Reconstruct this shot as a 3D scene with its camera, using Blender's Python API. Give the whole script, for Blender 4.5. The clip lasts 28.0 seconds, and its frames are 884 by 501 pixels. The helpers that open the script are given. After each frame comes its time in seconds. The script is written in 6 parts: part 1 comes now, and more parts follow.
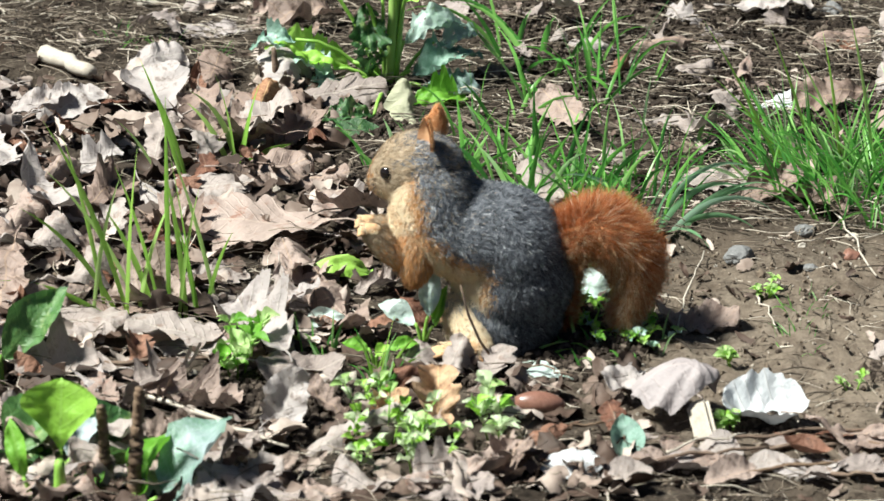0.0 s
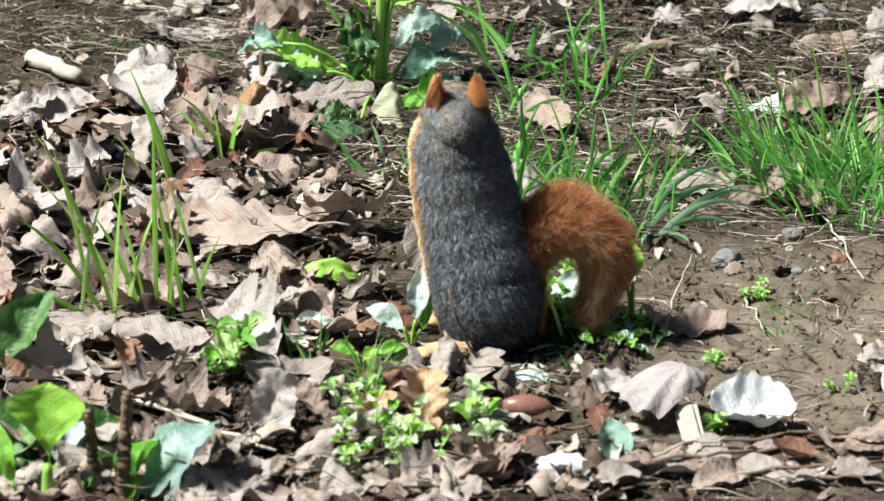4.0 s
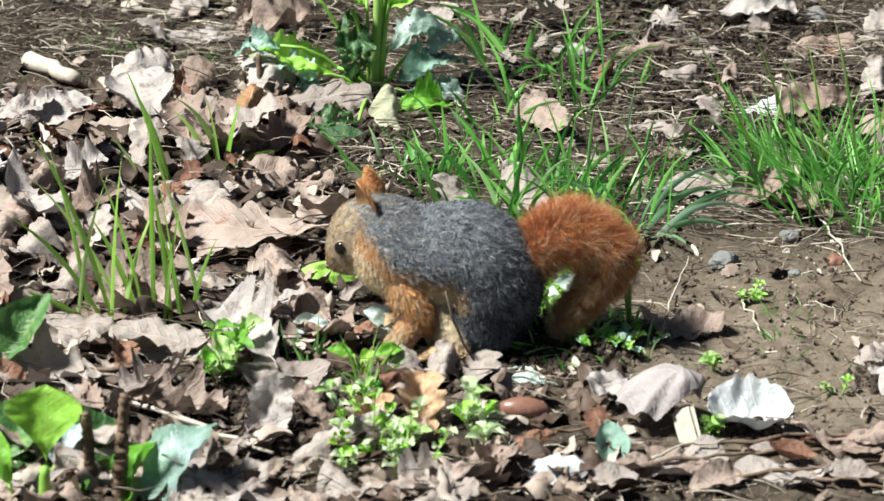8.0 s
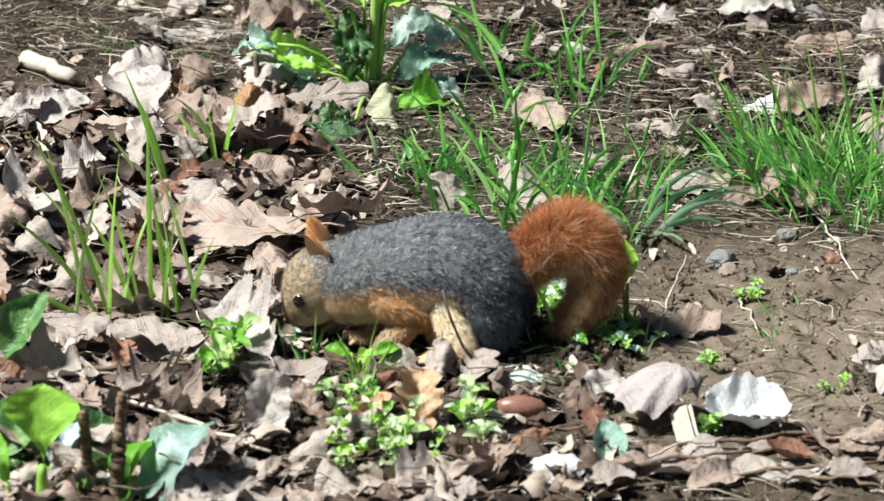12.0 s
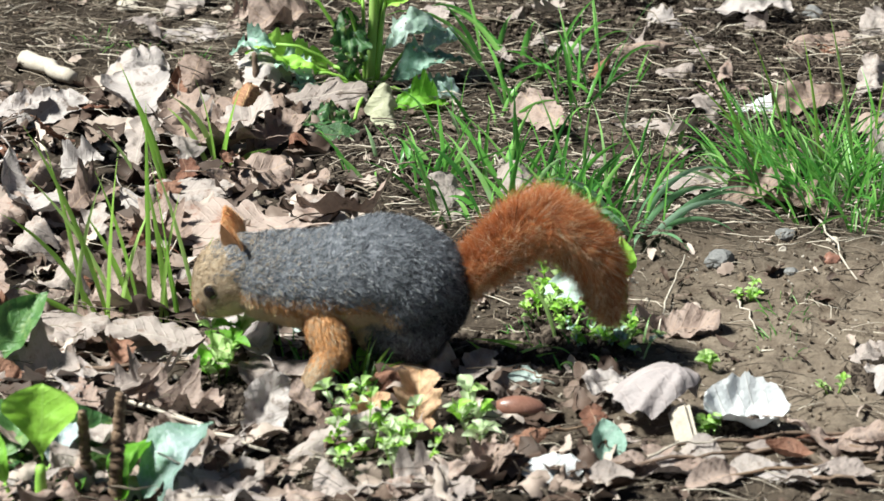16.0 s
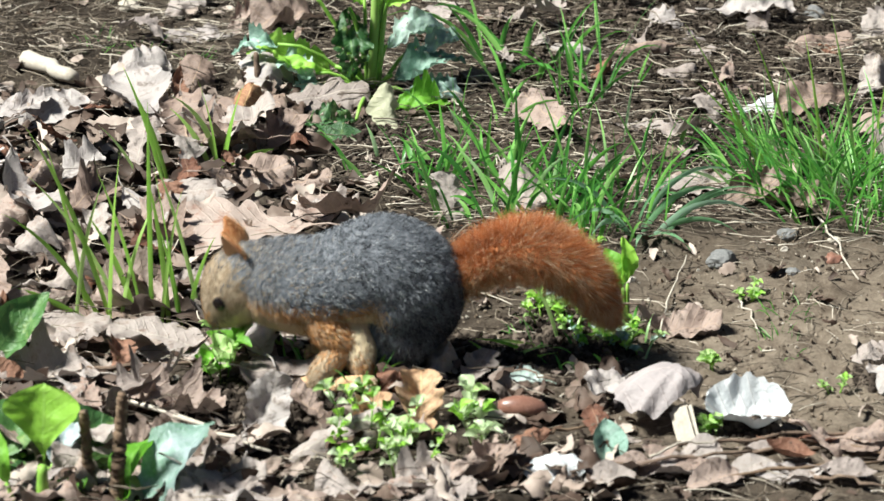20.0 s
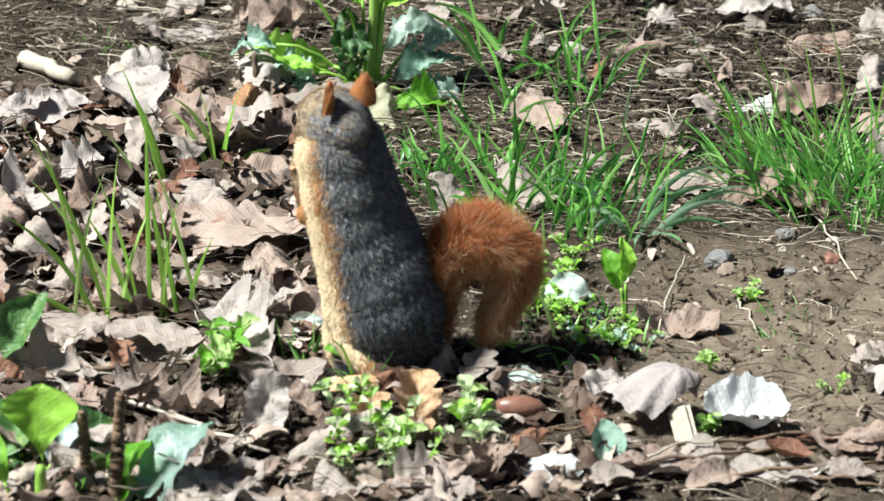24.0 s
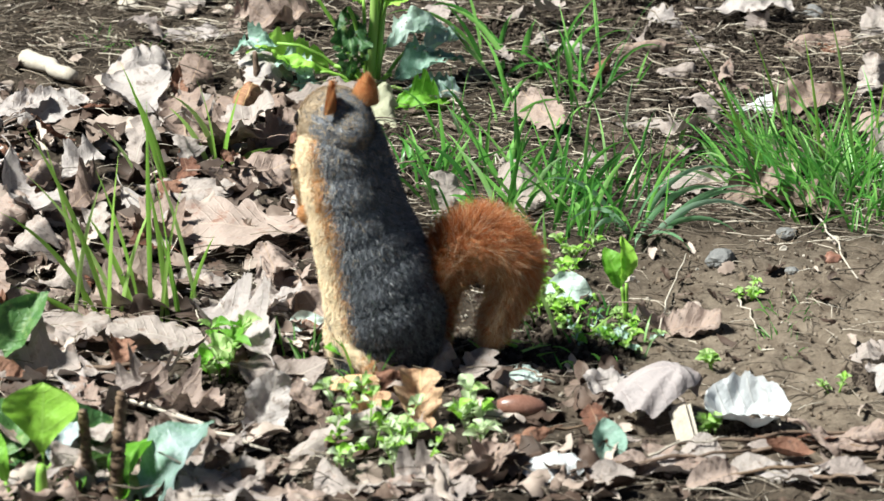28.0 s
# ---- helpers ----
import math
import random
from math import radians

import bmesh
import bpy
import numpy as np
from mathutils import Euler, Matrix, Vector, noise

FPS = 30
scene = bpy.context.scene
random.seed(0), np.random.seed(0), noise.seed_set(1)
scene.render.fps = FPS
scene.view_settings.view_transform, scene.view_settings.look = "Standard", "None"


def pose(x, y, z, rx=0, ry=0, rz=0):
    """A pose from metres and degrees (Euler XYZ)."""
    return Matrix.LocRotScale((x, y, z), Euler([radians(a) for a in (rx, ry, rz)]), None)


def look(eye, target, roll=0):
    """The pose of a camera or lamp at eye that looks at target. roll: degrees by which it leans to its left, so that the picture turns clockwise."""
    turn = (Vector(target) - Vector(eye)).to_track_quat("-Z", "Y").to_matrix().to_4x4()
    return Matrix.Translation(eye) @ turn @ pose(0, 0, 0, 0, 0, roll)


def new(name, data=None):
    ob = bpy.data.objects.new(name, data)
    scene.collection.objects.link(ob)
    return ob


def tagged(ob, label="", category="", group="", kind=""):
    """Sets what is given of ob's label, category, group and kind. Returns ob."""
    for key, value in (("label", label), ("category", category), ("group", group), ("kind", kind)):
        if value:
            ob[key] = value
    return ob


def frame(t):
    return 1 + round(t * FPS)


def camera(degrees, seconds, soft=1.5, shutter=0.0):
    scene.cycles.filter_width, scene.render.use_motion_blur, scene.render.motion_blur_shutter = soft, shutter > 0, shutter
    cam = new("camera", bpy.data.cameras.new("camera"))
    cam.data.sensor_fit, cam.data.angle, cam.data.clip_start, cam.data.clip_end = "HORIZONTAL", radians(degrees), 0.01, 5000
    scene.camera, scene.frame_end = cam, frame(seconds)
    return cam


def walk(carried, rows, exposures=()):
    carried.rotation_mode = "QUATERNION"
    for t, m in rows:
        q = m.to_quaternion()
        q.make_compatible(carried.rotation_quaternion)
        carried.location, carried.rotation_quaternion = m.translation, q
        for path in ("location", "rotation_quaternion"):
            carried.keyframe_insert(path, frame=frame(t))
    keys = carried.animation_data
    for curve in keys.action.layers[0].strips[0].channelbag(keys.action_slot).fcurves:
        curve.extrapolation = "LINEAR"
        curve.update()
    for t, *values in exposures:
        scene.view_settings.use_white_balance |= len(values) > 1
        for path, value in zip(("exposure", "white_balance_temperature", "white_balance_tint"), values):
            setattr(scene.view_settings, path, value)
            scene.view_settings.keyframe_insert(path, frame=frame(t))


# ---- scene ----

# ---- camera: held in the hand, standing still and turning a little ----
cam = camera(13.0, 28.0, soft=1.58, shutter=0.5)
cam.data.dof.use_dof, cam.data.dof.focus_distance, cam.data.dof.aperture_fstop = True, 3.42, 16
walk(cam, [
    (0, pose(0, -3.0597, 1.2362, 67.933, 0, 0.296)),
    (0.5, pose(0, -3.0597, 1.2362, 67.933, 0, 0.269)),
    (1, pose(0, -3.0597, 1.2362, 67.950, 0, 0.251)),
    (1.5, pose(0, -3.0597, 1.2362, 67.958, 0, 0.225)),
    (2, pose(0, -3.0597, 1.2362, 67.975, 0, 0.207)),
    (2.5, pose(0, -3.0597, 1.2362, 67.975, 0, 0.180)),
    (3, pose(0, -3.0597, 1.2362, 67.983, 0, 0.153)),
    (3.5, pose(0, -3.0597, 1.2362, 67.983, 0, 0.126)),
    (5.5, pose(0, -3.0597, 1.2362, 68.000, 0, 0.049)),
    (6, pose(0, -3.0597, 1.2362, 68.000, 0, 0.045)),
    (6.5, pose(0, -3.0597, 1.2362, 68.000, 0, 0.045)),
    (7, pose(0, -3.0597, 1.2362, 68.000, 0, 0.054)),
    (7.5, pose(0, -3.0597, 1.2362, 68.012, 0, 0.072)),
    (8, pose(0, -3.0597, 1.2362, 68.021, 0, 0.054)),
    (8.5, pose(0, -3.0597, 1.2362, 68.012, 0, 0.045)),
    (9, pose(0, -3.0597, 1.2362, 68.008, 0, 0.045)),
    (9.5, pose(0, -3.0597, 1.2362, 68.000, 0, 0.027)),
    (10, pose(0, -3.0597, 1.2362, 68.000, 0, 0.027)),
    (10.5, pose(0, -3.0597, 1.2362, 67.988, 0, 0.027)),
    (11, pose(0, -3.0597, 1.2362, 67.988, 0, 0.027)),
    (11.5, pose(0, -3.0597, 1.2362, 68.000, 0, 0.022)),
    (12, pose(0, -3.0597, 1.2362, 68.000, 0, 0.013)),
    (12.5, pose(0, -3.0597, 1.2362, 68.000, 0, 0.000)),
    (14.5, pose(0, -3.0597, 1.2362, 68.012, 0, -0.013)),
    (15, pose(0, -3.0597, 1.2362, 68.000, 0, -0.013)),
    (16, pose(0, -3.0597, 1.2362, 68.000, 0, -0.009)),
    (17, pose(0, -3.0597, 1.2362, 68.000, 0, 0.000)),
    (18, pose(0, -3.0597, 1.2362, 68.000, 0, 0.009)),
    (19, pose(0, -3.0597, 1.2362, 68.000, 0, 0.009)),
    (20, pose(0, -3.0597, 1.2362, 68.000, 0, 0.018)),
    (20.5, pose(0, -3.0597, 1.2362, 67.988, 0, 0.018)),
    (21, pose(0, -3.0597, 1.2362, 67.988, 0, 0.013)),
    (21.5, pose(0, -3.0597, 1.2362, 67.975, 0, -0.013)),
    (23.5, pose(0, -3.0597, 1.2362, 67.988, 0, -0.009)),
    (24, pose(0, -3.0597, 1.2362, 68.000, 0, -0.009)),
    (25, pose(0, -3.0597, 1.2362, 68.000, 0, 0.000)),
    (25.5, pose(0, -3.0597, 1.2362, 68.008, 0, 0.000)),
    (26, pose(0, -3.0597, 1.2362, 68.017, 0, 0.013)),
    (26.5, pose(0, -3.0597, 1.2362, 68.012, 0, 0.013)),
    (27, pose(0, -3.0597, 1.2362, 68.000, 0, 0.000)),
    (27.5, pose(0, -3.0597, 1.2362, 67.996, 0, 0.004)),
    (28, pose(0, -3.0597, 1.2362, 67.988, 0, 0.004)),
], exposures=[(0, 1.25, 6240, 3), (28, 1.25, 6240, 3)])

# ---- light: bright day, sun from one side ----
SUN_ELEVATION, SUN_AZIMUTH = 55, 259      # azimuth clockwise from +y
world = bpy.data.worlds.new("sky")
world.use_nodes = True
scene.world = world
sky = world.node_tree.nodes.new("ShaderNodeTexSky")
sky.sky_type = "NISHITA"
sky.sun_disc = False
sky.sun_elevation = radians(SUN_ELEVATION)
sky.sun_rotation = radians(SUN_AZIMUTH)
sky_out = world.node_tree.nodes["Background"]
sky_out.inputs["Strength"].default_value = 0.019
world.node_tree.links.new(sky.outputs["Color"], sky_out.inputs["Color"])
sun_data = bpy.data.lights.new("sun", "SUN")
sun_data.energy, sun_data.angle, sun_data.color = 5.0, radians(10), (1.0, 0.97, 0.91)
sun_lamp = new("sun", sun_data)
az, el = radians(SUN_AZIMUTH), radians(SUN_ELEVATION)
sun_lamp.matrix_world = look((9 * math.sin(az) * math.cos(el), 9 * math.cos(az) * math.cos(el), 9 * math.sin(el)), (0, 0, 0))

# ---- materials ----
def nodes_of(name):
    m = bpy.data.materials.new(name)
    m.use_nodes = True
    return m, m.node_tree.nodes, m.node_tree.links


def ramp_node(n, l, fac, stops):
    r = n.new("ShaderNodeValToRGB")
    while len(r.color_ramp.elements) < len(stops):
        r.color_ramp.elements.new(0.5)
    for e, (p, c) in zip(r.color_ramp.elements, stops):
        e.position, e.color = p, (*c, 1)
    l.new(fac, r.inputs[0])
    return r.outputs[0]


def noise_node(n, l, vec, scale, detail=4.0, rough=0.6):
    t = n.new("ShaderNodeTexNoise")
    t.inputs["Scale"].default_value, t.inputs["Detail"].default_value, t.inputs["Roughness"].default_value = scale, detail, rough
    l.new(vec, t.inputs["Vector"])
    return t.outputs["Fac"]


def math_node(n, l, op, a, b=None, c=None):
    k = n.new("ShaderNodeMath")
    k.operation = op
    for i, v in enumerate((a, b, c)):
        if v is None:
            continue
        if isinstance(v, (int, float)):
            k.inputs[i].default_value = v
        else:
            l.new(v, k.inputs[i])
    return k.outputs[0]


def mix_node(n, l, kind, fac, a, b):
    k = n.new("ShaderNodeMix")
    k.data_type, k.blend_type = "RGBA", kind
    for s, v in ((k.inputs["Factor"], fac), (k.inputs["A"], a), (k.inputs["B"], b)):
        if isinstance(v, (int, float)):
            s.default_value = v
        elif isinstance(v, tuple):
            s.default_value = (*v, 1)
        else:
            l.new(v, s)
    return k.outputs["Result"]


def bump_node(n, l, height, strength, distance):
    b = n.new("ShaderNodeBump")
    b.inputs["Strength"].default_value, b.inputs["Distance"].default_value = strength, distance
    l.new(height, b.inputs["Height"])
    return b.outputs["Normal"]


def grainy(name, stops, scale=60.0, rough=0.85, bump=0.3, fine=600.0, distance=0.002, spec=0.3):
    """Mottled matter: two scales of noise for colour, the finer one also for relief."""
    m, n, l = nodes_of(name)
    tc = n.new("ShaderNodeTexCoord").outputs["Object"]
    a, b = noise_node(n, l, tc, scale), noise_node(n, l, tc, fine, 3)
    f = math_node(n, l, "ADD", math_node(n, l, "MULTIPLY", a, 0.6), math_node(n, l, "MULTIPLY", b, 0.4))
    p = n["Principled BSDF"]
    l.new(ramp_node(n, l, f, stops), p.inputs["Base Color"])
    p.inputs["Roughness"].default_value, p.inputs["Specular IOR Level"].default_value = rough, spec
    l.new(bump_node(n, l, f, bump, distance), p.inputs["Normal"])
    return m


def island(name, stops, rough=0.8, spec=0.2, patch=0.0, glow=0.0):
    """Each loose piece takes its own shade; patch adds a slow drift of shade over the whole."""
    m, n, l = nodes_of(name)
    g = n.new("ShaderNodeNewGeometry").outputs["Random Per Island"]
    tc = n.new("ShaderNodeTexCoord").outputs["Object"]
    f = g
    if patch:
        f = math_node(n, l, "ADD", math_node(n, l, "MULTIPLY", g, 1 - patch), math_node(n, l, "MULTIPLY", noise_node(n, l, tc, 90), patch))
    p = n["Principled BSDF"]
    col = ramp_node(n, l, f, stops)
    l.new(col, p.inputs["Base Color"])
    p.inputs["Roughness"].default_value, p.inputs["Specular IOR Level"].default_value = rough, spec
    if glow:
        tr = n.new("ShaderNodeBsdfTranslucent")
        l.new(col, tr.inputs["Color"])
        mx = n.new("ShaderNodeMixShader")
        mx.inputs[0].default_value = glow
        l.new(p.outputs[0], mx.inputs[1])
        l.new(tr.outputs[0], mx.inputs[2])
        l.new(mx.outputs[0], n["Material Output"].inputs["Surface"])
    return m


def leafy(name, stops, vein, rough=0.6, spec=0.35, through_light=0.09, veins=1.0, blotch=None, wide=45.0, crease=0.9):
    """A leaf with midrib and side veins along its own x axis; each leaf takes its own shade."""
    m, n, l = nodes_of(name)
    tc = n.new("ShaderNodeTexCoord").outputs["Object"]
    rnd = n.new("ShaderNodeObjectInfo").outputs["Random"]
    isl = n.new("ShaderNodeNewGeometry").outputs["Random Per Island"]
    sep = n.new("ShaderNodeSeparateXYZ")
    l.new(tc, sep.inputs[0])
    ay = math_node(n, l, "ABSOLUTE", sep.outputs["Y"])
    big, small = noise_node(n, l, tc, wide, 5), noise_node(n, l, tc, 420, 3)
    f = math_node(n, l, "ADD", math_node(n, l, "MULTIPLY", rnd, 0.35), math_node(n, l, "MULTIPLY", big, 0.5))
    f = math_node(n, l, "ADD", f, math_node(n, l, "MULTIPLY", math_node(n, l, "SUBTRACT", isl, 0.4), 0.15))
    f = math_node(n, l, "ADD", f, math_node(n, l, "MULTIPLY", small, 0.2))
    col = ramp_node(n, l, f, stops)
    if blotch:
        spots = n.new("ShaderNodeMapRange")
        spots.inputs["From Min"].default_value, spots.inputs["From Max"].default_value = 0.56, 0.68
        l.new(noise_node(n, l, tc, 70, 6, 0.7), spots.inputs["Value"])
        col = mix_node(n, l, "MIX", spots.outputs[0], col, blotch)
    wob = math_node(n, l, "MULTIPLY", math_node(n, l, "SUBTRACT", big, 0.5), 0.006)
    side = math_node(n, l, "SINE", math_node(n, l, "MULTIPLY", math_node(n, l, "ADD", math_node(n, l, "SUBTRACT", sep.outputs["X"], math_node(n, l, "MULTIPLY", ay, 0.8)), wob), 620))
    side = math_node(n, l, "POWER", math_node(n, l, "MAXIMUM", side, 0.0), 14.0)
    mid = math_node(n, l, "LESS_THAN", ay, 0.0009)
    v = math_node(n, l, "MAXIMUM", math_node(n, l, "MULTIPLY", side, 0.6), mid)
    v = math_node(n, l, "MULTIPLY", v, veins)
    col = mix_node(n, l, "MIX", math_node(n, l, "MULTIPLY", v, 0.55), col, vein)
    p = n["Principled BSDF"]
    l.new(col, p.inputs["Base Color"])
    p.inputs["Roughness"].default_value, p.inputs["Specular IOR Level"].default_value = rough, spec
    wrinkle = noise_node(n, l, tc, 150, 5, 0.65)
    hgt = math_node(n, l, "ADD", math_node(n, l, "MULTIPLY", v, 0.35), math_node(n, l, "ADD", big, math_node(n, l, "ADD", math_node(n, l, "MULTIPLY", small, 0.25), math_node(n, l, "MULTIPLY", wrinkle, crease))))
    nrm = bump_node(n, l, hgt, 0.8, 0.0022)
    l.new(nrm, p.inputs["Normal"])
    if through_light:
        tr = n.new("ShaderNodeBsdfTranslucent")
        l.new(col, tr.inputs["Color"])
        l.new(nrm, tr.inputs["Normal"])
        mx = n.new("ShaderNodeMixShader")
        mx.inputs[0].default_value = through_light
        l.new(p.outputs[0], mx.inputs[1])
        l.new(tr.outputs[0], mx.inputs[2])
        l.new(mx.outputs[0], n["Material Output"].inputs["Surface"])
    return m


def soil_material():
    m, n, l = nodes_of("soil")
    tc = n.new("ShaderNodeTexCoord").outputs["Object"]
    a, b, c = noise_node(n, l, tc, 11, 6, 0.65), noise_node(n, l, tc, 70, 6, 0.7), noise_node(n, l, tc, 420, 4, 0.7)
    f = math_node(n, l, "ADD", math_node(n, l, "MULTIPLY", a, 0.4), math_node(n, l, "MULTIPLY", b, 0.4))
    f = math_node(n, l, "ADD", f, math_node(n, l, "MULTIPLY", c, 0.25))
    dry = ramp_node(n, l, f, [(0.32, (0.026, 0.019, 0.013)), (0.46, (0.095, 0.072, 0.053)), (0.60, (0.185, 0.149, 0.114)), (0.80, (0.31, 0.27, 0.22))])
    humus = ramp_node(n, l, f, [(0.40, (0.008, 0.006, 0.004)), (0.52, (0.036, 0.027, 0.020)), (0.64, (0.100, 0.080, 0.061)), (0.82, (0.24, 0.20, 0.16))])
    # the dry trodden patch
    gap = n.new("ShaderNodeVectorMath")
    gap.operation = "DISTANCE"
    l.new(tc, gap.inputs[0])
    gap.inputs[1].default_value = (0.34, -0.22, 0)
    near = math_node(n, l, "ADD", gap.outputs["Value"], math_node(n, l, "MULTIPLY", math_node(n, l, "SUBTRACT", a, 0.5), 0.5))
    patch = n.new("ShaderNodeMapRange")
    patch.inputs["From Min"].default_value, patch.inputs["From Max"].default_value = 0.14, 0.32
    l.new(near, patch.inputs["Value"])
    col = mix_node(n, l, "MIX", patch.outputs[0], dry, humus)
    p = n["Principled BSDF"]
    l.new(col, p.inputs["Base Color"])
    p.inputs["Roughness"].default_value, p.inputs["Specular IOR Level"].default_value = 0.95, 0.15
    l.new(bump_node(n, l, math_node(n, l, "ADD", b, math_node(n, l, "MULTIPLY", c, 0.8)), 0.6, 0.004), p.inputs["Normal"])
    return m


SOIL = soil_material()
LEAF = {
    "pale": leafy("pale_dry_leaf", [(0.2, (0.22, 0.172, 0.152)), (0.45, (0.300, 0.250, 0.226)), (0.75, (0.345, 0.298, 0.273))], (0.44, 0.385, 0.33), blotch=(0.22, 0.155, 0.125)),
    "tan": leafy("tan_dry_leaf", [(0.2, (0.20, 0.138, 0.108)), (0.5, (0.290, 0.218, 0.184)), (0.8, (0.345, 0.272, 0.236))], (0.44, 0.345, 0.28), blotch=(0.22, 0.11, 0.075)),
    "brown": leafy("brown_dry_leaf", [(0.2, (0.085, 0.052, 0.039)), (0.5, (0.225, 0.160, 0.130)), (0.8, (0.33, 0.255, 0.22))], (0.38, 0.27, 0.19), blotch=(0.05, 0.03, 0.02)),
    "rust": leafy("rust_dry_leaf", [(0.2, (0.15, 0.058, 0.028)), (0.5, (0.36, 0.195, 0.105)), (0.8, (0.54, 0.39, 0.25))], (0.75, 0.50, 0.25), blotch=(0.16, 0.06, 0.03)),
    "russet": leafy("dark_russet_leaf", [(0.2, (0.045, 0.017, 0.010)), (0.5, (0.150, 0.062, 0.036)), (0.8, (0.28, 0.150, 0.098))], (0.30, 0.17, 0.11), blotch=(0.05, 0.022, 0.014)),
    "grey": leafy("grey_dry_leaf", [(0.2, (0.13, 0.105, 0.098)), (0.5, (0.34, 0.295, 0.28)), (0.8, (0.37, 0.330, 0.312))], (0.46, 0.41, 0.36), blotch=(0.16, 0.12, 0.10)),
    "umber": leafy("umber_dry_leaf", [(0.2, (0.15, 0.115, 0.10)), (0.5, (0.25, 0.205, 0.185)), (0.8, (0.34, 0.285, 0.265))], (0.42, 0.36, 0.31), blotch=(0.10, 0.07, 0.055)),
    "ash": leafy("ash_grey_leaf", [(0.2, (0.29, 0.25, 0.246)), (0.5, (0.365, 0.32, 0.316)), (0.8, (0.44, 0.395, 0.39))], (0.46, 0.38, 0.36), through_light=0.15),
    "white": leafy("white_felted_leaf", [(0.2, (0.44, 0.44, 0.44)), (0.5, (0.53, 0.54, 0.55)), (0.8, (0.61, 0.62, 0.63))], (0.66, 0.60, 0.56), through_light=0.1),
    "wilt": leafy("wilted_yellow_leaf", [(0.2, (0.24, 0.25, 0.13)), (0.5, (0.38, 0.38, 0.24)), (0.8, (0.50, 0.49, 0.35))], (0.5, 0.5, 0.34), through_light=0.3),
    "green": leafy("fresh_green_leaf", [(0.2, (0.07, 0.20, 0.015)), (0.5, (0.14, 0.36, 0.03)), (0.8, (0.24, 0.50, 0.06))], (0.32, 0.55, 0.12), 0.5, 0.4, 0.45, veins=0.6, wide=25, crease=0.3),
    # own blue-green; the palest stop also holds white sheen from the sky
    "blue": leafy("bluish_green_leaf", [(0.25, (0.07, 0.16, 0.10)), (0.48, (0.23, 0.36, 0.29)), (0.75, (0.52, 0.60, 0.56))], (0.42, 0.50, 0.45), 0.45, 0.5, 0.15, veins=0.4, wide=60),
    # green leaf; the pale bluish stops paint the sky's reflection on it
    "sheen_green": leafy("sheen_green_leaf", [(0.28, (0.07, 0.20, 0.09)), (0.46, (0.25, 0.315, 0.31)), (0.62, (0.46, 0.50, 0.525))], (0.40, 0.50, 0.46), 0.3, 0.6, 0.15, veins=0.4, wide=28),
    "dark": leafy("dark_green_leaf", [(0.2, (0.015, 0.05, 0.016)), (0.5, (0.045, 0.12, 0.035)), (0.8, (0.11, 0.23, 0.06))], (0.14, 0.26, 0.08), 0.4, 0.5, 0.25, blotch=(0.22, 0.30, 0.09), wide=90),
    "fresh": leafy("pale_fresh_leaf", [(0.2, (0.20, 0.36, 0.09)), (0.5, (0.33, 0.49, 0.16)), (0.8, (0.48, 0.62, 0.28))], (0.5, 0.64, 0.3), 0.5, 0.4, 0.4, veins=0.4, wide=25, crease=0.2),
    "milky": leafy("milky_green_leaf", [(0.2, (0.36, 0.48, 0.24)), (0.5, (0.50, 0.60, 0.36)), (0.8, (0.62, 0.70, 0.50))], (0.62, 0.70, 0.45), 0.4, 0.5, 0.35, veins=0.3, wide=25, crease=0.2),
    "lime": leafy("young_lime_leaf", [(0.2, (0.19, 0.42, 0.03)), (0.5, (0.30, 0.58, 0.06)), (0.8, (0.44, 0.70, 0.14))], (0.48, 0.72, 0.2), 0.5, 0.4, 0.45, veins=0.45, wide=25, crease=0.2),
}
LITTER = island("leaf_litter", [(0.0, (0.016, 0.010, 0.007)), (0.42, (0.075, 0.047, 0.034)), (0.62, (0.20, 0.150, 0.122)), (0.82, (0.38, 0.315, 0.272)), (1.0, (0.43, 0.378, 0.335))], 0.7, 0.3, 0.3)
STRAW = island("straw", [(0.0, (0.022, 0.015, 0.010)), (0.45, (0.092, 0.070, 0.051)), (0.76, (0.25, 0.205, 0.157)), (1.0, (0.54, 0.48, 0.40))], 0.7, 0.3)
CRUMB = island("soil_crumbs", [(0.0, (0.04, 0.03, 0.024)), (0.5, (0.15, 0.115, 0.085)), (0.85, (0.22, 0.18, 0.14)), (1.0, (0.40, 0.36, 0.31))], 0.95, 0.1)
HUMUS_AND_SHADE = island("humus_and_shade", [(0.0, (0.012, 0.009, 0.007)), (0.6, (0.045, 0.034, 0.027)), (1.0, (0.12, 0.095, 0.075))], 0.95, 0.1)
BARK = grainy("twig_bark", [(0.3, (0.05, 0.035, 0.025)), (0.55, (0.16, 0.11, 0.08)), (0.8, (0.30, 0.23, 0.17))], 80, 0.9, 0.6)
DRYSTALK = grainy("dry_stalk", [(0.3, (0.09, 0.05, 0.03)), (0.55, (0.17, 0.115, 0.075)), (0.8, (0.30, 0.225, 0.155))], 120, 0.85, 0.6)
PALEWOOD = grainy("bleached_wood", [(0.3, (0.29, 0.25, 0.20)), (0.55, (0.42, 0.37, 0.31)), (0.8, (0.54, 0.49, 0.43))], 70, 0.85, 0.4)
STONE = grainy("small_stone", [(0.3, (0.07, 0.07, 0.07)), (0.6, (0.19, 0.185, 0.18)), (0.8, (0.36, 0.35, 0.33))], 90, 0.8, 0.5)
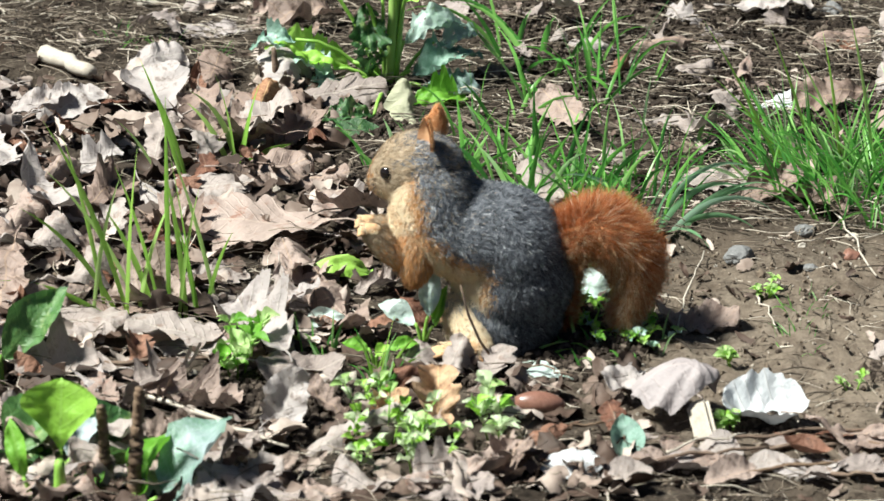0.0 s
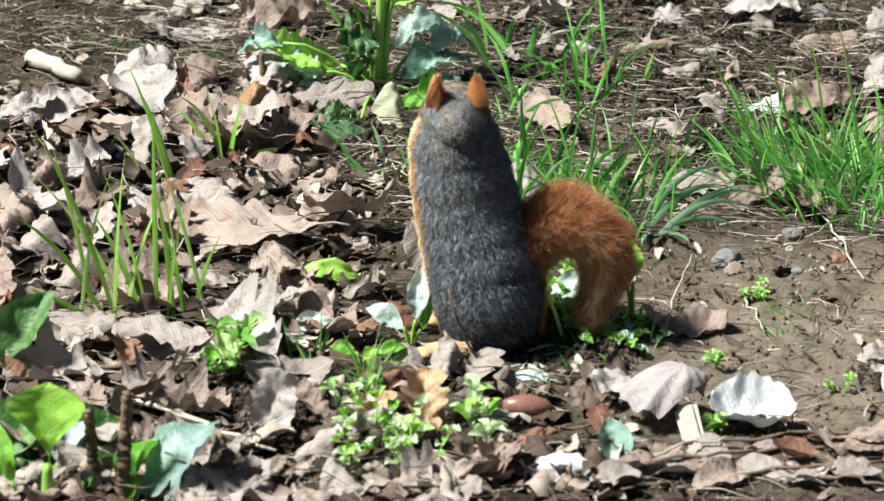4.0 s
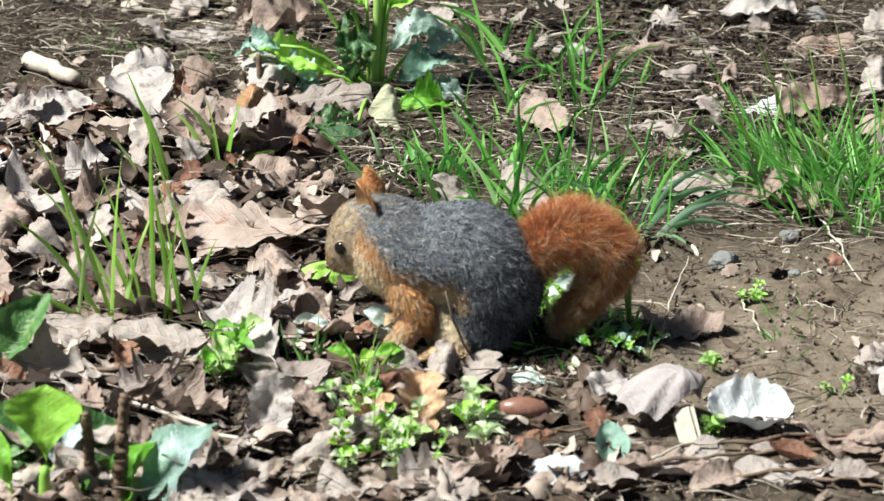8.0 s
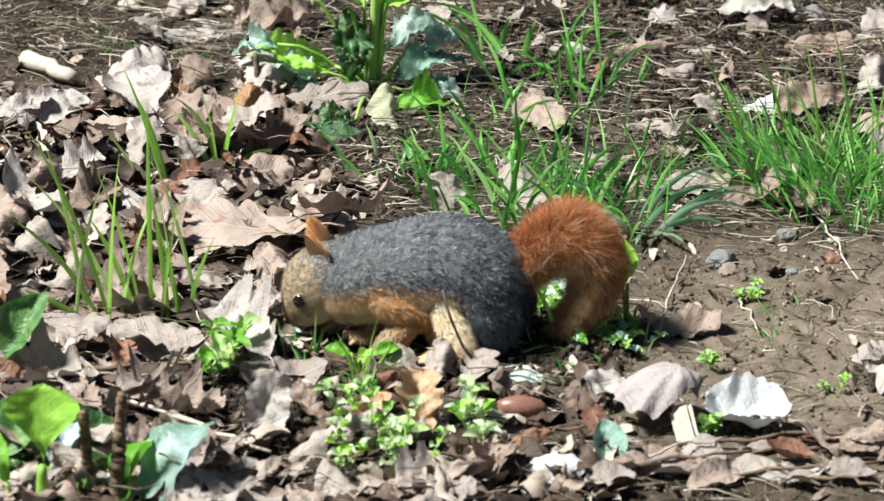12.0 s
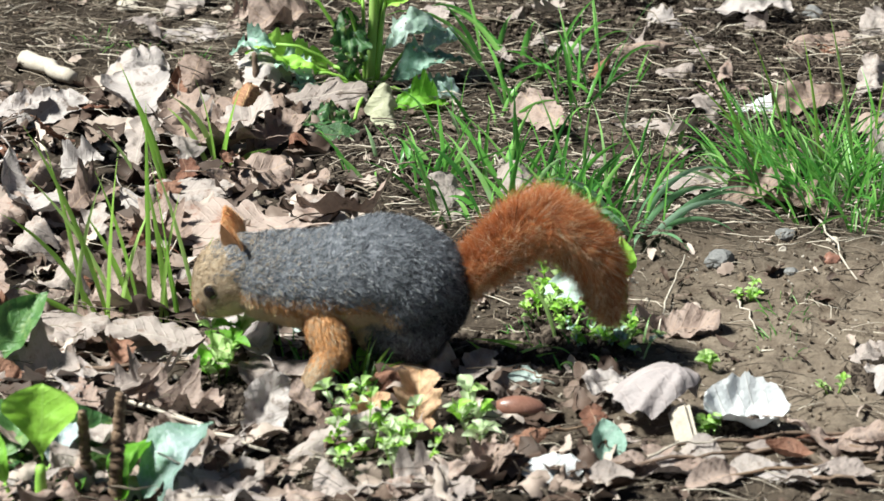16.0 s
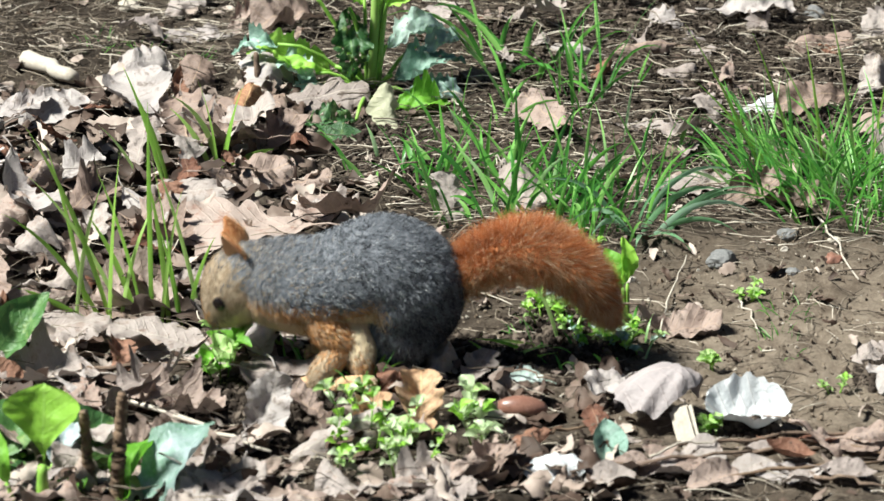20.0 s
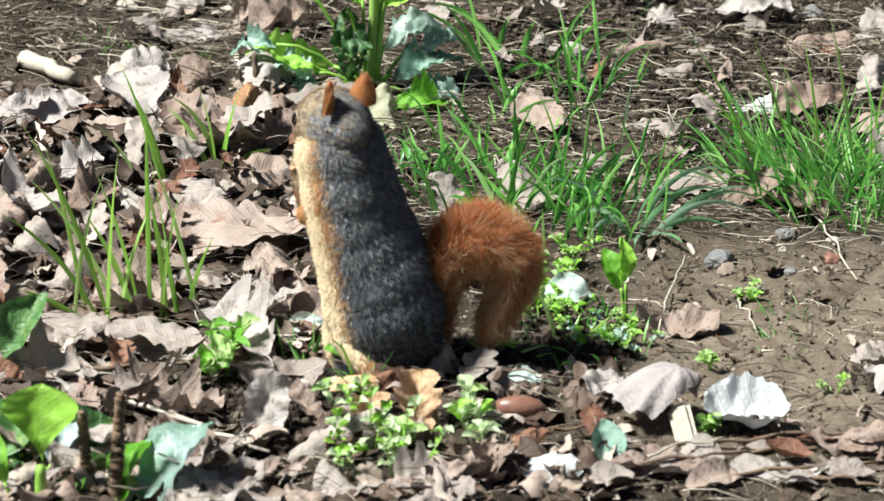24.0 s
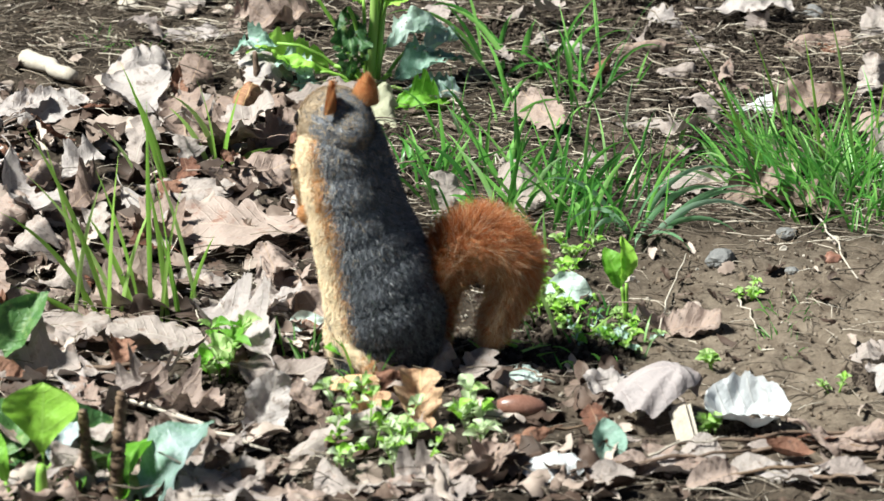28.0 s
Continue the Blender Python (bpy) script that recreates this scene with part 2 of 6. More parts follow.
ACORN = grainy("acorn_shell", [(0.3, (0.12, 0.052, 0.036)), (0.6, (0.235, 0.118, 0.085)), (0.8, (0.36, 0.23, 0.18))], 40, 0.35, 0.1, spec=0.5)
STEM = grainy("green_stem", [(0.3, (0.12, 0.26, 0.03)), (0.6, (0.24, 0.42, 0.07)), (0.8, (0.36, 0.52, 0.14))], 60, 0.5, 0.2, spec=0.4)

PALE_STEM = island("pale_stem", [(0.0, (0.30, 0.50, 0.10)), (1.0, (0.45, 0.62, 0.20))], 0.45, 0.4, 0.6, 0.35)


def grass_material(name, stops):
    m, n, l = nodes_of(name)
    g = n.new("ShaderNodeNewGeometry").outputs["Random Per Island"]
    tc = n.new("ShaderNodeTexCoord").outputs["Object"]
    own = n.new("ShaderNodeObjectInfo").outputs["Random"]
    g = math_node(n, l, "FRACT", math_node(n, l, "ADD", g, own))
    f = math_node(n, l, "ADD", math_node(n, l, "MULTIPLY", g, 0.75), math_node(n, l, "MULTIPLY", noise_node(n, l, tc, 60), 0.25))
    col = ramp_node(n, l, f, stops)
    p = n["Principled BSDF"]
    l.new(col, p.inputs["Base Color"])
    p.inputs["Roughness"].default_value, p.inputs["Specular IOR Level"].default_value = 0.33, 0.6
    tr = n.new("ShaderNodeBsdfTranslucent")
    l.new(col, tr.inputs["Color"])
    mx = n.new("ShaderNodeMixShader")
    mx.inputs[0].default_value = 0.5
    l.new(p.outputs[0], mx.inputs[1])
    l.new(tr.outputs[0], mx.inputs[2])
    l.new(mx.outputs[0], n["Material Output"].inputs["Surface"])
    return m


GRASS = grass_material("grass_blade", [(0.1, (0.04, 0.14, 0.03)), (0.35, (0.09, 0.29, 0.05)), (0.6, (0.18, 0.46, 0.08)), (0.8, (0.30, 0.58, 0.15)), (0.9, (0.42, 0.58, 0.34)), (0.97, (0.48, 0.46, 0.26))])
BLUE_GRASS = grass_material("bluish_grass_blade", [(0.1, (0.10, 0.25, 0.11)), (0.5, (0.22, 0.41, 0.21)), (0.9, (0.38, 0.55, 0.40))])
YOUNG_GRASS = grass_material("young_grass_blade", [(0.1, (0.22, 0.44, 0.06)), (0.5, (0.36, 0.60, 0.11)), (0.9, (0.52, 0.72, 0.26))])
FUR = [
    island("grey_fur", [(0.0, (0.075, 0.081, 0.094)), (0.5, (0.140, 0.149, 0.168)), (1.0, (0.24, 0.25, 0.275))], 0.7, 0.12, glow=0.2),
    island("orange_fur", [(0.0, (0.36, 0.165, 0.065)), (0.5, (0.52, 0.265, 0.11)), (1.0, (0.66, 0.38, 0.18))], 0.75, 0.1, glow=0.3),
    island("cream_fur", [(0.0, (0.70, 0.56, 0.38)), (0.5, (0.78, 0.65, 0.46)), (1.0, (0.84, 0.73, 0.55))], 0.75, 0.1, glow=0.3),
    island("russet_fur", [(0.0, (0.30, 0.085, 0.030)), (0.5, (0.50, 0.165, 0.060)), (1.0, (0.70, 0.31, 0.13))], 0.75, 0.08, glow=0.45),
    island("straw_fur", [(0.0, (0.52, 0.38, 0.22)), (0.5, (0.72, 0.57, 0.37)), (1.0, (0.87, 0.76, 0.56))], 0.75, 0.1, glow=0.45),
    island("tan_grey_fur", [(0.0, (0.27, 0.195, 0.125)), (0.5, (0.40, 0.305, 0.205)), (1.0, (0.55, 0.445, 0.325))], 0.75, 0.1, glow=0.3),
    # dark locks, whiskers and claws; also the shade painted on rump and thigh
    island("black_and_shade_fur", [(0.0, (0.014, 0.014, 0.017)), (0.6, (0.034, 0.035, 0.040)), (1.0, (0.075, 0.076, 0.084))], 0.75, 0.1, glow=0.15),
    island("silver_fur", [(0.0, (0.27, 0.28, 0.30)), (0.6, (0.40, 0.41, 0.43)), (1.0, (0.56, 0.56, 0.56))], 0.7, 0.12, glow=0.25),
    island("umber_fur", [(0.0, (0.060, 0.022, 0.012)), (0.6, (0.16, 0.060, 0.028)), (1.0, (0.30, 0.13, 0.06))], 0.75, 0.08, glow=0.35),
]
EAR_FUR = island("ear_fur", [(0.0, (0.58, 0.29, 0.12)), (0.5, (0.76, 0.44, 0.21)), (1.0, (0.86, 0.64, 0.40))], 0.75, 0.1, glow=0.6)
GREY, ORANGE, CREAM, RUSSET, BLOND, TAN, BLACK, SILVER, UMBER = range(9)
EYE_BLACK = bpy.data.materials.new("dark_eye")
EYE_BLACK.use_nodes = True
_p = EYE_BLACK.node_tree.nodes["Principled BSDF"]
_p.inputs["Base Color"].default_value, _p.inputs["Roughness"].default_value = (0.008, 0.005, 0.004, 1), 0.08
EAR_SKIN = grainy("ear_skin", [(0.3, (0.58, 0.30, 0.15)), (0.6, (0.72, 0.44, 0.25)), (0.8, (0.80, 0.56, 0.38))], 120, 0.7, 0.2)
PAW_SKIN = grainy("paw_skin", [(0.3, (0.40, 0.22, 0.11)), (0.6, (0.56, 0.36, 0.20)), (0.8, (0.68, 0.48, 0.30))], 150, 0.7, 0.3)


# ---- mesh helpers ----
def mesh_of(name, verts, faces, mats, index=None, smooth=True):
    me = bpy.data.meshes.new(name)
    me.from_pydata([tuple(v) for v in verts], [], [tuple(f) for f in faces])
    for m in mats:
        me.materials.append(m)
    if index is not None:
        me.polygons.foreach_set("material_index", np.asarray(index, dtype=np.int32))
    me.polygons.foreach_set("use_smooth", np.full(len(me.polygons), smooth))
    me.update()
    return me


def part(name, me, parent, m=None, label=""):
    ob = new(name, me)
    ob.parent = parent
    if m is not None:
        ob.matrix_basis = m
    if label:
        ob["label"] = label
    return ob


def relief(x, y):
    """Height of the ground."""
    v = Vector((x, y, 0))
    return 0.010 * noise.noise(v * 2.3) + 0.0055 * noise.noise(v * 9.0) + 0.0028 * noise.noise(v * 31.0)


class Soup:
    """Collects loose pieces for one mesh."""
    def __init__(self):
        self.v, self.f = [], []

    def add(self, verts, faces):
        k = len(self.v)
        self.v += [tuple(p) for p in verts]
        self.f += [tuple(i + k for i in f) for f in faces]

    def mesh(self, name, mat, smooth=True):
        return mesh_of(name, self.v, self.f, [mat], smooth=smooth)


def tube(points, radii, sides=6, closed=True):
    verts, faces = [], []
    pts = [Vector(p) for p in points]
    for i, p in enumerate(pts):
        d = (pts[min(i + 1, len(pts) - 1)] - pts[max(i - 1, 0)]).normalized()
        a = d.cross(Vector((0.31, 0.2, 0.93))).normalized()
        b = d.cross(a)
        for s in range(sides):
            w = 2 * math.pi * s / sides
            verts.append(p + (a * math.cos(w) + b * math.sin(w)) * radii[i])
    for i in range(len(pts) - 1):
        for s in range(sides):
            t = (s + 1) % sides
            faces.append((i * sides + s, i * sides + t, (i + 1) * sides + t, (i + 1) * sides + s))
    if closed:
        faces.append(tuple(range(sides))[::-1])
        faces.append(tuple((len(pts) - 1) * sides + s for s in range(sides)))
    return verts, faces


def leaf_form(L, W, lobes=4, depth=0.45, curl=0.2, cup=0.3, wave=0.08, seed=0, nx=38, m=4, point=1.2, blunt=0.75, skew=0.0, holes=0.0, ragged=0.0):
    """A leaf blade along x, centred: lobes of given depth, bent along its length (curl) and across it (cup), and rumpled (wave)."""
    rng = random.Random(seed)
    ph = [rng.uniform(-0.5, 0.5) for _ in range(2)]
    lean = rng.uniform(-0.4, 0.4)
    warp = rng.uniform(-0.9, 0.9) if lobes else 0.0
    hem = rng.uniform(-0.5, 0.7) if lobes else 0.0
    verts, faces = [], []
    for i in range(nx + 1):
        s = i / nx
        w0 = max(0.0, math.sin(math.pi * s ** point)) ** blunt
        for j in range(-m, m + 1):
            side = 0 if j < 0 else 1
            w = W / 2 * w0
            if lobes:
                k = 0.5 + 0.5 * math.cos(2 * math.pi * lobes * s + ph[side])
                w *= 1 - depth * k ** 2.4 * (0.75 + 0.5 * noise.noise(Vector((s * 5, side * 9.0, seed * 2.3)))) * min(1, 4 * s * (1 - s) + 0.25)
                w *= 0.92 + 0.16 * noise.noise(Vector((s * 9, side * 5.0, seed * 1.7)))
            w *= 1 + ragged * (noise.noise(Vector((s * 13, side * 7.0, seed * 0.7))) + 0.7 * noise.noise(Vector((s * 31, side * 3.0, seed * 0.9))))
            v = j / m
            x, y = (s - 0.5) * L + abs(v) * w * (0.38 if lobes else 0.05), v * max(w, 0.0004)
            z = curl * L * ((s - 0.5 + 0.2 * lean) ** 2) * 1.6 + cup * y * y / W * 2.2 + warp * x * y / L + hem * W * 0.35 * abs(v) ** 4 * w0 * (0.6 + noise.noise(Vector((s * 4, side * 3.0, seed * 1.9))))
            z += wave * L * noise.noise(Vector((x / L * 3.1, y / W * 2.3, seed * 3.1))) + 0.5 * wave * L * abs(v) * noise.noise(Vector((x / L * 9.0, v * 2, seed * 1.3)))
            z += 0.35 * wave * L * noise.noise(Vector((x / L * 8.0, y / W * 6.0, seed * 2.7 + 9)))
            verts.append((x, y + skew * L * (s - 0.5) ** 2, z))
    k = 2 * m + 1
    for i in range(nx):
        for j in range(2 * m):
            a = i * k + j
            if holes and noise.noise(Vector((i * 14.0 / nx, j * 3.4 / m, seed * 0.37))) > 0.55 - holes:
                continue
            faces.append((a, a + k, a + k + 1, a + 1))
    return verts, faces


# ---- ground: one sheet to the horizon ----
def ground_sheet():
    fine = 0.0065
    xs = list(np.arange(-0.56, 0.5601, fine))
    ys = list(np.arange(-0.62, 0.8601, fine))
    d, step = 0.0, 0.02
    left, right, near, far = [], [], [], []
    while d < 420:
        d += step
        step *= 1.45
        left.insert(0, xs[0] - d)
        right.append(xs[-1] + d)
        near.insert(0, ys[0] - d)
        far.append(ys[-1] + d)
    xs, ys = left + xs + right, near + ys + far
    verts = []
    for y in ys:
        for x in xs:
            z = relief(x, y)
            if abs(x) < 0.7 and -0.75 < y < 1.0:
                v = Vector((x, y, 0))
                z += 0.0045 * noise.noise(v * 60) + 0.0034 * noise.noise(v * 140)
            verts.append((x, y, z))
    k = len(xs)
    faces = [(j * k + i, j * k + i + 1, (j + 1) * k + i + 1, (j + 1) * k + i) for j in range(len(ys) - 1) for i in range(k - 1)]
    return tagged(new("ground", mesh_of("ground", verts, faces, [SOIL])), "bare grey-brown soil, crumbly and uneven", "ground", kind="structure")


ground_sheet()

# ---- the squirrel ----
rngs = np.random.default_rng(5)


def clumps(p, rng):
    """A value from 0 to 1 for each place, shared by hairs of one small lock."""
    cell = np.floor(p / np.array((0.0034, 0.0017, 0.0017)) + 0.35 * rng.random(p.shape))
    h = np.sin(cell @ np.array((12.9898, 78.233, 37.719))) * 43758.5453
    return 0.6 * (h - np.floor(h)) + 0.4 * rng.random(len(p))


def locks(p, size):
    """A direction for each place, shared by the hairs of one lock."""
    cell = np.floor(p / size)
    h = np.sin(np.stack([cell @ np.array(k) for k in ((12.9898, 78.233, 37.719), (39.346, 11.135, 83.155), (73.156, 52.235, 9.151))], 1)) * 43758.5453
    return 2 * (h - np.floor(h)) - 1


def ellipsoid_pelt(name, radii, count, length, paint, lift=0.35, width=0.0009, warp=None, flow=(-1, 0, 0), under=1.0, seed=0, stray=0.4):
    """A furred body piece: an ellipsoid skin and tapered hairs that lie along flow. paint(directions) gives each place its fur."""
    rng = np.random.default_rng(seed + 11)
    radii = np.array(radii)
    rows, cols = 20, 36
    verts, faces = [], []
    for i in range(rows + 1):
        a = math.pi * i / rows
        for j in range(cols):
            b = 2 * math.pi * j / cols
            verts.append((math.cos(a), math.sin(a) * math.cos(b), math.sin(a) * math.sin(b)))
    for i in range(rows):
        for j in range(cols):
            t = (j + 1) % cols
            faces.append((i * cols + j, i * cols + t, (i + 1) * cols + t, (i + 1) * cols + j))
    unit = np.array(verts)
    mids = np.array([unit[list(f)].mean(0) for f in faces])
    index = list(paint(mids / np.linalg.norm(mids, axis=1)[:, None], rng, np.full(len(mids), 0.5)))
    base = unit * radii
    u = rng.normal(size=(count, 3))
    u /= np.linalg.norm(u, axis=1)[:, None]
    root = u * radii
    nrm = u / radii
    nrm /= np.linalg.norm(nrm, axis=1)[:, None]
    fl = np.array(flow, dtype=float)[None, :] + rng.normal(scale=0.7 * stray, size=(count, 3)) + stray * locks(root, max(0.004, 0.45 * length))
    fl -= (fl * nrm).sum(1)[:, None] * nrm
    fl /= np.maximum(np.linalg.norm(fl, axis=1)[:, None], 1e-6)
    ln = (length * rng.uniform(0.6, 1.25, count) * np.where(u[:, 2] < -0.2, under, 1.0))[:, None]
    lf = (lift * rng.uniform(0.4, 1.6, count))[:, None]
    side = np.cross(nrm, fl) * (width * rng.uniform(0.6, 1.3, count))[:, None]
    mid = root + ln * 0.5 * (fl + nrm * lf * 1.3)
    tip = root + ln * (fl + nrm * lf)
    root = root - nrm * 0.001
    five = np.stack([root - side, root + side, mid + side * 0.75, mid - side * 0.75, tip], 1).reshape(-1, 3)
    allv = np.concatenate([base, five])
    if warp:
        allv = warp(allv)
    tone = paint(u, rng, clumps(u * radii, rng))
    k = len(base)
    for i in range(count):
        o = k + 5 * i
        faces.append((o, o + 1, o + 2, o + 3))
        faces.append((o + 3, o + 2, o + 4))
        index += [tone[i], tone[i]]
    return mesh_of(name, allv, faces, FUR, index)


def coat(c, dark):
    """Grizzled grey: black, grey and silver locks. dark adds black for painted-in shade."""
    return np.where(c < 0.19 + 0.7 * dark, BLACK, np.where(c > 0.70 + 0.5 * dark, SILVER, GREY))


def torso_paint(front, low, dark=0.0, warm=0.0):
    """Grey back, an orange seam along the flank, cream belly. low: how far down the grey reaches. dark: shade put into
    the back fur.
    """
    def paint(u, rng, c):
        up = u[:, 2] + rng.normal(scale=0.07, size=len(u)) + 0.10 * (c - 0.5)
        back = np.where(rng.random(len(u)) < warm, TAN, coat(c, dark))
        seam = np.where(rng.random(len(u)) < 0.35, TAN, ORANGE)
        return np.where(up > low, back, np.where(up > low - front, seam, CREAM)).tolist()
    return paint


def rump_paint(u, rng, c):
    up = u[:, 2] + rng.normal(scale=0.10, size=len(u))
    # extra black to the rear and below paints the rump's shaded side
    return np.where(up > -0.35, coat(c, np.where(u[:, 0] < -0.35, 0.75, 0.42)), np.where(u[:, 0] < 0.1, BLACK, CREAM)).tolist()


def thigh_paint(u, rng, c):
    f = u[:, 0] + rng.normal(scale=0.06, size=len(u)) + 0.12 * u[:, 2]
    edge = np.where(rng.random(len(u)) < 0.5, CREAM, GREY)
    # black grows downward: shade of the lower thigh, put into the fur
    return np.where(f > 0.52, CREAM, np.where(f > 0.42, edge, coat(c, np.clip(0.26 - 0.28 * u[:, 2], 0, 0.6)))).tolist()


def shank_paint(u, rng, c):
    f = u[:, 0] + rng.normal(scale=0.12, size=len(u))
    # browner lower end: the leg's shadow near the ground, painted into the fur
    return np.where(f > 0.45, np.where(c < 0.5, TAN, ORANGE), np.where(f < -0.62, np.where(c < 0.5, GREY, CREAM), np.where(c < 0.12, TAN, CREAM))).tolist()


def arm_paint(top, low):
    """Pale above, browner towards the wrist."""
    def paint(u, rng, c):
        f = 0.5 + 0.5 * u[:, 0] + rng.normal(scale=0.15, size=len(u))
        return np.where(f + 0.5 * (c - 0.5) > 0.55, low, np.where(c < 0.4, TAN, top)).tolist()
    return paint


def head_paint(u, rng, c):
    up = u[:, 2] + rng.normal(scale=0.08, size=len(u))
    fr = u[:, 0] + rng.normal(scale=0.06, size=len(u))
    out = np.where(up < -0.28, CREAM, np.where((up < 0.05) & (fr > -0.3) & (rng.random(len(u)) < 0.22), CREAM, TAN))
    nape = np.where(rng.random(len(u)) < 0.25, TAN, coat(c, 0.0))
    out = np.where((up > 0.35) & (fr < 0.2), np.where(c < 0.35, GREY, TAN), out)
    out = np.where((fr < -0.22) & (up > -0.75), nape, out)
    out = np.where((fr > 0.80), np.where(rng.random(len(u)) < 0.35, ORANGE, TAN), out)
    return out.tolist()


def plain_paint(a, b, share):
    def paint(u, rng, c):
        return np.where(rng.random(len(u)) < share, b, a).tolist()
    return paint


def head_warp(p):
    p = p.copy()
    s = np.clip(p[:, 0] / 0.036, -1, 1.3)
    k = np.where(s > 0, 1 - 0.36 * s * s, 1 - 0.06 * s * s)
    p[:, 1] *= k
    p[:, 2] = p[:, 2] * k - np.where(s > 0, 0.0055 * s * s, 0)
    return p


def squirrel():
    base = tagged(new("squirrel"), "grey-backed squirrel with orange flanks, cream belly and bushy russet tail", "squirrel")
    P = {}
    wide = [0.038, 0.044, 0.044, 0.043, 0.042, 0.040, 0.0355]
    deep = [0.042, 0.049, 0.046, 0.041, 0.037, 0.0355, 0.0335]
    halves = [0.038, 0.049, 0.055, 0.056, 0.051, 0.045, 0.036]
    names = ["rump", "haunch", "loin", "flank", "ribcage", "shoulder", "neck"]
    for i, nm in enumerate(names):
        # dark shares fade forward from the haunch: body shade painted as black locks
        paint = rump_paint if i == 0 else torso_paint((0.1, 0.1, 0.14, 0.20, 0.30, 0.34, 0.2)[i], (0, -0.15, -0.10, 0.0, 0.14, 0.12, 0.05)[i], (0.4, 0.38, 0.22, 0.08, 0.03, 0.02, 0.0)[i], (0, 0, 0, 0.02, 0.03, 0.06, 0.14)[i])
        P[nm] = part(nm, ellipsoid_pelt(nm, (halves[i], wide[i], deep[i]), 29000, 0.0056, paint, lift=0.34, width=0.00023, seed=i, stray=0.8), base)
    head = part("head", ellipsoid_pelt("head", (0.036, 0.0245, 0.0265), 16000, 0.0045, head_paint, warp=head_warp, width=0.00025, lift=0.2, seed=20), base)
    P["head"] = head
    head.scale = (1.13, 1.13, 1.13)
    for side in (1, -1):
        ear = []
        faces = []
        for i in range(9):
            s = i / 8
            w = 0.0086 * math.sin(math.pi * min(1, 0.42 + 0.58 * s)) ** 0.88 + 0.0002
            for j in range(7):
                a = (j - 3) / 3
                ear.append((-0.006 * (1 - a * a) * (1 - 0.6 * s) + 0.002 * s, a * w, 0.0222 * s))
        for i in range(8):
            for j in range(6):
                faces.append((i * 7 + j, i * 7 + j + 1, i * 7 + j + 8, i * 7 + j + 7))
        k = len(ear)
        ear += [(x - 0.0012, y * 1.08, z) for x, y, z in ear]
        faces += [tuple(q + k for q in f[::-1]) for f in faces]
        idx = [1] * (len(faces) // 2) + [0] * (len(faces) // 2)
        rng = random.Random(31 + side)
        for h in range(800):
            s, a = rng.random() ** 0.8, rng.uniform(-1.1, 1.1)
            w = 0.0086 * math.sin(math.pi * min(1, 0.42 + 0.58 * s)) ** 0.88 + 0.0002
            p = Vector((-0.006 * (1 - a * a) * (1 - 0.6 * s) + 0.002 * s - 0.0014, a * w, 0.0222 * s))
            t = p + Vector((rng.uniform(-0.0016, 0.0002), a * 0.0008 + rng.uniform(-0.0006, 0.0006), rng.uniform(0.0014, 0.0034)))
            o = len(ear)
            ear += [tuple(p + Vector((0, 0.00022, 0))), tuple(p - Vector((0, 0.00022, 0))), tuple(t)]
            faces.append((o, o + 1, o + 2))
            idx.append(2 if s < 0.25 and rng.random() < 0.6 else 0)
        me = mesh_of("ear", ear, faces, [EAR_FUR, EAR_SKIN, FUR[TAN]], idx)
        part("ear", me, head, pose(-0.0165, side * 0.0155, 0.0175, side * -12, -16, side * 48), "upright orange-brown ear")
        eye = bmesh.new()
        bmesh.ops.create_uvsphere(eye, u_segments=16, v_segments=10, radius=0.0060)
        em = bpy.data.meshes.new("eye")
        eye.to_mesh(em)
        eye.free()
        em.materials.append(EYE_BLACK)
        em.polygons.foreach_set("use_smooth", np.full(len(em.polygons), True))
        part("eye", em, head, pose(0.0125, side * 0.0180, 0.0050), "glossy black eye")
        ring_v, ring_f = tube([(0.0066 * math.cos(a), 0, 0.0058 * math.sin(a)) for a in np.linspace(0, 2 * math.pi, 17)], [0.0008] * 17, 6, False)
        part("eyelid", mesh_of("eyelid", ring_v, ring_f, [FUR[TAN]]), head, pose(0.0125, side * 0.0202, 0.0050, 0, 0, side * -22), "pale ring round the eye")
        soup = Soup()
        rng = random.Random(50 + side)
        for h in range(8):
            a = Vector((0.026 + rng.uniform(-0.002, 0.002), side * 0.008, -0.007 + rng.uniform(-0.002, 0.002)))
            b = a + Vector((rng.uniform(-0.012, 0.008), side * rng.uniform(0.016, 0.024), rng.uniform(-0.010, 0.006)))
            soup.add(*tube([a, (a + b) / 2 + Vector((0, 0, 0.002)), b], [0.00013, 0.0001, 0.00004], 3))
        part("whiskers", soup.mesh("whiskers", FUR[BLACK]), head, None, "thin dark whiskers")
    part("nose", ellipsoid_pelt("nose", (0.003, 0.0036, 0.003), 10, 0.001, plain_paint(TAN, BLACK, 0.6), seed=60), head, pose(0.0358, 0, -0.0050), "small dark nose")
    for nm in ("near", "far"):
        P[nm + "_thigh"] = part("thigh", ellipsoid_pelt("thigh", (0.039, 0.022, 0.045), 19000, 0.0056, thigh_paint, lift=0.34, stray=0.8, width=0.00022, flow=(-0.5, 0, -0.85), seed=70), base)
        P[nm + "_shank"] = part("lower_hind_leg", ellipsoid_pelt("lower_hind_leg", (0.035, 0.0105, 0.0130), 7000, 0.0056, shank_paint, lift=0.25, width=0.00028, flow=(1, 0, 0), seed=72), base)
        P[nm + "_foot"] = part("hind_foot", foot_mesh("hind_foot", 0.047, 0.0075, 73), base, None, "long tan hind foot")
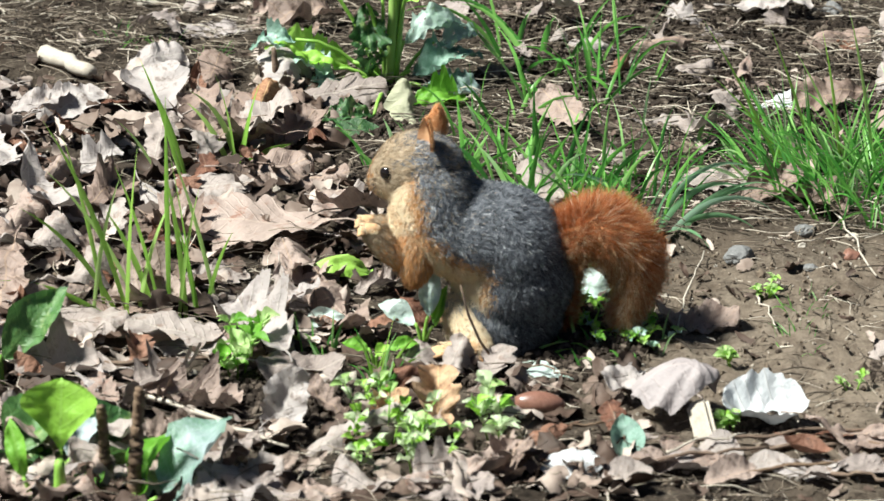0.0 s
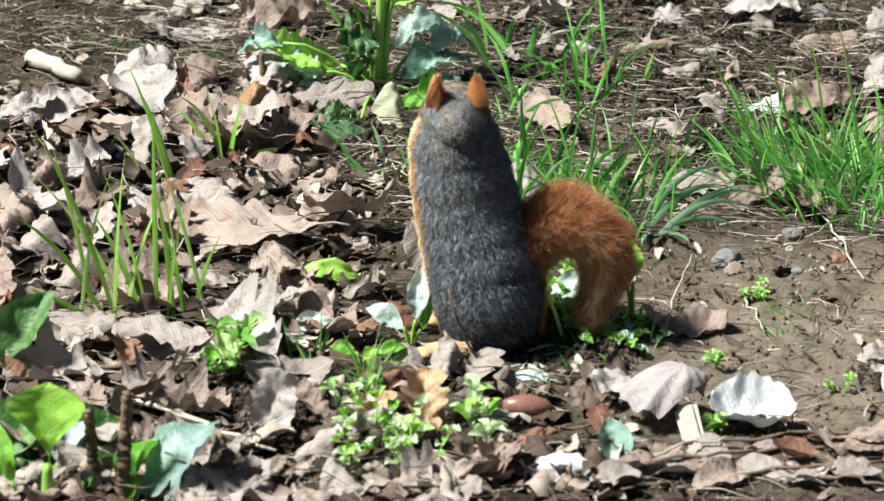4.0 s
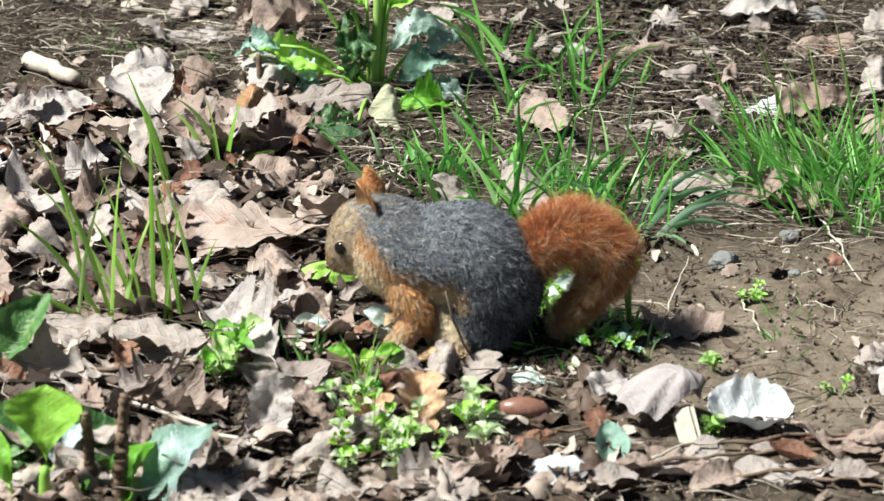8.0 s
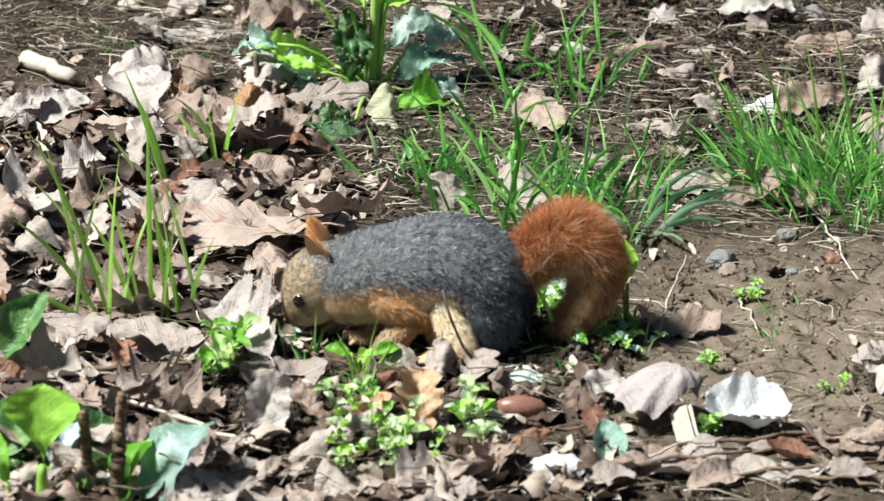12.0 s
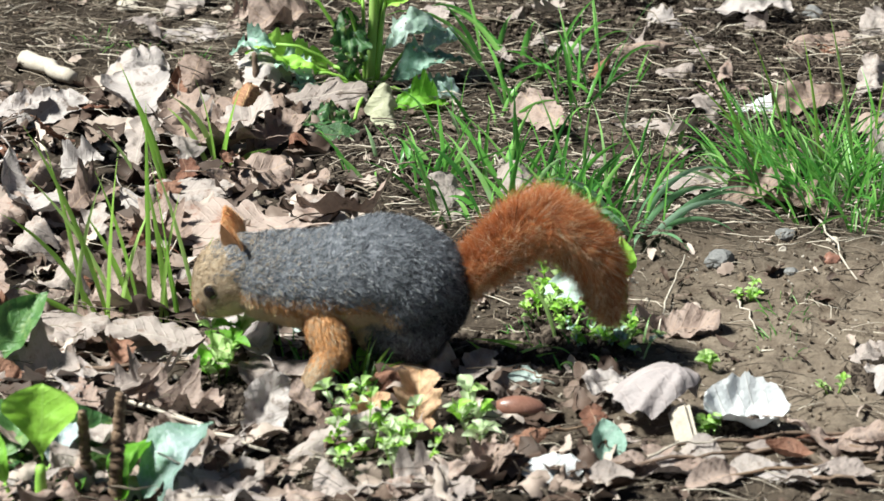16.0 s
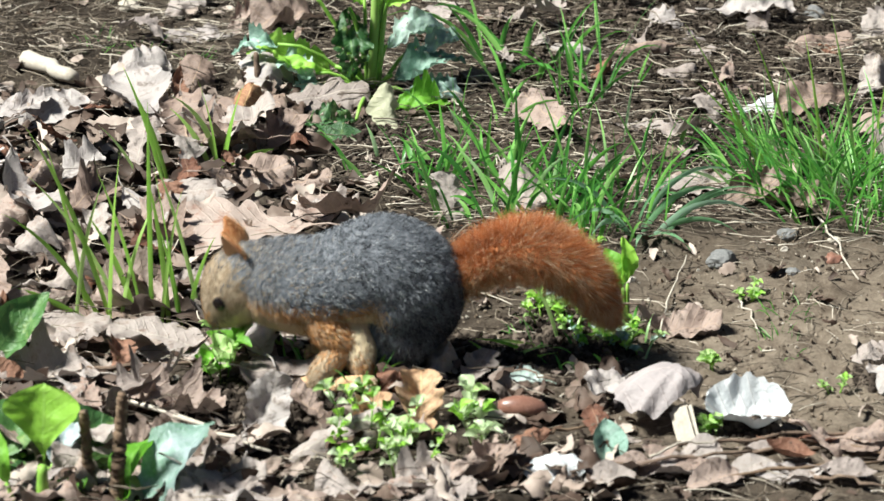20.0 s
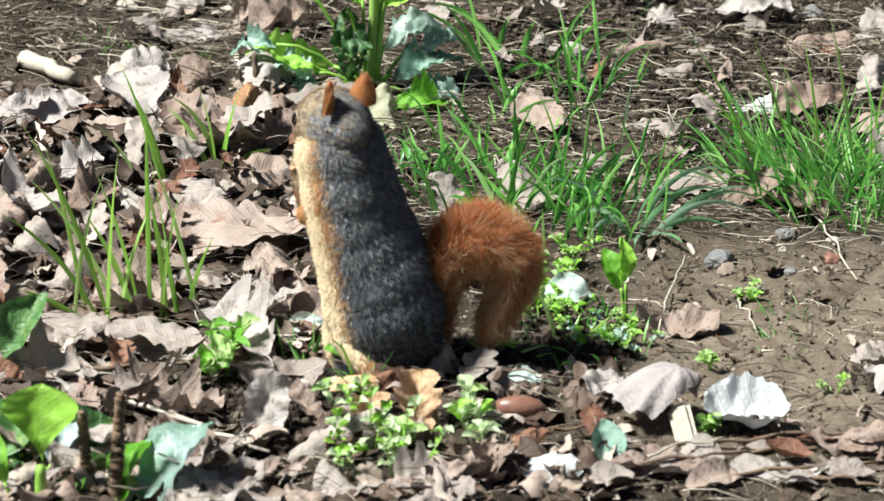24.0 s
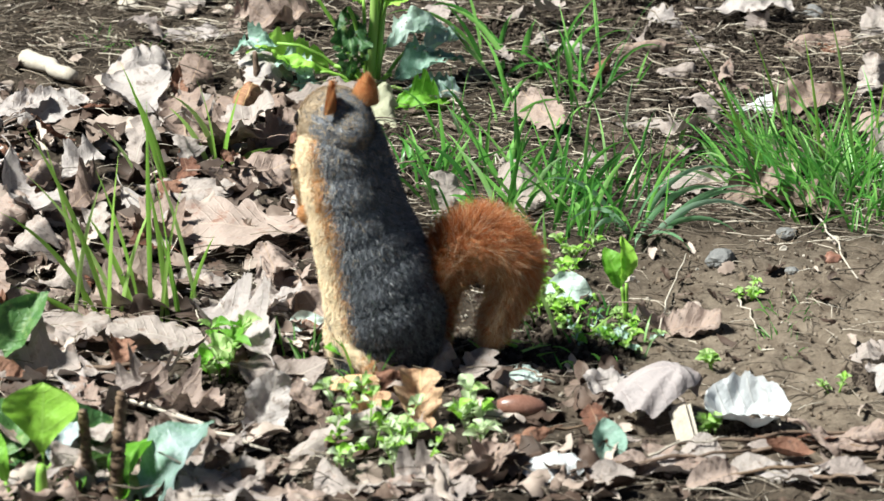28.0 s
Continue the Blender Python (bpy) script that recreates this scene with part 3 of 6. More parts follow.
        P[nm + "_upper"] = part("upper_foreleg", ellipsoid_pelt("upper_foreleg", (0.028, 0.0120, 0.0150), 6000, 0.0065, arm_paint(ORANGE, ORANGE), flow=(1, 0, 0), width=0.00028, lift=0.25, seed=74), base)
        P[nm + "_fore"] = part("lower_foreleg", ellipsoid_pelt("lower_foreleg", (0.029, 0.0092, 0.0105), 5000, 0.005, arm_paint(ORANGE, TAN), flow=(1, 0, 0), width=0.00026, lift=0.25, seed=75), base)
        P[nm + "_paw"] = part("forepaw", foot_mesh("forepaw", 0.017, 0.0062, 76), base, None, "small tan forepaw")
    for i in range(TAIL_PIECES):
        s = i / (TAIL_PIECES - 1)
        full = 0.26 + 0.78 * math.sin(math.pi * min(1, 0.06 + 0.80 * s)) ** 0.9
        ln = 0.0205 * full

        def paint(u, rng, c, s=s):
            d = u[:, 2] + rng.normal(scale=0.22, size=len(u)) + 0.3 * (c - 0.5)
            light = np.where(c < 0.20, UMBER, np.where(c < 0.40, RUSSET, np.where(c < 0.52, ORANGE, BLOND)))
            core = np.where(c < 0.42, UMBER, RUSSET)
            outer = np.where(c < 0.25, ORANGE, RUSSET)
            tips = rng.random(len(u)) < 0.05 + 0.12 * s + 1.2 * max(0, s - 0.78)
            return np.where(d < -0.32 + 0.58 * s, light, np.where(tips, BLOND, np.where(d > 0.55, outer, core))).tolist()
        P["tail%d" % i] = part("tail_tuft", ellipsoid_pelt("tail_tuft", (0.018, 0.0085 * full + 0.002, 0.0075 * full + 0.002), 15000, ln, paint, lift=0.52, width=0.00018, flow=(1, 0, 0), seed=90 + i, stray=0.9, under=1.05), base)
    return base, P


def foot_mesh(name, length, half, seed):
    """A foot along x with four furred toes and small dark claws."""
    soup_v, soup_f, idx = [], [], []

    def add(v, f, k):
        o = len(soup_v)
        soup_v.extend(tuple(q) for q in v)
        soup_f.extend(tuple(j + o for j in g) for g in f)
        idx.extend([k] * len(f))
    add(*tube([(-length * 0.5, 0, half * 0.7), (-length * 0.25, 0, half * 0.95), (length * 0.1, 0, half * 0.85), (length * 0.28, 0, half * 0.6)], [half * 0.6, half * 0.9, half * 0.95, half * 0.7], 9), 0)
    for q in range(4):
        y = (q - 1.5) * half * 0.5
        add(*tube([(length * 0.18, y, half * 0.6), (length * 0.36, y * 1.25, half * 0.62), (length * 0.5, y * 1.35, half * 0.3)], [half * 0.34, half * 0.3, half * 0.2], 6), 0)
        add(*tube([(length * 0.49, y * 1.35, half * 0.35), (length * 0.56, y * 1.4, half * 0.1)], [half * 0.12, half * 0.02], 4), 2)
    rng = random.Random(seed)
    for h in range(500):
        x, a = rng.uniform(-0.5, 0.3) * length, rng.uniform(-0.2, math.pi + 0.2)
        p = Vector((x, math.cos(a) * half * 0.9, half * 0.75 + math.sin(a) * half * 0.8))
        t = p + Vector((rng.uniform(0.002, 0.005), math.cos(a) * 0.0008, math.sin(a) * 0.0008))
        add([p + Vector((0, 0.0004, 0)), p - Vector((0, 0.0004, 0)), t], [(0, 1, 2)], 1)
    return mesh_of(name, soup_v, soup_f, [PAW_SKIN, FUR[CREAM], FUR[BLACK]], idx)


TAIL_PIECES = 11
SQUIRREL, PIECES = squirrel()
STANCES = []


def stance(t, y, turn, hip, loin, chest, neck, head, yaw, pitch, near_paw, far_paw, toe, *tail):
    """One posture: x and z of the joints in the upright plane at y, x y z of the paws, x y of the toe; turn brings the back round, yaw the nose away."""
    STANCES.append((t, y, turn, hip, loin, chest, neck, head, yaw, pitch, near_paw, far_paw, toe, tail))


stance(0, -0.200, 15, (0.040, 0.027), (0.037, 0.080), (-0.010, 0.100), (-0.022, 0.128),
       (-0.037, 0.147), 15, 15, (-0.071, -0.226, 0.101), (-0.074, -0.178, 0.090), (-0.023, -0.246),
       (0.083, 0.030), (0.083, 0.079), (0.113, 0.096), (0.140, 0.065), (0.130, 0.011))
stance(0.5, -0.200, 15, (0.040, 0.027), (0.037, 0.080), (-0.010, 0.100), (-0.022, 0.128),
       (-0.039, 0.144), 11, 20, (-0.071, -0.226, 0.101), (-0.074, -0.178, 0.090), (-0.023, -0.246),
       (0.083, 0.030), (0.083, 0.079), (0.113, 0.096), (0.140, 0.065), (0.130, 0.011))
stance(1, -0.200, 15, (0.040, 0.027), (0.037, 0.080), (-0.010, 0.100), (-0.022, 0.128),
       (-0.037, 0.145), 15, 18, (-0.071, -0.226, 0.101), (-0.074, -0.178, 0.090), (-0.023, -0.246),
       (0.083, 0.030), (0.083, 0.079), (0.113, 0.096), (0.140, 0.065), (0.130, 0.011))
stance(1.3, -0.200, 15, (0.040, 0.027), (0.037, 0.080), (-0.010, 0.100), (-0.022, 0.128),
       (-0.039, 0.143), 15, 21, (-0.071, -0.226, 0.101), (-0.074, -0.178, 0.090), (-0.023, -0.246),
       (0.083, 0.030), (0.083, 0.079), (0.113, 0.096), (0.140, 0.065), (0.130, 0.011))
stance(1.55, -0.200, 15, (0.040, 0.027), (0.037, 0.080), (-0.010, 0.100), (-0.022, 0.128),
       (-0.037, 0.149), 20, 9, (-0.071, -0.226, 0.101), (-0.074, -0.178, 0.090), (-0.023, -0.246),
       (0.083, 0.030), (0.083, 0.079), (0.113, 0.096), (0.140, 0.065), (0.130, 0.011))
stance(1.8, -0.200, 62, (0.033, 0.028), (0.026, 0.070), (0.015, 0.118), (0.005, 0.170),
       (0.003, 0.191), 85, 6, (-0.017, -0.226, 0.154), (-0.005, -0.178, 0.141), (-0.027, -0.241),
       (0.061, 0.023), (0.061, 0.093), (0.091, 0.124), (0.121, 0.091), (0.102, 0.041))
stance(2.4, -0.200, 62, (0.033, 0.028), (0.026, 0.070), (0.015, 0.118), (0.005, 0.170),
       (0.003, 0.191), 85, 6, (-0.017, -0.226, 0.154), (-0.005, -0.178, 0.141), (-0.027, -0.241),
       (0.061, 0.023), (0.061, 0.089), (0.091, 0.115), (0.121, 0.083), (0.102, 0.033))
stance(3, -0.200, 65, (0.033, 0.028), (0.026, 0.070), (0.015, 0.118), (0.005, 0.170),
       (0.005, 0.190), 88, 6, (-0.017, -0.226, 0.154), (-0.005, -0.178, 0.141), (-0.027, -0.241),
       (0.065, 0.023), (0.062, 0.079), (0.091, 0.108), (0.125, 0.077), (0.112, 0.019))
stance(3.5, -0.200, 65, (0.033, 0.028), (0.026, 0.070), (0.015, 0.118), (0.005, 0.170),
       (0.005, 0.190), 88, 6, (-0.017, -0.226, 0.154), (-0.005, -0.178, 0.141), (-0.027, -0.241),
       (0.065, 0.023), (0.062, 0.078), (0.091, 0.107), (0.125, 0.076), (0.112, 0.018))
stance(4.5, -0.200, 65, (0.033, 0.028), (0.026, 0.070), (0.015, 0.118), (0.005, 0.170),
       (0.005, 0.189), 84, 6, (-0.017, -0.226, 0.154), (-0.005, -0.178, 0.141), (-0.027, -0.241),
       (0.065, 0.023), (0.062, 0.078), (0.091, 0.105), (0.125, 0.074), (0.112, 0.016))
stance(5.85, -0.200, 65, (0.033, 0.028), (0.026, 0.070), (0.015, 0.118), (0.005, 0.170),
       (0.005, 0.189), 88, 6, (-0.017, -0.226, 0.154), (-0.005, -0.178, 0.141), (-0.027, -0.241),
       (0.065, 0.023), (0.062, 0.077), (0.091, 0.103), (0.125, 0.072), (0.112, 0.014))
stance(5.93, -0.200, 45, (0.027, 0.034), (0.014, 0.088), (-0.008, 0.116), (-0.024, 0.140),
       (-0.031, 0.155), 80, 10, (-0.031, -0.226, 0.103), (-0.022, -0.178, 0.084), (-0.025, -0.246),
       (0.050, 0.045), (0.054, 0.084), (0.088, 0.113), (0.117, 0.076), (0.091, 0.020))
stance(6, -0.200, 25, (0.027, 0.037), (0.016, 0.068), (-0.013, 0.077), (-0.022, 0.083),
       (-0.037, 0.097), 62, 20, (-0.044, -0.251, 0.012), (-0.037, -0.242, 0.012), (-0.026, -0.246),
       (0.045, 0.050), (0.052, 0.094), (0.087, 0.120), (0.113, 0.076), (0.075, 0.040))
stance(6.5, -0.200, 25, (0.027, 0.039), (0.018, 0.071), (-0.013, 0.077), (-0.022, 0.083),
       (-0.036, 0.095), 62, 20, (-0.044, -0.253, 0.012), (-0.038, -0.245, 0.012), (-0.027, -0.246),
       (0.047, 0.035), (0.061, 0.079), (0.089, 0.111), (0.121, 0.081), (0.083, 0.028))
stance(7, -0.200, 25, (0.027, 0.039), (0.018, 0.071), (-0.013, 0.077), (-0.022, 0.083),
       (-0.034, 0.095), 62, 20, (-0.044, -0.253, 0.012), (-0.038, -0.245, 0.012), (-0.027, -0.246),
       (0.050, 0.025), (0.065, 0.072), (0.094, 0.100), (0.128, 0.076), (0.095, 0.018))
stance(7.6, -0.200, 25, (0.027, 0.039), (0.018, 0.071), (-0.013, 0.077), (-0.022, 0.083),
       (-0.035, 0.094), 62, 20, (-0.044, -0.253, 0.012), (-0.038, -0.245, 0.012), (-0.027, -0.246),
       (0.050, 0.025), (0.065, 0.072), (0.094, 0.100), (0.128, 0.076), (0.095, 0.018))
stance(7.8, -0.200, 15, (0.031, 0.040), (0.022, 0.072), (-0.025, 0.084), (-0.041, 0.097),
       (-0.056, 0.107), 35, 35, (-0.045, -0.248, 0.012), (-0.038, -0.242, 0.012), (-0.027, -0.243),
       (0.052, 0.026), (0.065, 0.071), (0.096, 0.099), (0.129, 0.072), (0.088, 0.009))
stance(8, -0.200, 10, (0.032, 0.040), (0.022, 0.072), (-0.027, 0.079), (-0.043, 0.090),
       (-0.063, 0.095), 10, 35, (-0.045, -0.248, 0.012), (-0.040, -0.239, 0.012), (-0.027, -0.243),
       (0.052, 0.026), (0.065, 0.071), (0.098, 0.097), (0.130, 0.072), (0.088, 0.007))
stance(8.3, -0.200, 10, (0.033, 0.039), (0.025, 0.069), (-0.024, 0.076), (-0.040, 0.094),
       (-0.057, 0.102), 12, 25, (-0.067, -0.226, 0.036), (-0.072, -0.178, 0.025), (-0.025, -0.247),
       (0.057, 0.026), (0.070, 0.070), (0.103, 0.097), (0.133, 0.069), (0.091, 0.007))
stance(8.6, -0.200, 12, (0.034, 0.037), (0.027, 0.066), (-0.022, 0.074), (-0.038, 0.100),
       (-0.054, 0.110), 14, 15, (-0.076, -0.226, 0.075), (-0.082, -0.178, 0.057), (-0.024, -0.247),
       (0.059, 0.026), (0.071, 0.070), (0.106, 0.095), (0.134, 0.068), (0.094, 0.009))
stance(9, -0.200, 12, (0.034, 0.037), (0.027, 0.066), (-0.022, 0.074), (-0.038, 0.100),
       (-0.056, 0.106), 15, 18, (-0.077, -0.226, 0.071), (-0.083, -0.178, 0.055), (-0.024, -0.247),
       (0.059, 0.026), (0.072, 0.070), (0.108, 0.094), (0.135, 0.067), (0.095, 0.011))
stance(9.5, -0.200, 15, (0.035, 0.035), (0.034, 0.079), (-0.010, 0.090), (-0.026, 0.121),
       (-0.042, 0.131), 25, 15, (-0.071, -0.226, 0.086), (-0.075, -0.178, 0.069), (-0.023, -0.248),
       (0.062, 0.025), (0.075, 0.067), (0.109, 0.089), (0.136, 0.061), (0.097, 0.006))
stance(10, -0.200, 18, (0.037, 0.034), (0.039, 0.079), (-0.003, 0.100), (-0.017, 0.133),
       (-0.032, 0.146), 32, 12, (-0.065, -0.226, 0.093), (-0.070, -0.178, 0.078), (-0.023, -0.248),
       (0.065, 0.025), (0.078, 0.065), (0.109, 0.083), (0.136, 0.056), (0.099, 0.001))
stance(10.5, -0.200, 18, (0.037, 0.034), (0.039, 0.079), (-0.003, 0.100), (-0.017, 0.133),
       (-0.031, 0.149), 36, 12, (-0.065, -0.226, 0.093), (-0.070, -0.178, 0.078), (-0.023, -0.248),
       (0.065, 0.025), (0.078, 0.065), (0.109, 0.083), (0.136, 0.056), (0.099, 0.001))
stance(11, -0.200, 20, (0.037, 0.033), (0.039, 0.078), (-0.001, 0.101), (-0.014, 0.137),
       (-0.026, 0.153), 38, 10, (-0.063, -0.226, 0.096), (-0.068, -0.178, 0.080), (-0.023, -0.250),
       (0.065, 0.025), (0.080, 0.062), (0.111, 0.082), (0.136, 0.053), (0.099, 0.001))
stance(11.45, -0.200, 20, (0.037, 0.033), (0.039, 0.078), (-0.001, 0.101), (-0.014, 0.137),
       (-0.028, 0.151), 30, 14, (-0.063, -0.226, 0.096), (-0.068, -0.178, 0.080), (-0.023, -0.250),
       (0.065, 0.025), (0.080, 0.062), (0.111, 0.082), (0.136, 0.053), (0.099, 0.001))
stance(11.6, -0.200, 12, (0.036, 0.035), (0.033, 0.079), (-0.014, 0.088), (-0.034, 0.109),
       (-0.051, 0.116), 25, 35, (-0.061, -0.226, 0.045), (-0.067, -0.178, 0.030), (-0.023, -0.248),
       (0.060, 0.028), (0.073, 0.070), (0.105, 0.089), (0.132, 0.059), (0.097, 0.003))
stance(11.8, -0.200, 5, (0.034, 0.038), (0.015, 0.062), (-0.032, 0.069), (-0.059, 0.064),
       (-0.081, 0.063), 5, 45, (-0.045, -0.240, 0.012), (-0.058, -0.231, 0.012), (-0.020, -0.248),
       (0.054, 0.040), (0.068, 0.070), (0.103, 0.095), (0.128, 0.061), (0.095, 0.002))
stance(12, -0.200, 0, (0.034, 0.039), (0.007, 0.062), (-0.043, 0.061), (-0.072, 0.055),
       (-0.098, 0.052), 0, 42, (-0.049, -0.245, 0.012), (-0.065, -0.231, 0.012), (-0.018, -0.248),
       (0.052, 0.044), (0.065, 0.067), (0.100, 0.093), (0.123, 0.059), (0.093, -0.000))
stance(12.5, -0.205, 0, (0.025, 0.036), (-0.006, 0.060), (-0.060, 0.054), (-0.092, 0.054),
       (-0.118, 0.057), 42, 32, (-0.055, -0.247, 0.012), (-0.073, -0.231, 0.012), (-0.017, -0.254),
       (0.048, 0.041), (0.068, 0.066), (0.101, 0.088), (0.124, 0.056), (0.091, -0.002))
stance(13.2, -0.205, 14, (0.025, 0.036), (-0.006, 0.060), (-0.060, 0.054), (-0.092, 0.054),
       (-0.121, 0.052), 42, 42, (-0.055, -0.247, 0.012), (-0.073, -0.231, 0.012), (-0.017, -0.254),
       (0.048, 0.041), (0.068, 0.066), (0.101, 0.088), (0.124, 0.056), (0.091, -0.002))
stance(13.9, -0.220, 14, (0.018, 0.047), (-0.022, 0.078), (-0.075, 0.070), (-0.111, 0.070),
       (-0.142, 0.067), 15, 30, (-0.081, -0.278, 0.012), (-0.089, -0.251, 0.012), (-0.006, -0.257),
       (0.047, 0.060), (0.065, 0.077), (0.103, 0.106), (0.134, 0.074), (0.115, 0.021))
stance(14.5, -0.250, 14, (0.010, 0.065), (-0.036, 0.091), (-0.089, 0.083), (-0.125, 0.093),
       (-0.160, 0.092), 5, 22, (-0.104, -0.315, 0.012), (-0.094, -0.260, 0.012), (-0.003, -0.258),
       (0.043, 0.082), (0.065, 0.095), (0.104, 0.126), (0.140, 0.094), (0.132, 0.051))
stance(14.8, -0.250, 14, (0.004, 0.062), (-0.039, 0.091), (-0.089, 0.084), (-0.120, 0.099),
       (-0.151, 0.103), 5, 22, (-0.101, -0.316, 0.012), (-0.127, -0.228, 0.017), (-0.021, -0.257),
       (0.038, 0.080), (0.054, 0.097), (0.091, 0.126), (0.129, 0.098), (0.134, 0.055))
stance(15, -0.250, 14, (-0.002, 0.061), (-0.041, 0.091), (-0.089, 0.088), (-0.116, 0.106),
       (-0.143, 0.113), 5, 25, (-0.099, -0.316, 0.012), (-0.153, -0.228, 0.050), (-0.037, -0.254),
       (0.032, 0.077), (0.047, 0.097), (0.082, 0.128), (0.122, 0.103), (0.136, 0.060))
stance(15.4, -0.250, 14, (-0.003, 0.061), (-0.041, 0.091), (-0.090, 0.086), (-0.120, 0.097),
       (-0.149, 0.098), 5, 30, (-0.100, -0.316, 0.012), (-0.127, -0.228, 0.017), (-0.041, -0.259),
       (0.030, 0.077), (0.046, 0.097), (0.082, 0.128), (0.122, 0.102), (0.135, 0.058))
stance(15.7, -0.250, 14, (-0.008, 0.061), (-0.041, 0.093), (-0.092, 0.087), (-0.122, 0.097),
       (-0.151, 0.101), 0, 28, (-0.102, -0.318, 0.012), (-0.098, -0.278, 0.012), (-0.046, -0.265),
       (0.025, 0.074), (0.043, 0.094), (0.081, 0.127), (0.121, 0.099), (0.134, 0.055))
stance(16, -0.250, 14, (-0.018, 0.060), (-0.041, 0.082), (-0.093, 0.077), (-0.134, 0.080),
       (-0.164, 0.080), 0, 38, (-0.102, -0.319, 0.012), (-0.085, -0.278, 0.012), (-0.059, -0.281),
       (0.013, 0.070), (0.035, 0.092), (0.078, 0.124), (0.118, 0.094), (0.132, 0.050))
stance(16.6, -0.250, 14, (-0.027, 0.056), (-0.045, 0.083), (-0.098, 0.071), (-0.130, 0.082),
       (-0.157, 0.092), 0, 28, (-0.099, -0.311, 0.012), (-0.090, -0.278, 0.012), (-0.092, -0.297),
       (0.006, 0.067), (0.029, 0.090), (0.070, 0.101), (0.106, 0.080), (0.129, 0.048))
stance(17, -0.250, 14, (-0.028, 0.055), (-0.046, 0.082), (-0.099, 0.068), (-0.134, 0.065),
       (-0.165, 0.060), 0, 52, (-0.098, -0.311, 0.012), (-0.090, -0.278, 0.012), (-0.096, -0.300),
       (0.006, 0.067), (0.029, 0.090), (0.070, 0.101), (0.106, 0.080), (0.129, 0.048))
stance(17.5, -0.250, 14, (-0.028, 0.055), (-0.045, 0.082), (-0.098, 0.070), (-0.132, 0.073),
       (-0.159, 0.072), 0, 55, (-0.098, -0.311, 0.012), (-0.095, -0.273, 0.012), (-0.096, -0.300),
       (0.006, 0.067), (0.029, 0.090), (0.070, 0.101), (0.106, 0.080), (0.129, 0.048))
stance(17.8, -0.250, 14, (-0.029, 0.055), (-0.043, 0.079), (-0.096, 0.076), (-0.125, 0.106),
       (-0.152, 0.119), -5, 12, (-0.106, -0.276, 0.016), (-0.141, -0.228, 0.043), (-0.097, -0.300),
       (0.006, 0.067), (0.029, 0.090), (0.069, 0.101), (0.106, 0.080), (0.129, 0.048))
stance(18.15, -0.250, 14, (-0.029, 0.055), (-0.042, 0.078), (-0.095, 0.077), (-0.125, 0.106),
       (-0.149, 0.117), -9, 17, (-0.106, -0.276, 0.016), (-0.150, -0.228, 0.040), (-0.097, -0.300),
       (0.006, 0.067), (0.029, 0.090), (0.069, 0.101), (0.106, 0.080), (0.129, 0.048))
stance(18.5, -0.250, 14, (-0.029, 0.055), (-0.042, 0.078), (-0.095, 0.077), (-0.125, 0.106),
       (-0.151, 0.119), -5, 14, (-0.106, -0.276, 0.016), (-0.150, -0.228, 0.040), (-0.097, -0.300),
       (0.006, 0.067), (0.029, 0.090), (0.069, 0.101), (0.106, 0.080), (0.129, 0.048))
stance(19, -0.250, 14, (-0.029, 0.055), (-0.042, 0.078), (-0.095, 0.077), (-0.125, 0.106),
       (-0.149, 0.118), 0, 16, (-0.106, -0.276, 0.016), (-0.150, -0.228, 0.040), (-0.097, -0.300),
       (0.006, 0.067), (0.029, 0.090), (0.069, 0.101), (0.106, 0.080), (0.129, 0.048))
stance(19.5, -0.250, 14, (-0.029, 0.055), (-0.042, 0.078), (-0.095, 0.077), (-0.125, 0.106),
       (-0.153, 0.117), -5, 18, (-0.106, -0.276, 0.016), (-0.150, -0.228, 0.040), (-0.097, -0.300),
       (0.006, 0.067), (0.029, 0.090), (0.069, 0.101), (0.106, 0.080), (0.129, 0.048))
stance(19.85, -0.250, 14, (-0.028, 0.055), (-0.042, 0.081), (-0.095, 0.075), (-0.128, 0.092),
       (-0.156, 0.096), 0, 30, (-0.105, -0.284, 0.012), (-0.119, -0.228, 0.012), (-0.097, -0.300),
       (0.005, 0.067), (0.028, 0.090), (0.069, 0.101), (0.106, 0.080), (0.129, 0.048))
stance(20.05, -0.250, 14, (-0.027, 0.055), (-0.042, 0.082), (-0.095, 0.071), (-0.131, 0.070),
       (-0.160, 0.067), 0, 48, (-0.099, -0.305, 0.012), (-0.091, -0.273, 0.012), (-0.097, -0.300),
       (0.005, 0.067), (0.028, 0.090), (0.069, 0.101), (0.106, 0.080), (0.129, 0.048))
stance(20.3, -0.250, 14, (-0.027, 0.055), (-0.042, 0.082), (-0.095, 0.071), (-0.131, 0.070),
       (-0.158, 0.069), 10, 43, (-0.099, -0.305, 0.012), (-0.091, -0.273, 0.012), (-0.097, -0.300),
       (0.005, 0.067), (0.028, 0.090), (0.069, 0.101), (0.106, 0.080), (0.129, 0.048))
stance(20.6, -0.250, 14, (-0.027, 0.054), (-0.042, 0.081), (-0.096, 0.071), (-0.131, 0.075),
       (-0.156, 0.078), 40, 38, (-0.099, -0.307, 0.012), (-0.091, -0.274, 0.012), (-0.097, -0.301),
       (0.005, 0.066), (0.028, 0.089), (0.069, 0.100), (0.106, 0.079), (0.129, 0.047))
stance(20.7, -0.250, 12, (-0.029, 0.050), (-0.045, 0.075), (-0.091, 0.091), (-0.115, 0.117),
       (-0.130, 0.135), 45, 20, (-0.106, -0.276, 0.037), (-0.101, -0.228, 0.021), (-0.096, -0.301),
       (0.004, 0.064), (0.019, 0.091), (0.057, 0.113), (0.092, 0.088), (0.099, 0.045))
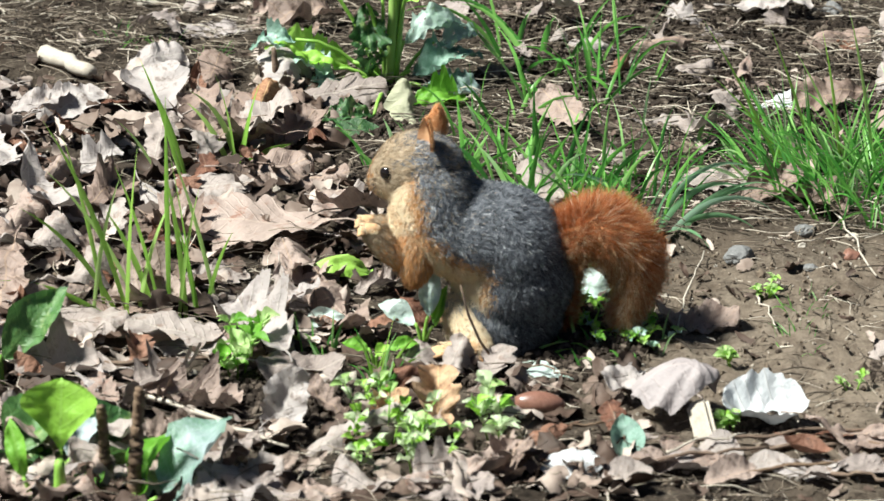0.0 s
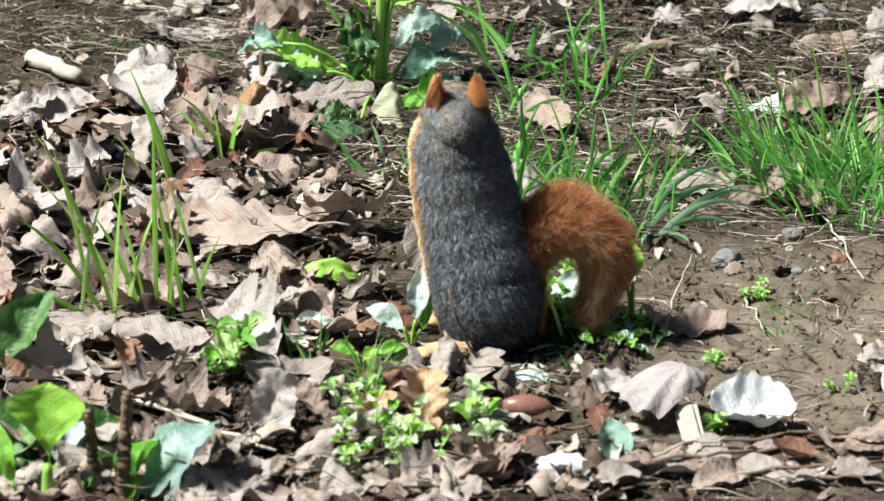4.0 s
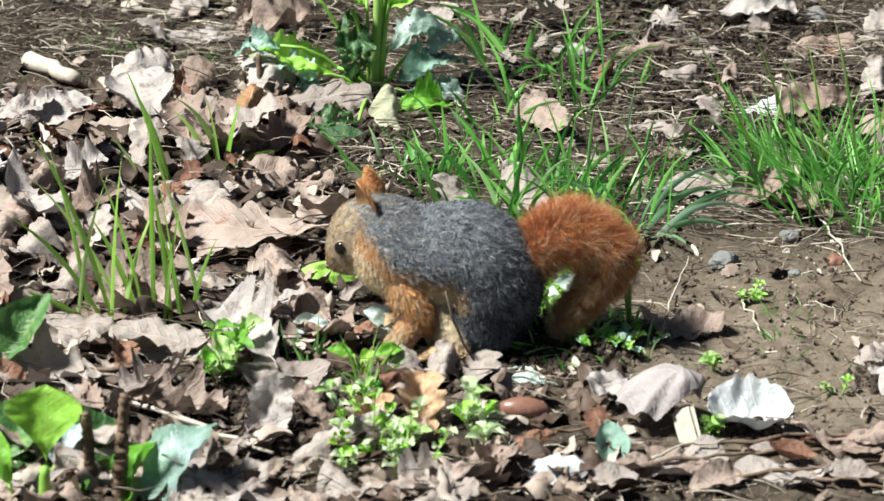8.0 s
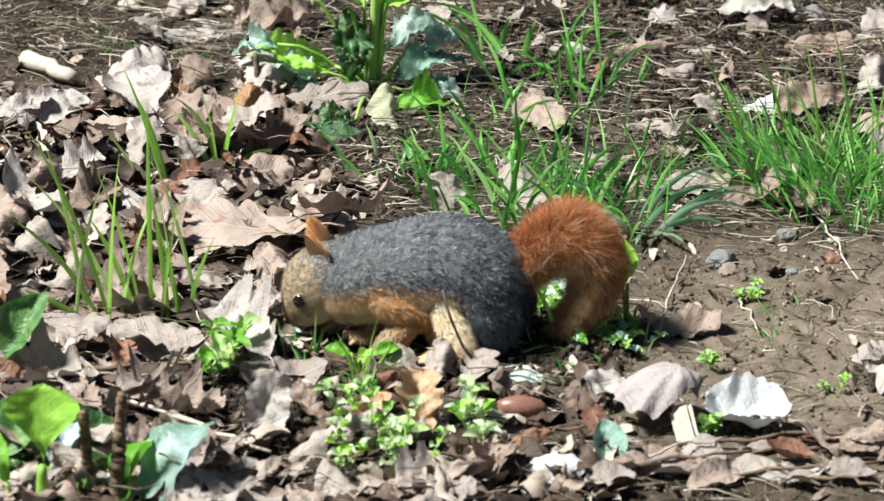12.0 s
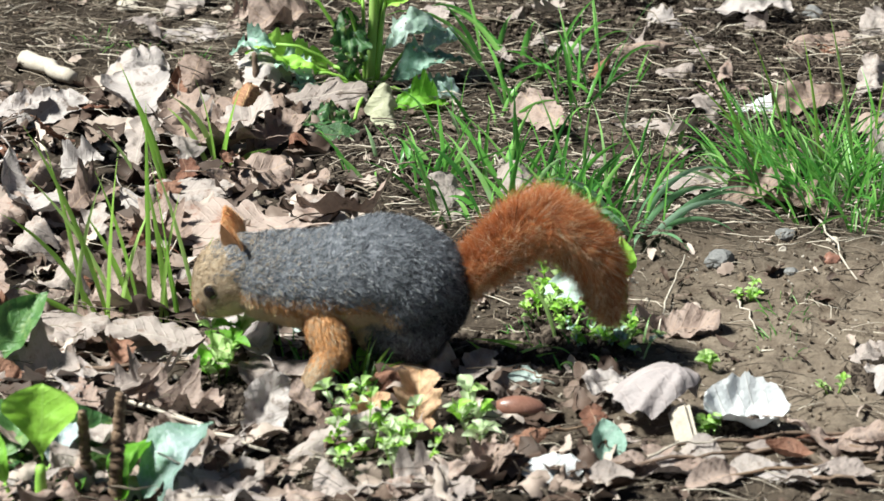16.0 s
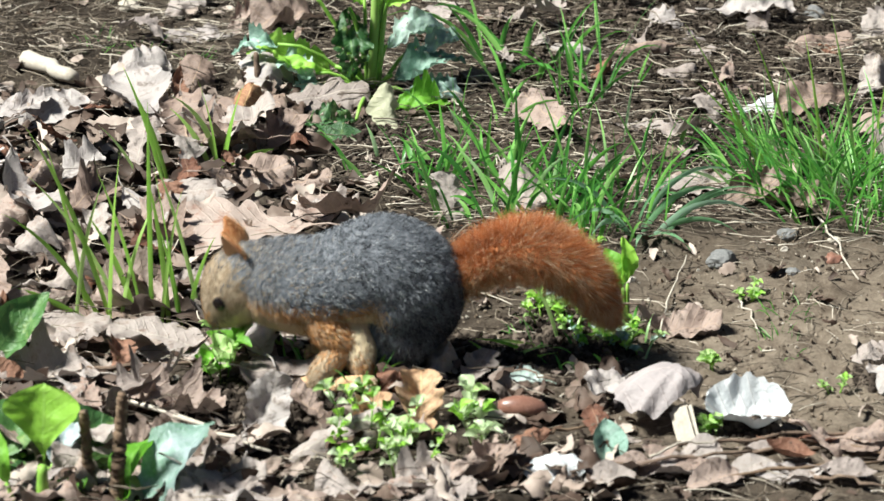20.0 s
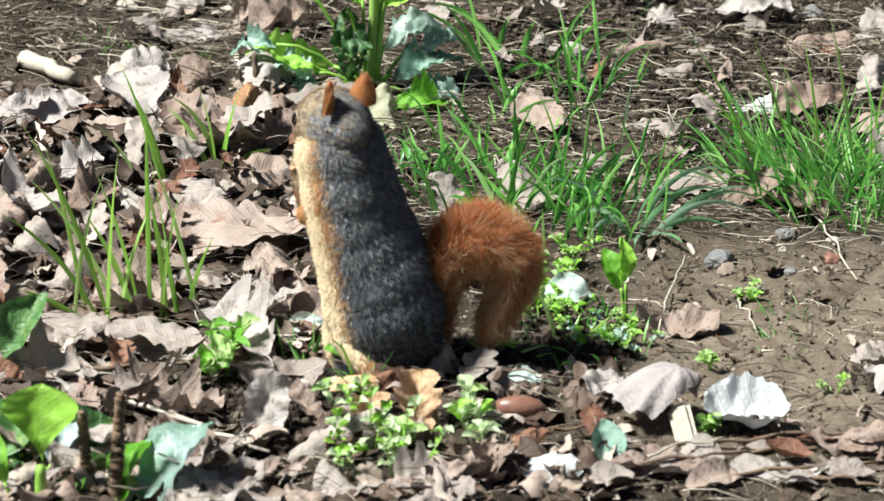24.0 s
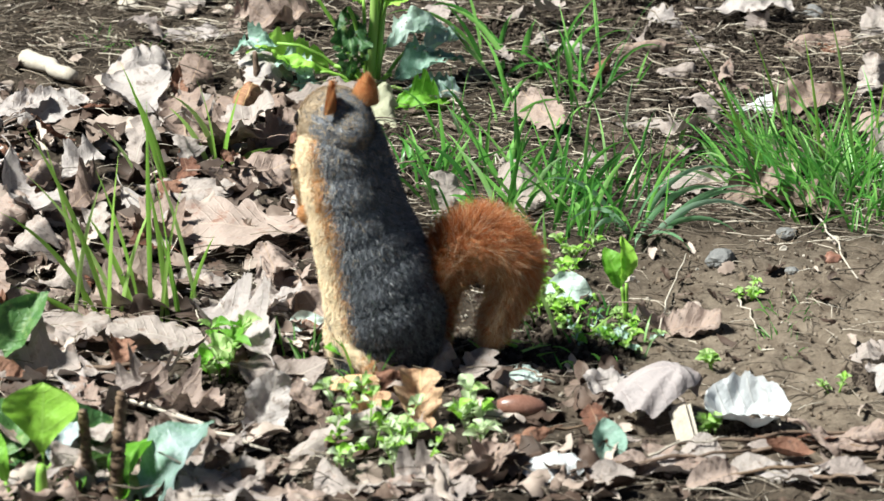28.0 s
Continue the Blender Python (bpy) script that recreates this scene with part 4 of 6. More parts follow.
stance(20.8, -0.250, 20, (-0.040, 0.034), (-0.050, 0.080), (-0.065, 0.129), (-0.078, 0.184),
       (-0.093, 0.196), 50, 8, (-0.132, -0.276, 0.164), (-0.126, -0.228, 0.146), (-0.094, -0.301),
       (-0.008, 0.048), (-0.006, 0.091), (0.022, 0.126), (0.052, 0.100), (0.035, 0.057))
stance(21, -0.250, 28, (-0.040, 0.034), (-0.050, 0.080), (-0.065, 0.129), (-0.078, 0.184),
       (-0.092, 0.204), 48, 5, (-0.122, -0.276, 0.187), (-0.119, -0.228, 0.172), (-0.092, -0.301),
       (-0.008, 0.045), (-0.006, 0.084), (0.027, 0.118), (0.058, 0.091), (0.030, 0.038))
stance(21.5, -0.250, 30, (-0.040, 0.034), (-0.050, 0.080), (-0.065, 0.129), (-0.078, 0.184),
       (-0.088, 0.204), 52, 5, (-0.120, -0.276, 0.187), (-0.117, -0.228, 0.172), (-0.091, -0.303),
       (-0.008, 0.040), (-0.005, 0.079), (0.027, 0.111), (0.060, 0.083), (0.036, 0.028))
stance(22.5, -0.250, 30, (-0.040, 0.034), (-0.050, 0.080), (-0.065, 0.129), (-0.078, 0.184),
       (-0.087, 0.203), 54, 8, (-0.120, -0.276, 0.187), (-0.117, -0.228, 0.172), (-0.091, -0.303),
       (-0.008, 0.040), (-0.005, 0.078), (0.027, 0.110), (0.060, 0.082), (0.036, 0.027))
stance(23.5, -0.250, 30, (-0.040, 0.034), (-0.050, 0.080), (-0.065, 0.129), (-0.078, 0.184),
       (-0.086, 0.206), 54, 5, (-0.121, -0.276, 0.189), (-0.117, -0.228, 0.174), (-0.090, -0.300),
       (-0.004, 0.031), (0.000, 0.085), (0.028, 0.110), (0.056, 0.084), (0.037, 0.024))
stance(24.2, -0.250, 30, (-0.040, 0.034), (-0.050, 0.080), (-0.065, 0.129), (-0.078, 0.184),
       (-0.084, 0.205), 57, 5, (-0.121, -0.276, 0.189), (-0.117, -0.228, 0.174), (-0.090, -0.300),
       (-0.004, 0.031), (0.000, 0.085), (0.028, 0.111), (0.056, 0.086), (0.037, 0.026))
stance(25, -0.250, 30, (-0.040, 0.034), (-0.050, 0.080), (-0.065, 0.129), (-0.078, 0.184),
       (-0.084, 0.205), 55, 5, (-0.120, -0.276, 0.190), (-0.117, -0.228, 0.174), (-0.090, -0.300),
       (-0.004, 0.031), (0.000, 0.085), (0.028, 0.110), (0.056, 0.084), (0.037, 0.024))
stance(25.6, -0.250, 30, (-0.040, 0.034), (-0.050, 0.080), (-0.065, 0.129), (-0.078, 0.184),
       (-0.085, 0.204), 55, 8, (-0.120, -0.276, 0.190), (-0.117, -0.228, 0.174), (-0.090, -0.300),
       (-0.004, 0.031), (0.000, 0.084), (0.028, 0.109), (0.056, 0.083), (0.037, 0.023))
stance(26.3, -0.250, 30, (-0.040, 0.034), (-0.050, 0.080), (-0.065, 0.129), (-0.078, 0.184),
       (-0.083, 0.206), 57, 3, (-0.120, -0.276, 0.190), (-0.117, -0.228, 0.174), (-0.090, -0.300),
       (-0.004, 0.031), (0.000, 0.085), (0.028, 0.111), (0.056, 0.086), (0.037, 0.026))
stance(27.1, -0.250, 30, (-0.040, 0.034), (-0.050, 0.080), (-0.065, 0.129), (-0.078, 0.184),
       (-0.084, 0.205), 53, 8, (-0.120, -0.276, 0.190), (-0.117, -0.228, 0.174), (-0.090, -0.300),
       (-0.004, 0.031), (0.000, 0.085), (0.028, 0.110), (0.056, 0.084), (0.037, 0.024))
stance(28, -0.250, 30, (-0.040, 0.034), (-0.050, 0.080), (-0.065, 0.129), (-0.078, 0.184),
       (-0.083, 0.205), 57, 5, (-0.120, -0.276, 0.190), (-0.117, -0.228, 0.174), (-0.090, -0.300),
       (-0.004, 0.031), (0.000, 0.084), (0.028, 0.109), (0.056, 0.083), (0.037, 0.023))


def spline(points, u):
    """Place and direction at u, 0 to 1, on a smooth line through points of a plane."""
    n = len(points) - 1
    i = min(int(u * n), n - 1)
    s = u * n - i
    p = [Vector(points[min(max(i + k, 0), n)]) for k in (-1, 0, 1, 2)]
    if i == 0:
        p[0] = 2 * p[1] - p[2]
    if i == n - 1:
        p[3] = 2 * p[2] - p[1]
    a, b, c, d = p
    place = 0.5 * (2 * b + (c - a) * s + (2 * a - 5 * b + 4 * c - d) * s * s + (3 * b - a - 3 * c + d) * s ** 3)
    way = 0.5 * ((c - a) + 2 * (2 * a - 5 * b + 4 * c - d) * s + 3 * (3 * b - a - 3 * c + d) * s * s)
    return place, way.normalized()


def axes(place, x, z):
    x = x.normalized()
    z = (z - x * z.dot(x)).normalized()
    y = z.cross(x)
    m = Matrix((x, y, z)).transposed().to_4x4()
    m.translation = place
    return m


def limb(a, b, hint):
    return axes((a + b) / 2, b - a, hint)


def elbow(a, b, l1, l2, hint):
    d = b - a
    n = min(d.length, l1 + l2 - 0.001)
    k = (l1 * l1 - l2 * l2 + n * n) / (2 * n)
    h = math.sqrt(max(l1 * l1 - k * k, 0))
    w = d.normalized()
    side = (hint - w * hint.dot(w)).normalized()
    return a + w * k + side * h


def figure(row):
    """World poses of all pieces in one posture."""
    t, y, turn, hip, loin, chest, neck, head, yaw, pitch, npaw, fpaw, toe, tail = row
    out = {}
    a = radians(turn)
    spine = [hip, loin, chest, neck]
    for i, nm in enumerate(["rump", "haunch", "loin", "flank", "ribcage", "shoulder", "neck"]):
        p, w = spline(spine, 0.985 * i / 6)
        x = Vector((w.x, 0, w.y))
        d = Vector((w.y, 0, -w.x))
        z = d * math.cos(a) + Vector((0, -1, 0)) * math.sin(a)
        out[nm] = axes(Vector((p.x, y, p.y)), x, z)
    away = math.sin(radians(yaw)) * min(1, max(0.2, pitch / 25))
    out["head"] = pose(head[0], y + 0.020 * away, head[1] - 0.006 * away, 0, 0, 180 - yaw) @ pose(0, 0, 0, 0, pitch, 0)
    for nm, s, paw in (("near", -1, npaw), ("far", 1, fpaw)):
        fwd, lat = Vector((-math.cos(a), math.sin(a), 0)), Vector((math.sin(a), math.cos(a), 0)) * s
        root = Vector((hip[0], y, hip[1]))
        out[nm + "_thigh"] = axes(root + fwd * 0.010 + lat * (0.022 - 0.012 * math.sin(a)) + Vector((0, 0, -0.004)), fwd + Vector((0, 0, 0.1)), Vector((0, 0, 1)))
        tx, fy = (toe[0], toe[1]) if s < 0 else (toe[0] + 0.006, max(toe[1], y - 0.035) + 0.068)
        knee = root + fwd * 0.040 + lat * (0.032 - 0.016 * math.sin(a)) + Vector((0, 0, 0.022 - 0.1 * hip[1]))
        ankle = Vector((tx + 0.034, fy + 0.04 * math.sin(a), 0.016))
        out[nm + "_shank"] = limb(knee, knee + (ankle - knee).normalized() * 0.068, Vector((1, 0, 0)))
        out[nm + "_foot"] = axes(Vector((tx + 0.022, fy, relief(tx, fy) + 0.004)), Vector((-1, s * 0.1, 0)), Vector((0, 0, 1)))
        folded = turn > 26
        stands = paw[2] < 0.045
        sh = out["ribcage"].lerp(out["shoulder"], 0.0 if stands else 0.6) @ Vector((0.004, -s * (0.018 if folded else 0.035 if stands else 0.028), -0.002 if folded else -0.012))
        wr = Vector(paw)
        hint = Vector((0.8, 0, -0.55))
        if folded:
            wr = out["shoulder"] @ Vector((0.020, -s * 0.010, -0.033))
            hint = out["shoulder"].to_3x3() @ Vector((-0.9, 0, -0.25))
        up_, low_ = (0.030, 0.036) if folded else (0.026, 0.040) if stands else (0.030, 0.046)
        el_ = elbow(sh, wr, up_, low_, hint)
        fore = (wr - el_).normalized()
        out[nm + "_upper"] = limb(sh, el_, Vector((1, 0, 0.3)))
        out[nm + "_fore"] = limb(el_, el_ + fore * low_, Vector((1, 0, 0.3)))
        down = paw[2] < 0.045
        out[nm + "_paw"] = axes(el_ + fore * (low_ + 0.002) + Vector((-0.004 if down else 0, 0, -0.006 if down else -0.003)), Vector((-1, 0, -0.15 if down else 0.1)), Vector((0, 0, 1)))
    for i in range(TAIL_PIECES):
        p, w = spline(list(tail), 0.92 * i / (TAIL_PIECES - 1))
        out["tail%d" % i] = axes(Vector((p.x, y + 0.004, p.y)), Vector((w.x, 0, w.y)), Vector((-w.y, 0, w.x)))
    return out


# ---- fallen leaves ----
FORMS, STALKS = {}, {}
TOLD = []


def dry_leaf(x, y, size, heading, shade="pale", tip=0.0, roll=0.0, lift=0.004, form=0, label="", kind="oak"):
    """One fallen leaf: heading on the ground, tip and roll in degrees, seated on the soil."""
    key = (kind, form, shade)
    if key not in FORMS:
        rng = random.Random(form * 7 + 3)
        if kind == "oak":
            v, f = leaf_form(1, rng.uniform(0.52, 0.74), rng.choice([3, 3, 4, 4]), rng.uniform(0.28, 0.5), rng.uniform(-0.6, 0.8), rng.uniform(-1.2, 1.1), rng.uniform(0.09, 0.17), form, 46, 5, point=rng.uniform(1.15, 1.5), blunt=0.5, ragged=0.16)
        elif kind == "flat":
            v, f = leaf_form(1, rng.uniform(0.58, 0.72), 4, rng.uniform(0.26, 0.42), rng.uniform(-0.15, 0.2), rng.uniform(-0.3, 0.3), rng.uniform(0.06, 0.09), form, 46, 5, point=rng.uniform(1.15, 1.4), blunt=0.5, ragged=0.14)
        elif kind == "plate":
            v, f = leaf_form(1, rng.uniform(0.70, 0.82), 4, rng.uniform(0.20, 0.30), rng.uniform(0.0, 0.15), rng.uniform(-0.1, 0.2), 0.055, form, 52, 7, point=rng.uniform(1.05, 1.2), blunt=0.55, ragged=0.08)
        else:
            v, f = leaf_form(1, rng.uniform(0.5, 0.8), 0, 0, rng.uniform(-0.3, 0.5), rng.uniform(-0.6, 0.8), rng.uniform(0.05, 0.1), form, point=0.9)
        v = [(a * 0.1, b * 0.1, c * 0.1) for a, b, c in v]
        st = tube([(-0.048, 0, v[4][2]), (-0.06, 0.001, v[4][2] + 0.002), (-0.072, 0.004, v[4][2] + 0.001)], [0.0010, 0.0008, 0.0011], 5)
        STALKS[key] = mesh_of("leaf_stalk", *st, [LEAF[shade]])
        FORMS[key] = mesh_of("oak_leaf", v, f, [LEAF[shade]])
    ob = new("fallen_leaf" if kind == "broad" else "oak_leaf", FORMS[key])
    ob.matrix_basis = pose(x, y, relief(x, y) + lift + 0.18 * size * abs(math.sin(radians(tip))) + 0.12 * size * abs(math.sin(radians(roll))), 0, 0, heading) @ pose(0, 0, 0, roll, tip, 0) @ Matrix.Scale(size / 0.1, 4)
    part("leaf_stalk", STALKS[key], ob)
    TOLD.append((x, y, size))
    words = {"pale": "pale buff dry oak leaf, curled, lying on soil", "tan": "pinkish tan dry oak leaf lying flat", "brown": "dark brown curled dry oak leaf", "russet": "dark reddish-brown dry oak leaf, curled up", "umber": "dull grey-brown dry oak leaf on the soil", "rust": "rust-orange dry oak leaf with curled edge", "grey": "grey weathered oak leaf, crumpled", "white": "white felted leaf turned underside up", "blue": "dull grey-green fallen leaf", "dark": "dark green wilted leaf"}
    return tagged(ob, label or words.get(shade, "dry leaf on the soil"), "leaf", "fallen leaves")


# the leaves that can be told apart
dry_leaf(-0.168, 0.020, 0.120, 172, "tan", 3, -6, 0.014, 1, "large pinkish tan oak leaf lying flat", kind="plate")
dry_leaf(-0.283, 0.330, 0.092, 100, "grey", -10, 8, 0.018, 2, kind="plate")
dry_leaf(-0.292, 0.421, 0.069, 30, "grey", -10, 24, 0.016, 5)
dry_leaf(-0.234, 0.397, 0.067, 80, "brown", -20, 15, 0.010, 3)
dry_leaf(-0.183, 0.312, 0.060, 70, "rust", -36, 20, 0.008, 4)
dry_leaf(-0.113, 0.350, 0.090, 12, "umber", -8, 30, 0.010, 6, kind="flat")
dry_leaf(-0.151, 0.249, 0.058, 50, "brown", -20, 25, 0.008, 7)
dry_leaf(-0.172, 0.159, 0.084, 25, "brown", 0, 30, 0.008, 8, kind="flat")
dry_leaf(-0.132, 0.145, 0.067, 5, "brown", 0, 22, 0.006, 9)
dry_leaf(-0.299, 0.024, 0.058, 90, "pale", -20, 0, 0.010, 10)
dry_leaf(-0.307, -0.045, 0.050, 100, "brown", -50, 30, 0.006, 11)
dry_leaf(-0.311, -0.185, 0.086, 15, "pale", 0, 12, 0.012, 12, kind="plate")
dry_leaf(-0.225, -0.212, 0.086, 160, "pale", -6, -12, 0.014, 13, kind="plate")
dry_leaf(-0.206, -0.076, 0.063, 30, "pale", 0, 20, 0.006, 0, kind="flat")
dry_leaf(-0.125, -0.285, 0.070, 6, "umber", 0, 28, 0.010, 3, "long dull grey-brown leaf over dark soil", kind="broad")
dry_leaf(-0.037, -0.278, 0.045, 70, "pale", -25, 0, 0.008, 5, kind="flat")
dry_leaf(-0.008, -0.278, 0.052, 60, "pale", -30, 10, 0.008, 9)
dry_leaf(0.025, -0.281, 0.047, 60, "pale", -25, 10, 0.008, 2, kind="flat")
dry_leaf(0.057, -0.270, 0.047, 160, "blue", 0, -25, 0.006, 4, kind="broad")
dry_leaf(-0.017, -0.360, 0.063, 90, "rust", -50, 0, 0.008, 13, "bright orange-yellow oak leaf standing on edge")
dry_leaf(-0.056, -0.363, 0.040, 60, "rust", -35, 20, 0.006, 7)
dry_leaf(-0.135, -0.374, 0.069, 60, "grey", -50, 20, 0.006, 8)
dry_leaf(-0.082, -0.404, 0.087, 30, "pale", -15, 25, 0.008, 6)
dry_leaf(-0.103, -0.348, 0.050, 140, "brown", -30, 10, 0.006, 10)
dry_leaf(-0.260, 0.637, 0.069, 60, "pale", -15, 20, 0.006, 11)
dry_leaf(-0.240, 0.550, 0.074, 8, "grey", 0, 5, 0.004, 0, kind="flat")
dry_leaf(-0.192, 0.579, 0.058, 40, "tan", -20, 20, 0.008, 2)
dry_leaf(0.194, 0.483, 0.063, 170, "brown", 10, -40, 0.006, 4)
dry_leaf(0.261, 0.381, 0.065, 20, "tan", 0, 20, 0.004, 6, kind="flat")
dry_leaf(0.302, 0.335, 0.063, 12, "white", -6, 12, 0.006, 13, "bleached white oak leaf with pointed lobes", kind="flat")
dry_leaf(0.366, 0.523, 0.069, 8, "brown", 0, 25, 0.008, 3)
dry_leaf(0.426, 0.562, 0.063, 50, "pale", -30, 20, 0.008, 1)
dry_leaf(0.401, 0.381, 0.058, 70, "pale", -35, 0, 0.008, 9)
dry_leaf(0.237, 0.528, 0.050, 150, "grey", 0, -15, 0.004, 5)
dry_leaf(0.233, 0.155, 0.069, 8, "tan", 0, 8, 0.004, 12, kind="flat")
dry_leaf(0.221, 0.118, 0.076, 4, "pale", 0, 12, 0.006, 10, kind="flat")
dry_leaf(0.269, 0.095, 0.056, 20, "brown", -15, 30, 0.006, 7)
dry_leaf(0.008, 0.077, 0.058, 100, "pale", -52, 10, 0.006, 5, "pale pinkish leaf propped up against grass")
dry_leaf(-0.052, 0.300, 0.064, 100, "wilt", -30, 0, 0.006, 12, "yellowish wilted leaf full of holes")
dry_leaf(-0.095, 0.260, 0.056, 10, "dark", 0, 20, 0.004, 1, kind="broad")
dry_leaf(0.124, -0.409, 0.040, 100, "blue", -50, 0, 0.004, 2, kind="broad")
dry_leaf(0.084, -0.454, 0.054, 15, "white", 0, 30, 0.008, 4, kind="broad")
dry_leaf(0.179, 0.282, 0.045, 10, "pale", 0, 15, 0.004, 11)
dry_leaf(-0.088, -0.001, 0.040, 10, "pale", 0, 20, 0.008, 9)
dry_leaf(-0.067, -0.097, 0.047, 20, "pale", 0, 15, 0.008, 2)
dry_leaf(-0.080, -0.052, 0.056, 5, "brown", 0, 10, 0.004, 3)
dry_leaf(0.190, -0.178, 0.069, 8, "brown", 0, 10, 0.003, 8)
dry_leaf(0.167, 0.125, 0.045, 60, "brown", -20, 10, 0.004, 6)
dry_leaf(-0.362, 0.125, 0.067, 60, "brown", -30, 10, 0.008, 4)
dry_leaf(-0.392, 0.297, 0.067, 20, "grey", -15, 20, 0.008, 10)
dry_leaf(-0.361, 0.297, 0.078, 45, "grey", -10, 20, 0.010, 0, kind="flat")
dry_leaf(-0.272, 0.216, 0.062, 80, "pale", -30, 10, 0.010, 11)
dry_leaf(-0.220, 0.118, 0.074, 0, "pale", 0, 25, 0.008, 12, kind="flat")
dry_leaf(-0.328, 0.166, 0.058, 30, "grey", -20, 10, 0.010, 13)
dry_leaf(0.339, -0.234, 0.045, 30, "pale", -10, 20, 0.004, 5)
dry_leaf(0.166, -0.439, 0.062, 5, "pale", 0, 6, 0.002, 0, kind="flat")
dry_leaf(0.258, -0.454, 0.055, 10, "grey", 0, 4, 0.002, 7, kind="flat")
dry_leaf(0.296, -0.404, 0.078, 5, "brown", 0, 10, 0.006, 9)
dry_leaf(0.036, -0.463, 0.056, 70, "brown", -30, 0, 0.006, 2)
dry_leaf(0.019, -0.463, 0.039, 70, "tan", -40, 0, 0.006, 4, kind="broad")
dry_leaf(-0.321, 0.316, 0.036, 52, "russet", 30, -12, 0.012, 1)
dry_leaf(-0.249, 0.373, 0.032, 281, "russet", 39, -17, 0.012, 8)
dry_leaf(-0.386, 0.177, 0.042, 141, "russet", -18, 16, 0.012, 0)
dry_leaf(-0.293, -0.073, 0.047, 133, "russet", 21, -19, 0.012, 4)
dry_leaf(-0.328, -0.283, 0.043, 190, "russet", -34, 31, 0.012, 6)
dry_leaf(-0.253, -0.264, 0.041, 91, "russet", -30, 12, 0.012, 13)
dry_leaf(-0.228, 0.163, 0.048, 280, "russet", 15, 28, 0.012, 11)
dry_leaf(-0.132, 0.232, 0.048, 260, "russet", -28, 29, 0.012, 4)
dry_leaf(-0.240, 0.115, 0.040, 82, "russet", -24, 11, 0.012, 1)
dry_leaf(-0.038, -0.174, 0.033, 320, "russet", 31, 32, 0.012, 5)
dry_leaf(-0.065, -0.208, 0.035, 344, "russet", -17, 16, 0.012, 10)
dry_leaf(-0.248, -0.010, 0.043, 141, "russet", -26, 33, 0.012, 9)
dry_leaf(-0.357, 0.105, 0.038, 285, "russet", -25, -11, 0.012, 11)
dry_leaf(-0.108, -0.191, 0.036, 298, "russet", -18, 15, 0.012, 4)
dry_leaf(-0.350, 0.235, 0.040, 21, "russet", 37, -19, 0.012, 11)
dry_leaf(-0.350, -0.157, 0.044, 167, "russet", -25, 20, 0.012, 2)
dry_leaf(-0.028, -0.302, 0.046, 210, "russet", -24, -24, 0.012, 4)
dry_leaf(-0.183, 0.177, 0.034, 195, "russet", -25, -21, 0.012, 0)
dry_leaf(0.062, -0.406, 0.040, 186, "russet", 24, -24, 0.012, 3)
dry_leaf(0.118, -0.386, 0.040, 106, "russet", -16, -11, 0.012, 11)
dry_leaf(0.136, -0.404, 0.031, 10, "pale", -4, -4, 0.006, 11, "pale buff dry leaf scrap lying on twigs", kind="broad")
dry_leaf(0.163, -0.416, 0.027, -6, "tan", -3, 16, 0.006, 3, "pinkish tan dry leaf scrap lying on twigs", kind="broad")
dry_leaf(0.195, -0.419, 0.036, -13, "pale", 1, 15, 0.006, 7, "pale buff dry leaf scrap lying on twigs", kind="broad")
dry_leaf(0.229, -0.446, 0.035, 22, "pale", -3, 9, 0.006, 1, "bleached whitish dry leaf scrap lying on twigs", kind="broad")
dry_leaf(0.259, -0.434, 0.038, -13, "russet", 5, 1, 0.006, 8, "dark reddish-brown dry leaf scrap lying on twigs", kind="broad")
dry_leaf(0.283, -0.404, 0.036, 10, "russet", 5, -9, 0.006, 10, "dark reddish-brown dry leaf scrap lying on twigs", kind="broad")
dry_leaf(0.312, -0.416, 0.032, -10, "brown", 0, 8, 0.006, 1, "dark brown dry leaf scrap lying on twigs", kind="broad")
dry_leaf(0.166, -0.454, 0.042, 7, "umber", -3, -11, 0.006, 7, "dull grey-brown dry leaf scrap lying on twigs", kind="broad")
dry_leaf(0.202, -0.468, 0.048, 19, "brown", -3, 21, 0.006, 12, "dark brown dry leaf scrap lying on twigs", kind="broad")
dry_leaf(0.264, -0.473, 0.029, -10, "pale", 2, -14, 0.006, 7, "pale buff dry leaf scrap lying on twigs", kind="broad")
dry_leaf(0.299, -0.463, 0.043, -5, "umber", 3, 13, 0.006, 11, "dull grey-brown dry leaf scrap lying on twigs", kind="broad")
dry_leaf(0.123, -0.473, 0.040, 14, "pale", -2, 19, 0.006, 5, "pale buff dry leaf scrap lying on twigs", kind="broad")
dry_leaf(0.141, -0.449, 0.047, 13, "brown", -4, -6, 0.006, 12, "dark brown dry leaf scrap lying on twigs", kind="broad")
dry_leaf(0.324, -0.404, 0.040, 20, "tan", 5, 4, 0.006, 11, "pinkish tan dry leaf scrap lying on twigs", kind="broad")
dry_leaf(0.245, -0.404, 0.035, 17, "umber", 2, -4, 0.006, 4, "dull grey-brown dry leaf scrap lying on twigs", kind="broad")
dry_leaf(0.183, -0.442, 0.030, 19, "tan", -2, 16, 0.006, 10, "pinkish tan dry leaf scrap lying on twigs", kind="broad")
dry_leaf(0.097, 0.519, 0.032, 259, "pale", -2, -3, 0.008, 3)
dry_leaf(0.123, 0.494, 0.053, 151, "grey", 5, -11, 0.008, 4)
dry_leaf(0.058, 0.470, 0.031, 130, "umber", 8, -6, 0.008, 13)
dry_leaf(0.036, 0.437, 0.048, 213, "brown", -5, 17, 0.008, 6)
